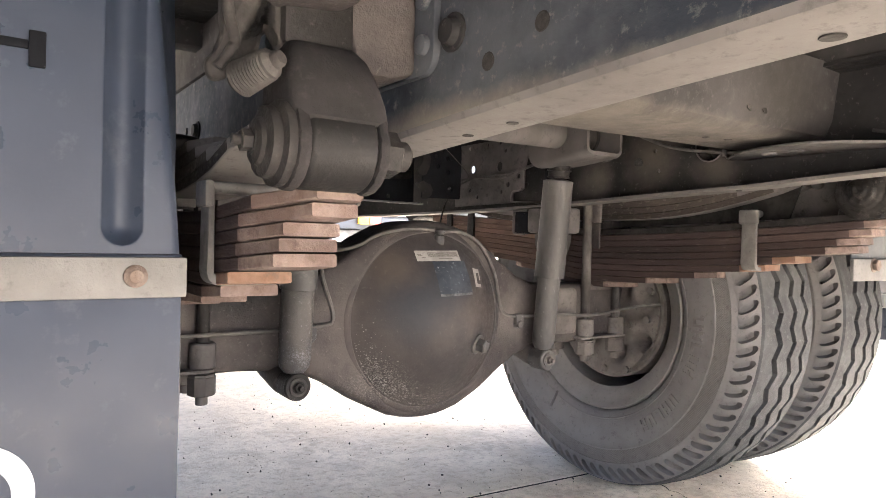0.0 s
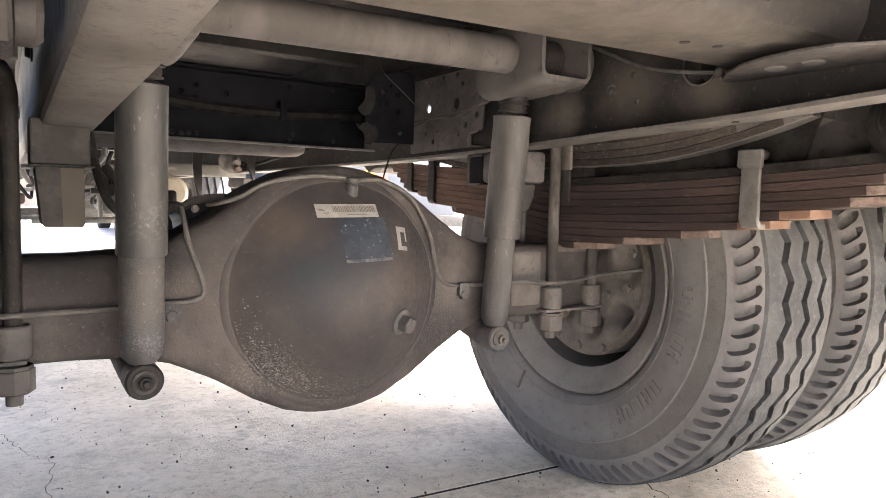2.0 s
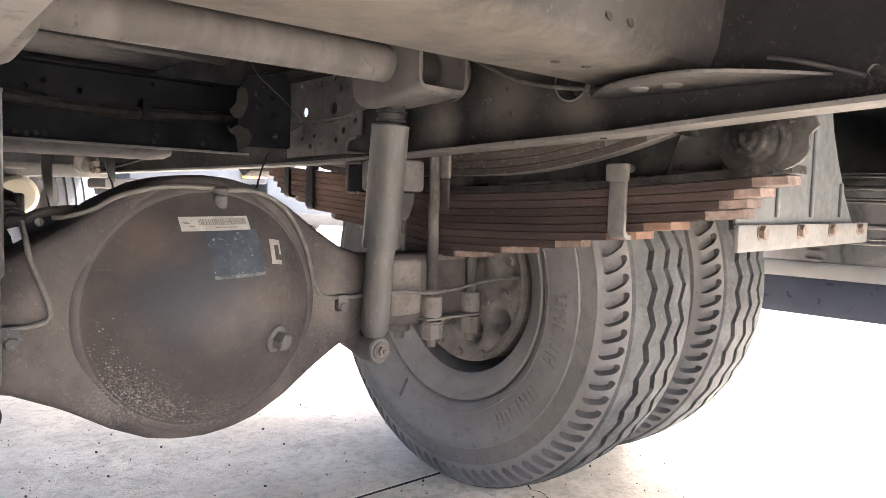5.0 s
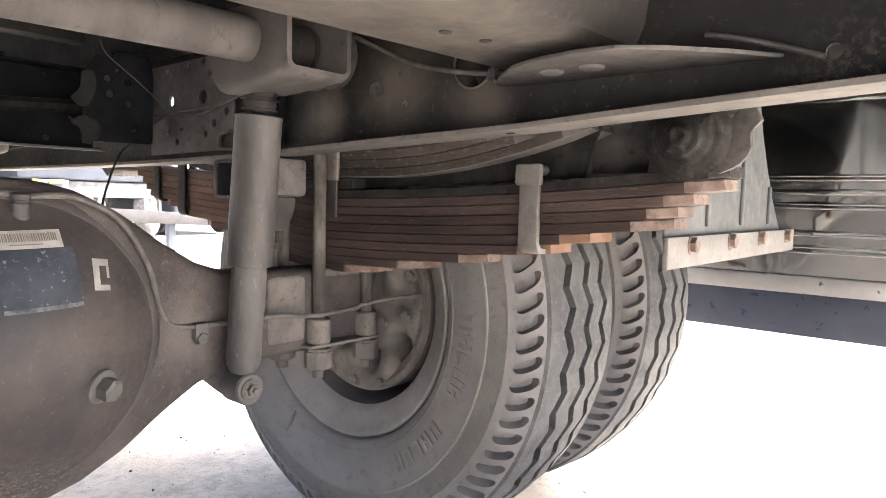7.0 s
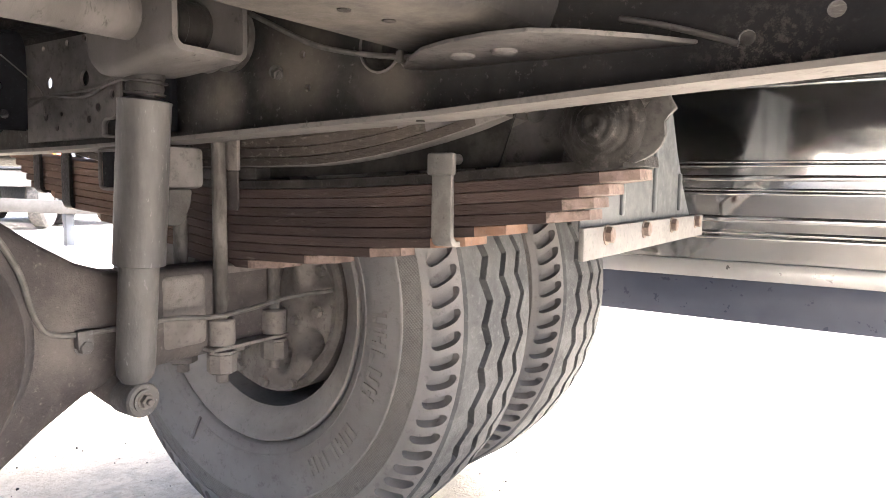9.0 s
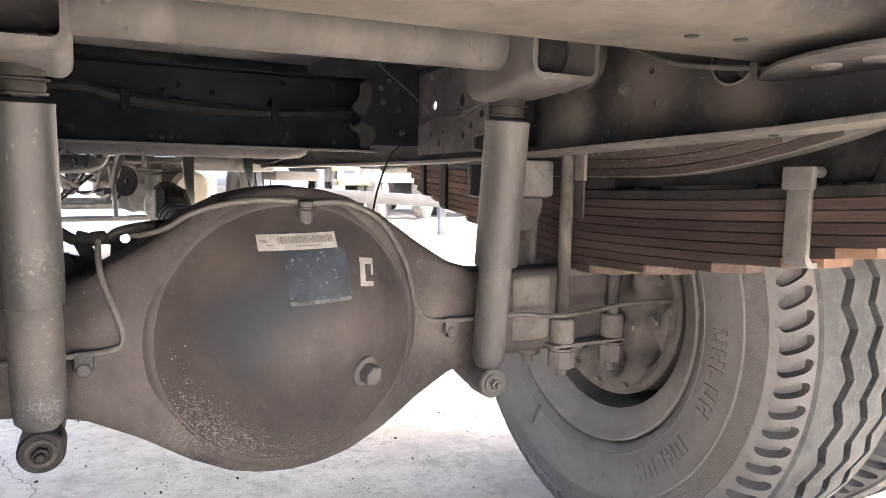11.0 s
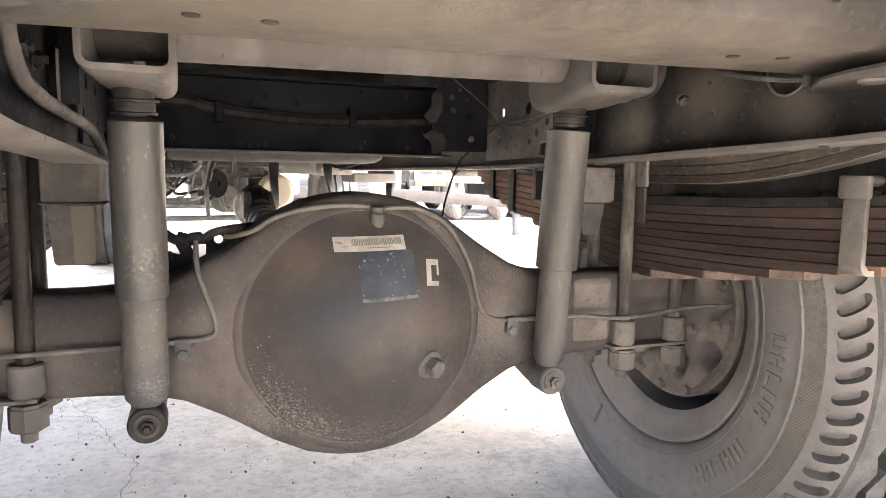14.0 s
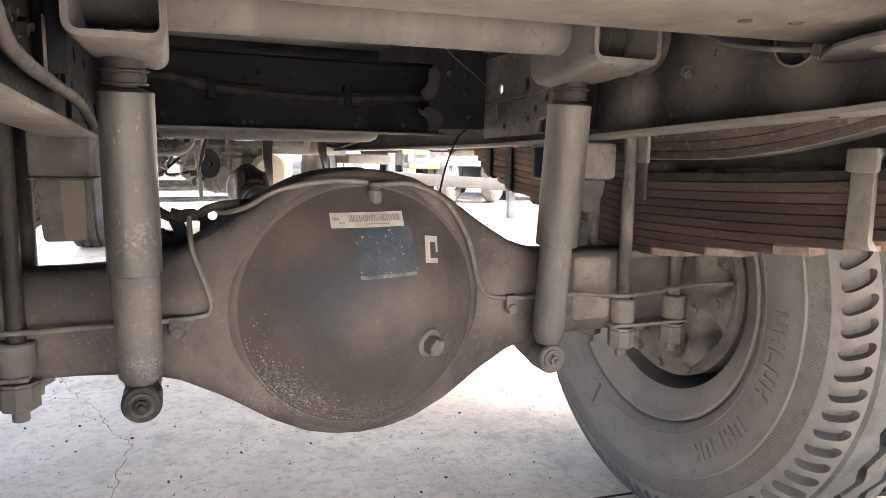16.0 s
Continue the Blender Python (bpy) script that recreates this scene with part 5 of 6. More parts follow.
    # front hanger
    bm = P([(0.80, 0.95), (0.98, 0.95), (0.96, 0.83), (0.90, 0.79), (0.84, 0.81)], "x", s * 0.545, s * 0.675, 0.008)
    part("front_hanger", bm, HANGER, tk, "cast front spring hanger")

    # bump stop under the rail
    if s > 0:
        bs = part("bump_stop", B(0.425, 0.508, AX - 0.070, AX + 0.070, 0.744, railz(0, s) - 0.002, 0.010), PLATE, tk, "bump stop bracket with rubber block")
        part("rubber_block", P([(0.430, 0.7435), (0.502, 0.7435), (0.498, 0.715), (0.486, 0.688), (0.478, 0.678), (0.452, 0.676), (0.446, 0.684), (0.438, 0.712)], "y", AX - 0.044, AX + 0.044, 0.006), BUSHD, bs, "worn tapered rubber block")
    else:
        bs = part("bump_stop", crusted(B(-0.514, -0.432, AX - 0.050, AX + 0.048, 0.7425, 0.813, 0.004), 0.001, 40, 6), BUSHD, tk, "bump stop bracket with dusty rubber block", smooth="soft")
        part("bracket_ledge", B(-0.516, -0.426, AX - 0.054, AX + 0.050, 0.7395, 0.7420, 0.001), BUSHD, bs)
        part("rubber_block", P([(-0.508, 0.739), (-0.441, 0.739), (-0.4405, 0.650), (-0.444, 0.645), (-0.496, 0.645), (-0.500, 0.650)], "y", AX - 0.044, AX + 0.040, 0.002), BUSHD, bs, "worn rubber block")
        part("worn_face", P([(-0.474, 0.738), (-0.4415, 0.738), (-0.441, 0.651), (-0.444, 0.647), (-0.471, 0.647)], "y", AX - 0.0455, AX - 0.0442, 0.0003), XWEB, bs, "raised half of the rubber face in another tone")

    if s > 0:
        # solid black block: the open clamp's inner shade put into shape and colour
        part("stop_clamp", B(0.432, 0.500, 0.058, 0.116, 0.742, railz(0.1) - 0.003, 0.004), BLACK, bs, "black block standing in for the clamp's shaded recess")
        part("clamp_rim", S([(0.430, 0.058, railz(0.1) - 0.006), (0.430, 0.112, railz(0.1) - 0.006), (0.430, 0.118, railz(0.1) - 0.014), (0.430, 0.118, 0.752), (0.430, 0.108, 0.742), (0.430, 0.07, 0.741)], 0.0035, 8), PLATE, bs, "dusty rim of the clamp")
        part("clamp_web", B(0.470, 0.484, -0.045, 0.030, 0.845, 0.950, 0.003), BLACK, bs)

# greasy ball joint and drop arm beside the low side's hanger
arm = [(-0.724, 1.03), (-0.724, 0.914), (-0.718, 0.899), (-0.729, 0.884), (-0.739, 0.871), (-0.734, 0.857), (-0.719, 0.858), (-0.711, 0.870), (-0.703, 0.882), (-0.688, 0.885), (-0.688, 0.898), (-0.691, 0.921), (-0.673, 0.922), (-0.670, 0.895), (-0.657, 0.897), (-0.660, 1.03)]
ja = part("drop_arm", crusted(P(arm, "y", -0.785, -0.765, 0.005), 0.0015, 60, 1), MUD, tk, "greasy slotted arm with a ball joint, caked with dirt", smooth="soft")
part("edge_rib", crusted(S([(-0.722, -0.787, 1.02), (-0.721, -0.788, 0.93), (-0.714, -0.790, 0.895), (-0.722, -0.792, 0.878), (-0.730, -0.790, 0.866)], 0.0055, 12), 0.0012, 70, 3), MUD, ja, smooth="soft")
prof = [(-0.007, 0)]
for k in range(1, 6):
    u = -0.007 + 0.014 * (k / 5.4) ** 2
    prof += [(u + 0.0008, 0.0042 * k - 0.0026), (u - 0.0012, 0.0042 * k - 0.0006)]
for k in range(11):
    prof += [(0.0075 + 0.0046 * k, 0.0245 - 0.0003 * k), (0.0098 + 0.0046 * k, 0.0222 - 0.0003 * k)]
prof += [(0.060, 0.0195), (0.064, 0.016), (0.067, 0.012), (0.074, 0.0115), (0.078, 0.009), (0.078, 0)]
bm = lathe(bmesh.new(), [(0.72 * u, 0.72 * w) for u, w in prof], (-0.714, -0.796, 0.854), (0.032, -0.056, 0.022), 40)
part("ball_joint", bm, MUD, ja, "ribbed ball joint thick with greasy dirt")

# ---- wheels ----


def tyre_mesh(cx, detail=True, cy=AX, flip=1):
    """Ribbed tyre: rounded shoulder pockets, three zigzag grooves, stepped sidewall with a knurled band."""
    per = 84 if detail else 24
    half = [(0.090, 0.262), (0.0960, 0.284), (0.0975, 0.2930), (0.1000, 0.3000), (0.1090, 0.3035), (0.1125, 0.3065), (0.1170, 0.3165), (0.1205, 0.3215), (0.1196, 0.3235), (0.1262, 0.345), (0.1285, 0.368), (0.1292, 0.386), (0.1284, 0.4010), (0.1290, 0.4025), (0.1283, 0.4050), (0.1268, 0.4062), (0.1252, 0.424), (0.1222, 0.4415), (0.1234, 0.4425), (0.1226, 0.4450), (0.1205, 0.4505)]
    cols = [(u, r, 0, 0, None) for u, r in half]     # each: (u, r, zigzag, groove depth, place along the pocket)
    for v in (-1, -0.93, -0.78, -0.55, -0.2, 0.2, 0.55, 0.78, 0.93, 1):
        k = (v + 1) / 2
        cols.append((0.1190 - 0.0175 * k ** 1.35, 0.4555 + 0.0415 * k ** 0.9, 0, 0, v))
    cols += [(0.0995, 0.5005, 0, 0, None), (0.0978, 0.4995, 0, 0, None), (0.0940, 0.5050, 0.0, 0, None)]
    nb = len(cols)

    def crown(u):
        return 0.5055 + 0.0095 * (1 - (u / 0.093) ** 2)
    for g in (0.051, 0.0, -0.051):
        for du, dep in ((0.0088, 0), (0.0074, 0.017), (-0.0062, 0.017), (-0.0078, 0)):
            cols.append((g + du, crown(g + du), 1, dep, None))
    cols += [(-u, r, w, d, v) for u, r, w, d, v in cols[:nb][::-1]]
    V = []
    for u, r, w, d, v in cols:
        pocket = v is not None
        c = math.sqrt(max(0.0, 1 - max(0.0, (abs(v) - 0.40) / 0.60) ** 2)) if pocket else 1.0
        we = 0.02 + 0.30 * c
        ph = np.array([0.0, 0.5 - we, 0.5 - we * 0.91, 0.5 - we * 0.4, 0.5 + we * 0.4, 0.5 + we * 0.91, 0.5 + we])
        step = np.tile(np.arange(7), per)
        p = (np.repeat(np.arange(per), 7) + np.tile(ph, per)) / per
        ang = p * 2 * np.pi
        zig = 0.0105 * (np.abs((p * per / 2 % 1.0) - 0.5) * 4 - 1) if detail else 0 * ang
        us, rs = u * 1.24, 0.255 + (r - 0.255) * 0.280 / 0.260
        rr = np.full(len(ang), rs - d)
        uu = np.full(len(ang), us) + zig * w
        if pocket and detail:
            deep = min(1.0, (1 - abs(v)) / 0.20)
            hit = (step >= 2) & (step <= 5)
            rr = rr - np.where(hit, 0.015 * deep, 0)
            uu = uu - np.where(hit, math.copysign(0.013 * deep, u), 0)
        if pocket:
            ang = ang + (abs(u) - 0.109) * 2.6 * (1 if u > 0 else -1)
        V.append(np.stack([cx + flip * uu, cy + rr * np.cos(ang), AZ + rr * np.sin(ang)], 1))
    n = per * 7
    V = np.concatenate(V)
    V[:, 2] = np.maximum(V[:, 2], GZ + 0.001)
    m = len(cols)
    i, j = np.meshgrid(np.arange(m - 1), np.arange(n), indexing="ij")
    i, j = i.ravel(), j.ravel()
    jn = (j + 1) % n
    F = np.stack([i * n + j, i * n + jn, (i + 1) * n + jn, (i + 1) * n + j], 1)
    me = bpy.data.meshes.new("tyre")
    me.from_pydata(V.tolist(), [], F.tolist())
    for mt in (RUBBER, TREAD, KNURL):
        me.materials.append(mt)
    idx = [1 if nb - 2 <= k < m - nb + 1 else 2 if k in (15, 16) else 0 for k in i]
    me.polygons.foreach_set("material_index", idx)
    bm = bmesh.new()
    bm.from_mesh(me)
    bmesh.ops.recalc_face_normals(bm, faces=bm.faces[:])
    finish(bm)
    bm.to_mesh(me)
    bm.free()
    return me


LUMPS = [(-0.119, 0.477, 0.008, 0.022), (-0.180, 0.499, 0.006, 0.018), (-0.131, 0.391, 0.022, 0.020), (-0.190, 0.392, 0.016, 0.020), (-0.040, 0.345, 0.012, 0.026), (-0.100, 0.360, 0.010, 0.022), (-0.135, 0.575, 0.018, 0.020), (-0.130, 0.61, 0.016, 0.020), (-0.045, 0.42, 0.016, 0.03),
         (-0.163, 0.430, -0.050, 0.0125), (-0.146, 0.436, -0.042, 0.0115), (-0.071, 0.383, -0.052, 0.0125), (-0.086, 0.394, -0.030, 0.011), (-0.175, 0.545, -0.024, 0.020), (-0.08, 0.60, -0.024, 0.024), (0.06, 0.43, -0.02, 0.03), (0.07, 0.58, -0.02, 0.03)]


def relief(y, z):
    """How far the brake casting's face stands out at y, z."""
    return sum(h * math.exp(-((y - a) ** 2 + (z - b) ** 2) / (2 * w * w)) for a, b, h, w in LUMPS)


def casting(side):
    bm = bmesh.new()
    rings = []
    N = 96
    rs = [0.02 + 0.0068 * k for k in range(27)]
    for r in rs:
        rings.append([bm.verts.new((side * (0.704 - relief(AX + r * math.cos(2 * math.pi * k / N), AZ + r * math.sin(2 * math.pi * k / N))), AX + r * math.cos(2 * math.pi * k / N), AZ + r * math.sin(2 * math.pi * k / N))) for k in range(N)])
    rings.append([bm.verts.new((side * 0.716, v.co.y, v.co.z)) for v in rings[-1]])
    for A, C in zip(rings, rings[1:]):
        for k in range(N):
            bm.faces.new((A[k], A[(k + 1) % N], C[(k + 1) % N], C[k]))
    return bm


def wheel(cx, inner, cy=AX, side=1, detail=True):
    flange = [(0.118, 0.3010), (0.128, 0.3030), (0.1345, 0.3015), (0.1370, 0.2975), (0.1350, 0.2925), (0.1300, 0.2860), (0.1215, 0.2720), (0.1120, 0.2560), (0.1050, 0.2460), (0.0960, 0.2380)]
    prof_rim = [(-a_, r_) for a_, r_ in flange] + flange[::-1] + [(0.108, 0.285), (0.05, 0.262), (-0.05, 0.262), (-0.108, 0.285)]
    wl = part("wheel", lathe(bmesh.new(), prof_rim, (cx, cy, AZ), (side, 0, 0), 64, closed=True), RIM, tk, "dusty steel truck wheel with ribbed tyre")
    t = new("tyre", tyre_mesh(cx, detail, cy, -side))
    t.parent = wl
    tagged(t, "dusty ribbed tyre with zigzag grooves")
    c = (cx, cy, AZ)
    d = 0.09 if inner else -0.09
    bm = lathe(bmesh.new(), [(d, 0.236), (d + 0.01, 0.22), (d * 0.9, 0.20), (d * 0.9, 0.0), (d * 0.9 + 0.012, 0.0), (d * 0.9 + 0.012, 0.2), (d + 0.02, 0.22), (d + 0.012, 0.236)], c, (side, 0, 0), 48)
    part("rim_disc", bm, DRUM, wl)
    return wl


for side in (-1, 1):
    W_IN = wheel(side * (0.800 if side > 0 else 0.832), True, side=side, detail=side > 0)
    wheel(side * 1.224, False, side=side, detail=side > 0)
    c = (side * 0.715, AX, AZ)
    bm = lathe(bmesh.new(), [(0.060, 0.0), (0.060, 0.165), (0.006, 0.186), (0.001, 0.192), (0.002, 0.206), (0.008, 0.211), (0.14, 0.211), (0.14, 0)], c, (side, 0, 0), 56)
    dr = part("brake_drum", bm, DRUM, tk, "dust-caked brake drum and backing plate")
    part("brake_spider", casting(side), DRUM, dr, "lumpy dust-caked casting with two recesses")
    for y, z in ((-0.119, 0.477), (-0.180, 0.499), (-0.110, 0.343), (-0.184, 0.583), (-0.03, 0.335), (0.06, 0.35), (0.13, 0.44), (-0.05, 0.665)):
        part("drum_bolt", hexnut(bmesh.new(), (side * (0.7035 - relief(y, z)), y, z), (-side, 0, 0), 0.0115, 0.010), DRUM, dr)
    bm = lathe(bmesh.new(), [(0, 0), (0, 0.028), (0.02, 0.026), (0.03, 0.016), (0.03, 0)], Vector(c) + Vector((0, 0.07, -0.10)), (-side, 0, 0), 16)
    part("wheel_cylinder", bm, DRUM, dr)

# raised plain marks where the sidewall lettering stands


def sidewall_mark(a0, a1, r0, r1, wl, cx=0.800):
    bm = bmesh.new()
    rows = []
    for i in range(4):
        a = a0 + (a1 - a0) * i / 3
        row = []
        for r in (r0, r1):
            u = 1.24 * (0.1272 if r < 0.36 else 0.1290)
            row.append(bm.verts.new((cx - u - 0.0022, AX + r * math.cos(a), AZ + r * math.sin(a))))
        rows.append(row)
    for p, q in zip(rows, rows[1:]):
        bm.faces.new((p[0], q[0], q[1], p[1]))
    g = bmesh.ops.extrude_face_region(bm, geom=bm.faces[:])
    bmesh.ops.translate(bm, vec=(0.004, 0, 0), verts=[v for v in g["geom"] if isinstance(v, bmesh.types.BMVert)])
    return part("raised_mark", bm, MARK, wl)


for a0, a1, n in ((177, 204, 5), (214, 239, 5)):
    st = (a1 - a0) / n
    for k in range(n):
        b0, b1 = a0 + st * k + 0.6, a0 + st * (k + 1) - 0.8
        sidewall_mark(radians(b0), radians(b0 + 1.1), 0.352, 0.385, W_IN)
        if k % 3 != 2:
            sidewall_mark(radians(b1 - 1.1), radians(b1), 0.352, 0.385, W_IN)
        sidewall_mark(radians(b0 + 1.15), radians(b1 - 1.15 if k % 3 != 2 else b1), *((0.352, 0.359), (0.365, 0.372), (0.352, 0.359))[k % 3], W_IN)
sidewall_mark(radians(296), radians(297), 0.31, 0.37, W_IN)

# ---- mud flaps ----
fl = part("mud_flap", B(-1.36, -0.742, -0.728, -0.722, 0.30, 0.69, 0.002), FLAP, tk, "black rubber mud flap under a cream steel strip")


def pressed_panel():
    """Upper flap panel: sheet with three round-ended grooves pressed in and a rim that curves away upward."""
    bm = bmesh.new()
    ribs = (-0.798, -1.05, -1.30)

    def edge(z):
        k = max(0.0, (z - 0.66) / 0.36)
        return -0.742 - 0.034 * k ** 1.25
    xs = sorted({round(-1.36 + 0.06 * k, 4) for k in range(10)} | {round(rx + 0.001 * k, 4) for rx in ribs for k in range(-21, 22)} | {-0.760, -0.7525, -0.748, -0.745, -0.742})
    zs = [0.690 + 0.001 * k for k in range(30)] + [0.720 + 0.015 * k for k in range(21)]
    grid = []
    for z in zs:
        row = []
        for x in xs:
            x += (edge(z) + 0.742) * max(0.0, (x + 0.776) / 0.034)
            dip = 0.0
            for rx in ribs:
                d = math.hypot(x - rx, min(0.0, z - 0.716)) / 0.0185
                if d < 1:
                    dip = max(dip, 0.016 * (1 - d * d) ** 1.2)
            lip = 0.010 * max(0.0, 1 - (edge(z) - x) / 0.012) ** 2
            row.append(bm.verts.new((x, -0.7312 + dip + lip, z)))
        grid.append(row)
    for p, q in zip(grid, grid[1:]):
        for k in range(len(xs) - 1):
            bm.faces.new((p[k], p[k + 1], q[k + 1], q[k]))
    g = bmesh.ops.extrude_face_region(bm, geom=bm.faces[:])
    bmesh.ops.translate(bm, vec=(0, 0.004, 0), verts=[v for v in g["geom"] if isinstance(v, bmesh.types.BMVert)])
    return bm


up = part("upper_panel", pressed_panel(), FLAP, fl, "black pressed panel with round-ended grooves")
bm = bmesh.new()
rows = []
for k in range(9):
    z = 0.655 + 0.365 * k / 8
    f = max(0.0, (z - 0.66) / 0.36) ** 1.25
    a = (-0.7455 - 0.030 * f, -0.721)
    c = (-0.7270 - 0.006 * max(0.0, (z - 0.83) / 0.19), -0.625)
    m = (a[0] + (c[0] - a[0]) * 0.35, a[1] + (c[1] - a[1]) * 0.5)
    rows.append([bm.verts.new((x, y, z)) for x, y in (a, m, c, (c[0] - 0.003, c[1]), (m[0] - 0.003, m[1]), (a[0] - 0.003, a[1]))])
for p, q in zip(rows, rows[1:]):
    for k in range(6):
        bm.faces.new((p[k], p[(k + 1) % 6], q[(k + 1) % 6], q[k]))
bm.faces.new(rows[0])
bm.faces.new(rows[-1])
part("panel_return", bm, FLAP, fl, "blue-black return edge of the panel, curving away")
part("latch_plate", B(-0.876, -0.863, -0.7350, -0.7315, 0.853, 0.885, 0.001), BLACK, fl, "black latch plate")
part("latch_bar", B(-1.02, -0.8762, -0.7345, -0.7315, 0.868, 0.876, 0.001), BLACK, fl)
st = part("steel_strip", B(-1.37, -0.740, -0.740, -0.732, 0.648, 0.687, 0.002), STRIP, fl, "cream painted steel strip")
for x in (-0.787, -0.97, -1.15, -1.33):
    part("rivet", lathe(bmesh.new(), [(0, 0), (0, 0.011), (0.003, 0.0105), (0.007, 0.006), (0.007, 0)], (x, -0.740, 0.669), (0, -1, 0), 20), BOLT, fl, "rusty rivet")
bm = bmesh.new()
lathe(bm, [(-0.001, 0.030), (-0.001, 0.048), (0.001, 0.048), (0.001, 0.030)], (-0.912, -0.729, 0.476), (0, -1, 0), 40, closed=True)
part("white_ring", bm, RINGW, fl, "worn white ring mark")

fr = part("mud_flap", P([(0.66, 0.69), (1.34, 0.69), (1.30, 0.72), (1.256, 0.763), (1.20, 0.83), (1.15, 0.90), (1.08, 1.06), (0.66, 1.06)], "y", -0.742, -0.737, 0.002), FLAPR, tk, "grey upper mud guard panel, rubber flap missing")
for x, zt in ((0.84, 1.05), (1.03, 1.05), (1.22, 0.79)):
    part("panel_rib", B(x - 0.007, x + 0.007, -0.748, -0.741, 0.71, zt, 0.003), FLAPR, fr)
part("steel_strip", B(0.645, 1.415, -0.754, -0.745, 0.648, 0.697, 0.002), STRIP, fr, "cream painted steel strip with four bolts")
for x in (0.74, 0.939, 1.13, 1.338):
    part("bolt", hexnut(bmesh.new(), (x, -0.754, 0.683), (0, -1, 0), 0.013, 0.010), BOLT, fr)

for side in (1,):
    bm = bmesh.new()
    rows = []
    for k in range(19):
        a = radians(22 + 136 * k / 18)
        rows.append([bm.verts.new((side * x, AX + r * math.cos(a), AZ + r * math.sin(a))) for x, r in ((0.655, 0.612), (1.42, 0.612), (1.42, 0.616), (0.655, 0.616))])
    for p, q in zip(rows, rows[1:]):
        for k in range(4):
            bm.faces.new((p[k], p[(k + 1) % 4], q[(k + 1) % 4], q[k]))
    bm.faces.new(rows[0])
    bm.faces.new(rows[-1])
    ar = part("wheel_arch", bm, BUSH, tk, "dark rubber wheel arch over the dual tyres")
    part("arch_stay", R((side * 0.50, -0.66, 0.95), (side * 0.75, -0.64, 0.86), 0.018, 16), STEEL, ar)
    part("splash_panel", P([(-0.570, 1.06), (-0.720, 1.06), (-0.690, 0.795), (-0.594, 0.795)], "x", side * 0.706, side * 0.710), PLATE, ar, "brown dusty splash panel")

# ---- body above ----
# rear overhang is out of view, drawn out to shade the ground behind
deck = part("cargo_deck", B(-1.22, 1.22, -2.5, 6.6, 1.19, 1.25, 0.004), DECK, tk, "dark steel cargo deck floor")
for y in [-2.32 + 0.62 * k for k in range(15)]:
    part("deck_bearer", B(-1.2, 1.2, y - 0.03, y + 0.03, 1.135, 1.19, 0.004), DECK, deck)
for side in (-1, 1):
    part("deck_sill", B(min(side * 0.43, side * 0.50), max(side * 0.43, side * 0.50), -2.4, 6.5, 1.076, 1.187, 0.004), DECK, deck)
    part("deck_side", B(min(side * 1.20, side * 1.25), max(side * 1.20, side * 1.25), -2.5, 6.6, 1.195, 2.3, 0.004), WHITEP, deck)
for side in (-1, 1):
    q = [min(side * 1.50, side * 1.53), max(side * 1.50, side * 1.53)]
    sk = part("side_skirt", B(q[0], q[1], -1.95, -0.38, 0.58, 1.13, 0.003), MIRROR, tk, "mirror-polished stainless side skirt over a navy band")
    part("navy_band", B(q[0], q[1], -1.95, -0.38, 0.430, 0.5355, 0.003), NAVY, sk, "navy painted lower band")
    part("sill_strip", B(q[0] - 0.004, q[1] + 0.004, -1.95, -0.38, 0.5360, 0.5795, 0.002), ALUM, sk)
    for z, h in ((0.640, 0.004), (0.652, 0.003), (0.685, 0.007), (0.748, 0.004), (0.757, 0.003), (0.785, 0.007), (0.815, 0.004), (0.824, 0.003), (1.000, 0.005), (1.014, 0.003)):
        part("ridge", B(q[0] - 0.008, q[1] + 0.008, -1.95, -0.38, z - h, z + h, 0.0025), CHROME, sk, "polished ridge")
    for ob in [sk] + [c for c in sk.children if c.name.startswith("ridge")]:
        for v in ob.data.vertices:
            v.co.x -= side * 0.085 * (v.co.z - 0.58)
    # unseen cover from deck to skirt, widened to keep the sun off the flap
    part("skirt_bracket", B(min(side * 1.19, side * 1.535), max(side * 1.19, side * 1.535), -1.97, -0.36, 1.132, 1.16, 0.004), DECK, sk)
part("head_board", B(-1.2, 1.2, 6.55, 6.6, 1.25, 2.6, 0.004), WHITEP, deck)
part("tail_board", B(-1.2, 1.2, -2.5, -2.45, 1.25, 2.3, 0.004), WHITEP, deck)


# ---- driveline and front end ----
sh = part("propeller_shaft", R((-0.01, 0.42, 0.52), (-0.02, 1.62, 0.60), 0.045, 24), ENGINE, tk, "dark propeller shaft with universal joint")
part("pinion_flange", lathe(bmesh.new(), [(0, 0), (0, 0.07), (0.025, 0.07), (0.03, 0.05), (0.09, 0.045), (0.09, 0)], (-0.01, 0.32, 0.515), (0, 1, 0.04), 24), ENGINE, sh)
for k in range(3):
    part("sleeve", lathe(bmesh.new(), [(0, 0), (0, 0.055 + 0.006 * k), (0.05, 0.058 + 0.006 * k), (0.055, 0)], (-0.018, 1.42 + 0.07 * k, 0.588 + 0.005 * k), (0, 1, 0.06), 24), HANGER, sh)
bm = lathe(bmesh.new(), [(0, 0), (0, 0.058), (0.03, 0.066), (0.09, 0.068), (0.12, 0.055), (0.16, 0.05), (0.16, 0)], (-0.022, 1.62, 0.635), (-0.10, 0.9, 0.42), 10)
box(bm, -0.095, -0.060, 1.58, 1.74, 0.60, 0.72, 0.015)
box(bm, 0.010, 0.040, 1.60, 1.74, 0.63, 0.715, 0.012)
part("joint", bm, GREASE, sh, "heavy dark universal joint yoke")
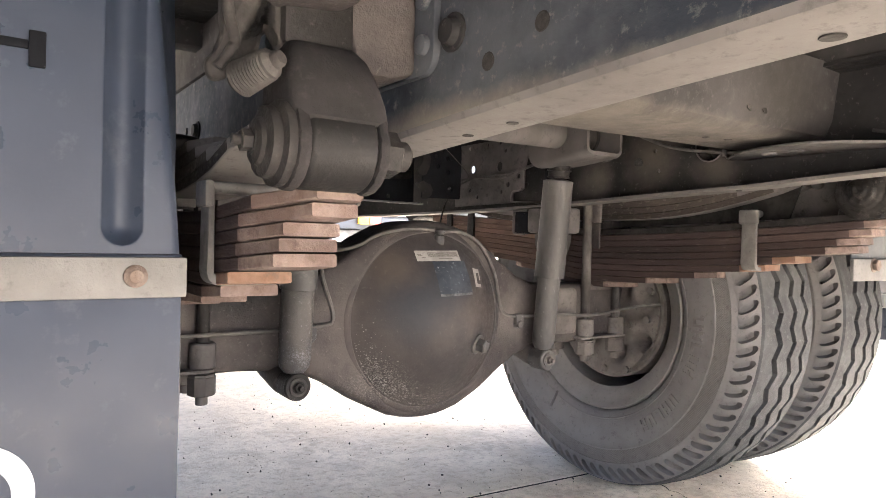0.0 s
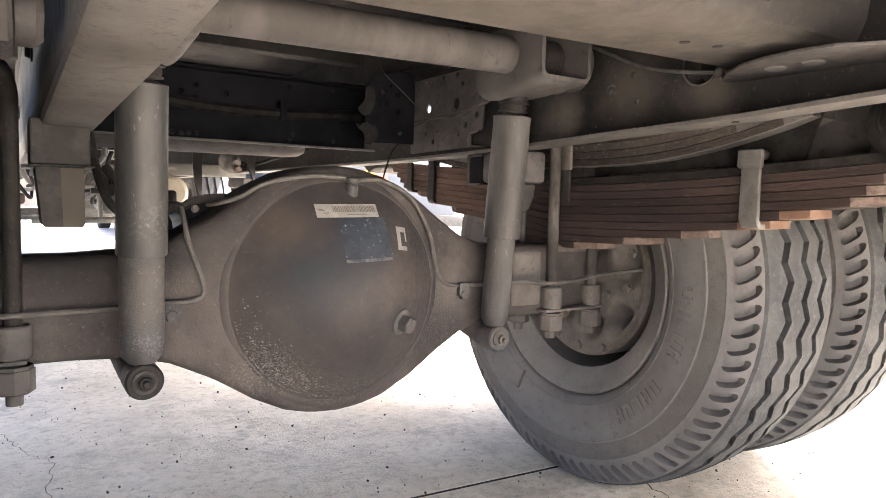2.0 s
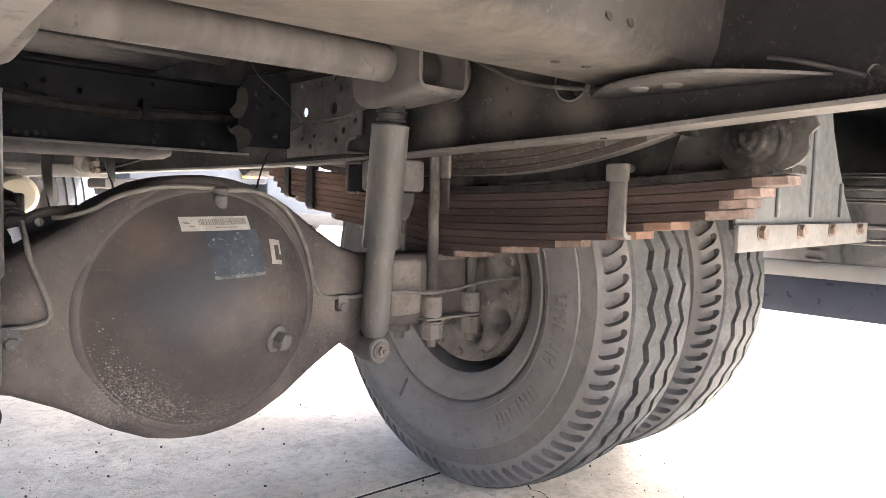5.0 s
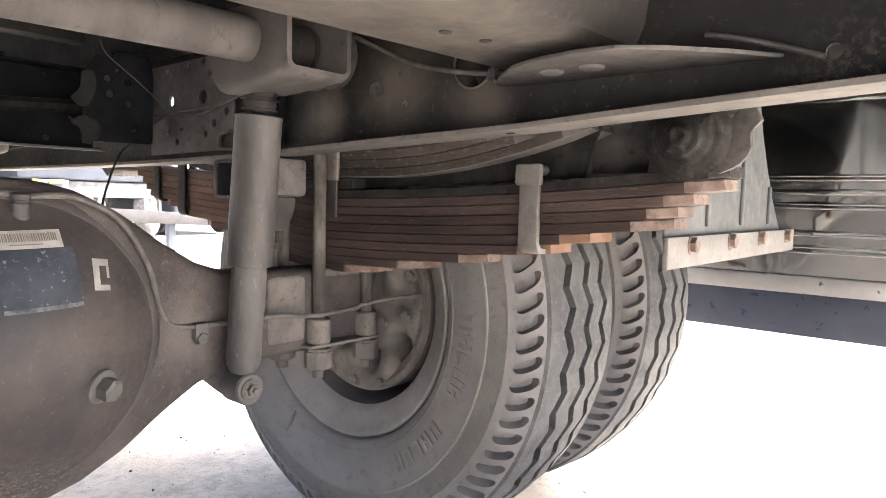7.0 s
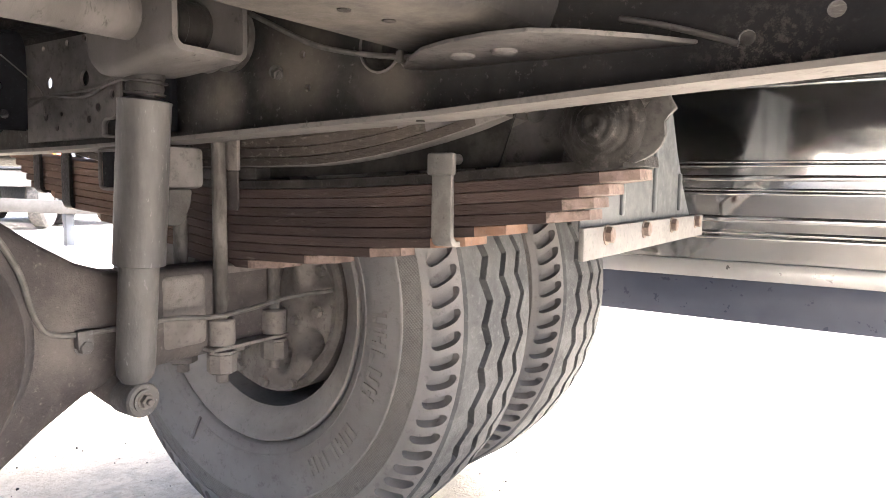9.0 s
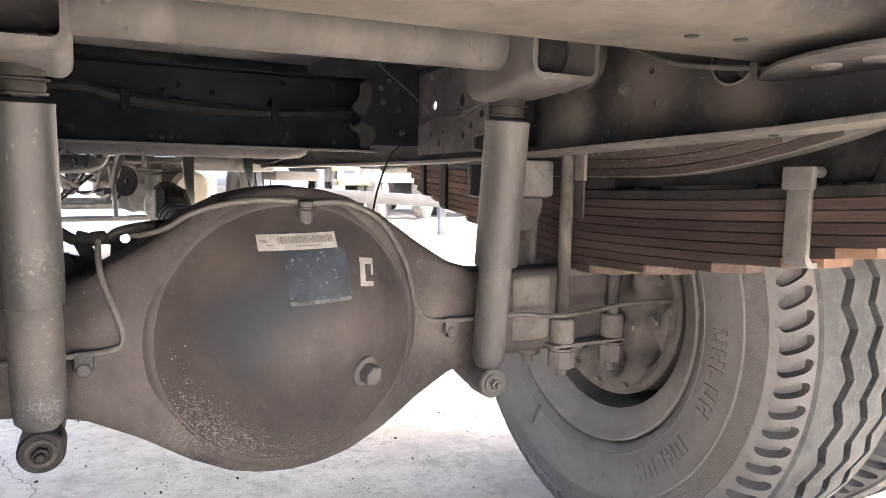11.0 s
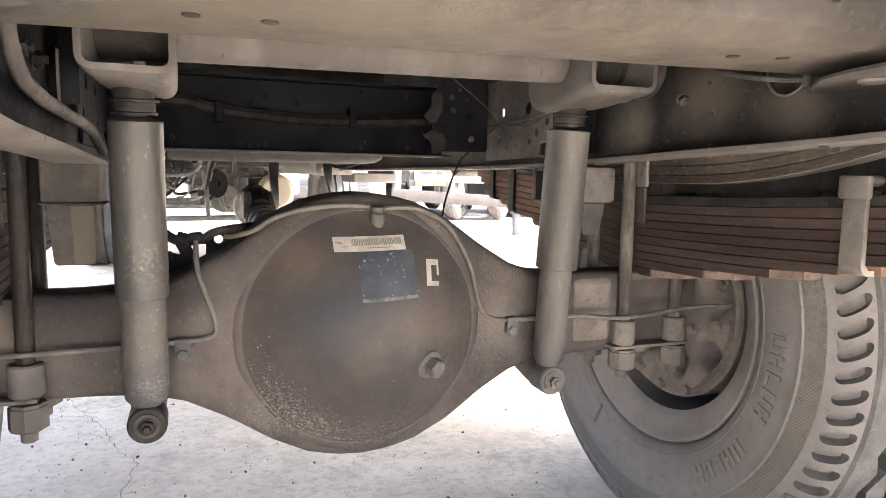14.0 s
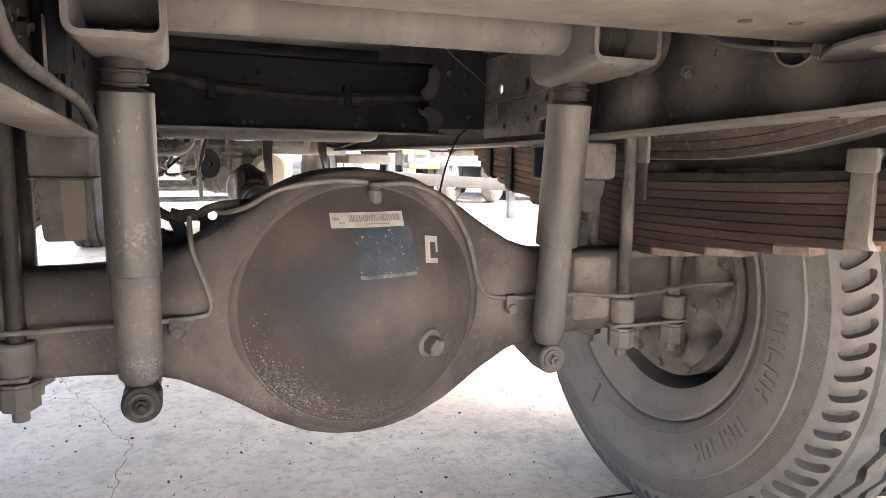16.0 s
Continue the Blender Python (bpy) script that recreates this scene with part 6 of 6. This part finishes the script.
part("centre_bearing", lathe(bmesh.new(), [(0, 0.05), (0, 0.09), (0.05, 0.095), (0.06, 0.05)], (-0.02, 1.86, 0.64), (0, 1, 0), 24), ENGINE, sh)
bm = lathe(bmesh.new(), [(0, 0), (0.003, 0.018), (0.02, 0.027), (0.60, 0.029), (0.645, 0.025), (0.668, 0.014), (0.674, 0)], (-0.34, 0.97, 0.861), (1, 0, 0.006), 28)
mf = part("cross_pipe", bm, DUSTY, tk, "dusty pipe slung across beneath the frame")
part("cross_pipe_flange", B(-0.150, -0.142, 0.945, 0.995, 0.800, 0.85, 0.003), DUSTY, mf)
for x0, z1 in ((-0.018, 0.664), (0.157, 0.742)):
    bm = bmesh.new()
    rows = []
    for k in range(15):
        f = k / 14
        a = 1.45 * f * f
        w = 0.017 * (1 - 0.35 * f)
        c = Vector((x0 - 0.004 * math.sin(f * 5), 1.0, 0.86 + (z1 - 0.86) * f))
        d = Vector((math.cos(a), math.sin(a), 0))
        e = Vector((-math.sin(a), math.cos(a), 0)) * 0.003
        rows.append([bm.verts.new(c + d * w + e), bm.verts.new(c - d * w + e), bm.verts.new(c - d * w - e), bm.verts.new(c + d * w - e)])
    for p, q in zip(rows, rows[1:]):
        for k in range(4):
            bm.faces.new((p[k], p[(k + 1) % 4], q[(k + 1) % 4], q[k]))
    bm.faces.new(rows[0])
    bm.faces.new(rows[-1])
    part("strap", bm, HANGER, mf, "twisted flat steel strap")
for ob in [mf] + list(mf.children):
    ob.data.transform(Matrix.Translation((-0.0424, -0.0963, 0.0537)) @ Matrix.Scale(0.923, 4))
bx = part("gearbox", B(-0.24, 0.12, 2.75, 3.3, 0.60, 0.86, 0.05), ENGINE, tk, "grimy gearbox and engine underside")
part("sump", B(-0.20, 0.10, 3.3, 4.0, 0.55, 0.80, 0.06), ENGINE, bx)
part("bell_housing", lathe(bmesh.new(), [(0, 0), (0, 0.14), (0.12, 0.18), (0.12, 0)], (-0.05, 3.2, 0.72), (0, 1, 0), 28), ENGINE, bx)
part("gear_lever_box", B(-0.30, -0.12, 2.3, 2.7, 0.66, 0.83, 0.03), ENGINE, bx)
part("mount_beam", B(-0.49, 0.49, 2.15, 2.20, 0.79, 0.85, 0.008), ENGINE, bx)
part("mount_leg", B(-0.16, -0.13, 2.13, 2.17, 0.60, 0.80, 0.008), ENGINE, bx)
part("mount_leg", B(0.05, 0.08, 2.13, 2.17, 0.62, 0.80, 0.008), ENGINE, bx)
part("stay_rod", R((-0.45, 2.2, 0.568), (0.03, 2.2, 0.572), 0.014), STEEL, bx)
for z, x0, x1 in ((0.822, -0.30, 0.14), (0.776, -0.135, 0.115), (0.804, -0.40, -0.13)):
    part("carrier_bar", B(x0, x1, 2.10, 2.112, z - 0.006, z + 0.006, 0.002), DRUM, bx)
for x, z0, z1 in ((-0.132, 0.770, 0.822), (0.018, 0.776, 0.822), (-0.10, 0.70, 0.776), (0.115, 0.66, 0.80)):
    part("carrier_bar", B(x - 0.006, x + 0.006, 2.113, 2.125, z0, z1, 0.002), DRUM, bx)
for x, z0, z1, w in ((-0.060, 0.61, 0.772, 0.022), (0.088, 0.60, 0.772, 0.024)):
    part("carrier_leg", B(x - w, x + w, 2.03, 2.09, z0, z1, 0.010), ENGINE, bx)
part("carrier_plate", B(-0.030, 0.060, 2.07, 2.10, 0.715, 0.768, 0.004), DRUM, bx)
part("carrier_top", B(-0.02, 0.05, 2.13, 2.15, 0.778, 0.818, 0.006), ENGINE, bx)
bm = lathe(bmesh.new(), [(0, 0.012), (0, 0.060), (0.006, 0.064), (0.016, 0.060), (0.016, 0.012)], (-0.186, 1.9, 0.742), (0.72, -0.69, 0), 28, closed=True)
part("fan_disc", bm, BLACK, bx, "black slotted disc")
bm = P([(-0.215, 0.70), (-0.205, 0.63), (-0.17, 0.61), (-0.075, 0.605), (-0.065, 0.68), (-0.10, 0.73), (-0.16, 0.735)], "y", 2.02, 2.20, 0.014)
part("casting", bm, ENGINE, bx, "pale dusty casting")
part("casting_rib", S([(-0.15, 2.01, 0.73), (-0.145, 2.0, 0.66), (-0.13, 2.0, 0.615)], 0.006, 8), DRUM, bx)
part("casting_rib", S([(-0.17, 2.0, 0.72), (-0.16, 2.0, 0.65), (-0.12, 2.0, 0.63)], 0.005, 8), DRUM, bx)
rnd = random.Random(21)
for k in range(14):
    x, y, z = rnd.uniform(-0.48, -0.22), rnd.uniform(1.45, 1.8), rnd.uniform(0.70, 0.85)
    r = rnd.uniform(0.010, 0.022)
    if k % 2:
        part("fitting", hexnut(bmesh.new(), (x, y, z), (rnd.uniform(-1, 1), -1, rnd.uniform(-0.6, 0.6)), r, r * 1.8, r), (DRUM, ENGINE, HANGER)[k % 3], bx)
    else:
        part("fitting", B(x - r, x + r, y - r, y + r, z - r * 0.7, z + r * 0.9, 0.004), (STRIP, HANGER, ENGINE)[k % 3], bx)
for k in range(13):
    x, y = rnd.uniform(-0.50, -0.16), rnd.uniform(1.55, 2.3)
    part("hose", S([(x, y, 0.86), (x + rnd.uniform(-0.03, 0.03), y + 0.05, 0.78), (x + rnd.uniform(-0.07, 0.07), y + 0.15, rnd.uniform(0.66, 0.74)), (x + rnd.uniform(-0.12, 0.12), y + 0.25, rnd.uniform(0.66, 0.80))], rnd.uniform(0.003, 0.009)), (CABLE, DRUM, STEEL)[k % 3], bx)
part("drop_rod", R((-0.236, 1.75, 0.80), (-0.222, 1.75, 0.60), 0.010), STEEL, bx)
bm = lathe(bmesh.new(), [(0, 0), (0, 0.030), (0.02, 0.038), (0.05, 0.036), (0.07, 0.020), (0.07, 0)], (0.165, 1.36, 0.835), (0.35, -0.9, -0.3), 24)
ch = part("brake_valve", bm, DRUM, bx, "dusty cast valve with brass plug")
part("valve_plug", hexnut(bmesh.new(), (0.190, 1.293, 0.803), (0.2, -1, -0.25), 0.013, 0.016), BOLT, ch)
part("valve_pipe", S([(0.20, 1.34, 0.83), (0.26, 1.3, 0.82), (0.34, 1.2, 0.855), (0.40, 1.1, 0.88)], 0.006), CABLE, ch)
part("hose_pipe", S([(-0.50, 1.30, 0.778), (-0.387, 1.30, 0.780), (-0.317, 1.30, 0.784), (-0.282, 1.31, 0.796), (-0.262, 1.31, 0.818), (-0.255, 1.32, 0.85), (-0.255, 1.34, 0.89)], 0.0090, 12), STRIP, bx, "pale bent pipe")
at = part("air_tank", lathe(bmesh.new(), [(0, 0), (0, 0.066), (0.010, 0.080), (0.02, 0.086), (0.6, 0.086), (0.61, 0)], (0.090, 2.0, 0.703), (0, 1, 0), 32), CREAM, tk, "cream air tank ahead of the axle")
part("frame_box", B(0.60, 0.86, 2.58, 2.9, 0.745, 0.80, 0.012), DUSTY, tk, "brown box slung outside the frame")
fa = part("front_axle", B(-0.80, 0.80, 5.14, 5.26, 0.46, 0.56, 0.02), ENGINE, tk, "forged front axle beam")
part("tie_rod", R((-0.7, 5.0, 0.50), (0.7, 5.0, 0.50), 0.018), ENGINE, fa)
for side in (-1, 1):
    wheel(side * 1.0, True, 5.2, side, False)
    part("front_spring", B(min(side * 0.42, side * 0.50), max(side * 0.42, side * 0.50), 4.5, 5.9, 0.60, 0.68, 0.02), SPRING, tk, "rusty front leaf spring")
cab = part("cab", B(-1.15, 1.15, 6.62, 8.2, 1.0, 2.7, 0.12), WHITEP, tk, "white forward-control truck cab")
part("windscreen", B(-1.0, 1.0, 8.19, 8.22, 1.75, 2.5, 0.01), GLASS, cab)
part("bumper", B(-1.15, 1.15, 8.1, 8.28, 0.50, 0.98, 0.04), WHITEP, cab)

line = [(-0.468, -0.480, 1.03), (-0.465, -0.476, 0.965), (-0.462, -0.458, 0.915), (-0.460, -0.415, 0.884), (-0.460, -0.304, 0.875), (-0.460, -0.200, 0.872), (-0.460, -0.119, 0.870), (-0.460, 0.010, 0.868), (-0.455, 0.090, 0.855), (-0.445, 0.125, 0.825)]
wh = part("wrapped_hose", crusted(S(line, 0.0088, 14, 8), 0.0016, 55, 4), PLATE, tk, "crumpled tape-wrapped hose along the rail", smooth="soft")
for y, z in ((-0.440, 0.930), (-0.425, 0.950)):
    bm = hexnut(bmesh.new(), (-0.490, y, z), (1, 0, 0), 0.013, 0.016, 0.014)
    part("fitting_nut", crusted(bm, 0.0008, 90, 3), HANGERD, wh)
# thin wires and pipes round the rails
part("wire", S([(0.318, 0.39, 1.072), (0.335, 0.395, 1.045), (0.40, 0.405, 1.003), (0.448, 0.41, 0.968), (0.472, 0.408, 0.940), (0.475, 0.405, 0.893)], 0.0014, 6), LINE, tk, "thin loose wire")
part("wire", S([(0.475, 0.54, 0.900), (0.42, 0.45, 0.868), (0.355, 0.38, 0.832), (0.318, 0.35, 0.775), (0.296, 0.34, 0.71), (0.285, 0.33, 0.64)], 0.0026, 6), CABLE, tk, "thin black wire hanging from the rail")
part("wire", S([(0.44, 0.60, 0.925), (0.455, 0.515, 0.927), (0.46, 0.383, 0.928), (0.46, 0.297, 0.932), (0.46, 0.182, 0.933), (0.46, 0.125, 0.944), (0.45, 0.05, 0.952), (0.42, -0.02, 0.965)], 0.0032, 8), PLATE, tk, "thin pipe along the rail")
part("wire", S([(0.44, 0.58, 0.893), (0.46, 0.513, 0.900), (0.46, 0.437, 0.913), (0.46, 0.353, 0.928), (0.458, 0.222, 0.920), (0.458, 0.143, 0.935), (0.45, 0.065, 0.946), (0.42, -0.02, 0.960)], 0.0032, 8), PLATE, tk, "thin pipe along the rail")
rp = part("wire", S([(0.47, -0.19, 1.05), (0.475, -0.24, 1.028), (0.475, -0.296, 1.002), (0.475, -0.337, 0.983), (0.475, -0.392, 0.960), (0.475, -0.467, 0.942), (0.475, -0.551, 0.929), (0.470, -0.600, 0.924)], 0.0042, 8), LINE, tk, "thin pipe along the rail")
part("pipe_clip", B(0.466, 0.482, -0.557, -0.545, 0.920, 0.937, 0.003), LINE, rp)
part("clip_wire", S([(0.474, -0.545, 0.957), (0.472, -0.549, 0.937), (0.470, -0.556, 0.917), (0.468, -0.575, 0.912), (0.468, -0.598, 0.9145)], 0.0018, 6), STEEL, rp)
part("wire", S([(0.470, -0.854, 0.942), (0.470, -0.886, 0.934), (0.470, -0.924, 0.922), (0.470, -0.955, 0.911), (0.470, -0.978, 0.902)], 0.0034, 12), BUSHD, tk, "dusty rod behind the gusset plate")

# ---- far yard ----
far = thing("parked_truck", "pale blue parked truck with yellow and white checked tail", "truck")
FY = 10.0
bm = B(3.15, 5.6, FY, FY + 5, 0.93, 2.9, 0.05)
part("body", bm, BLUE_SHADED, far)
part("chassis", B(3.4, 5.3, FY + 0.1, FY + 5, 0.66, 0.92, 0.03), ENGINE, far)
part("skirt_panel", B(3.44, 3.86, FY - 0.02, FY + 0.05, 0.71, 0.925, 0.006), NAVY, far)
for x0, x1, z0, z1, m in ((3.46, 3.61, 0.615, 0.705, YELLOW), (3.612, 3.77, 0.615, 0.705, STEEL), (3.772, 4.03, 0.615, 0.705, YELLOW), (3.34, 3.46, 0.86, 0.925, YELLOW), (3.58, 3.80, 0.86, 0.925, YELLOW)):
    part("check", B(x0, x1, FY - 0.06, FY - 0.03, z0, z1, 0.004, 1), m, far)
part("bumper", B(3.34, 4.10, FY - 0.028, FY + 0.03, 0.60, 0.708, 0.006), BAR_SHADED, far)
part("tail_lamp", B(5.31, 5.56, FY - 0.06, FY - 0.002, 1.03, 1.22, 0.01), RED, far, "red tail lamp")
part("indicator", B(5.08, 5.30, FY - 0.06, FY - 0.002, 1.03, 1.22, 0.01), AMBER, far, "amber indicator")
for xx in (4.45, 5.35):
    for yy in (FY + 0.5, FY + 4.2):
        wl = part("wheel", lathe(bmesh.new(), [(-0.13, 0.27), (-0.10, 0.30), (-0.13, 0.34), (-0.12, 0.46), (-0.08, 0.5), (0.08, 0.5), (0.12, 0.46), (0.13, 0.3), (0.13, 0.27)], (xx, yy, 0.48), (0.75, -0.66, 0), 36, closed=True), BUSH, far)
        part("rim", lathe(bmesh.new(), [(-0.10, 0), (-0.10, 0.10), (-0.05, 0.20), (-0.09, 0.28), (0.09, 0.28), (0.05, 0.0)], (xx, yy, 0.48), (0.75, -0.66, 0), 30), WHITEP, wl)
car = thing("parked_van", "white and blue van parked behind the yard bar", "van")
for xx in (6.05, 7.3):
    for yy in (11.3, 13.8):
        part("wheel", lathe(bmesh.new(), [(-0.11, 0), (-0.11, 0.2), (-0.12, 0.33), (-0.09, 0.37), (0.09, 0.37), (0.12, 0.33), (0.11, 0)], (xx, yy, 0.35), (1, 0, 0), 28), BUSH, car)
bm = P([(10.6, 0.35), (10.6, 1.2), (11.0, 1.9), (14.5, 1.95), (14.6, 0.35)], "x", 5.9, 7.6, 0.08)
part("body", bm, BLUE_SHADED, car)
part("windscreen", P([(10.63, 1.22), (10.98, 1.80), (10.94, 1.83), (10.58, 1.24)], "x", 6.0, 7.5), GLASS, car)
bar = thing("guard_bar", "long pale grey steel bar across the yard", "barrier")
part("beam", B(2.15, 6.0, 7.0, 7.06, 0.465, 0.62, 0.01, 2, Matrix.Translation((2.15, 7, 0.54)) @ Matrix.Rotation(radians(3.2), 4, "Y") @ Matrix.Translation((-2.15, -7, -0.54))), BAR_SHADED, bar)
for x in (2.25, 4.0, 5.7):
    part("post", B(x - 0.05, x + 0.05, 7.07, 7.16, GZ - 0.02, 0.85 if x < 2.3 else 0.40, 0.01), BLUE_SHADED, bar, "pale blue post")

sed = thing("parked_car", "pale blue-grey car parked beyond the truck", "car")
part("body", P([(10.2, 0.32), (10.15, 0.75), (10.5, 0.98), (11.1, 1.40), (13.0, 1.42), (14.0, 1.0), (14.3, 0.9), (14.3, 0.32)], "x", 1.0, 2.7, 0.06), BLUE_SHADED, sed)
part("windscreen", P([(10.56, 1.02), (11.08, 1.37), (11.05, 1.40), (10.52, 1.05)], "x", 1.12, 2.58), GLASS, sed)
part("bumper", B(1.02, 2.68, 10.06, 10.2, 0.36, 0.58, 0.03), BAR_SHADED, sed)
for xx in (1.1, 2.6):
    for yy in (10.9, 13.5):
        part("wheel", lathe(bmesh.new(), [(-0.1, 0), (-0.1, 0.2), (-0.11, 0.29), (-0.08, 0.32), (0.08, 0.32), (0.11, 0.29), (0.1, 0)], (xx, yy, 0.30), (1, 0, 0), 28), BUSH, sed)
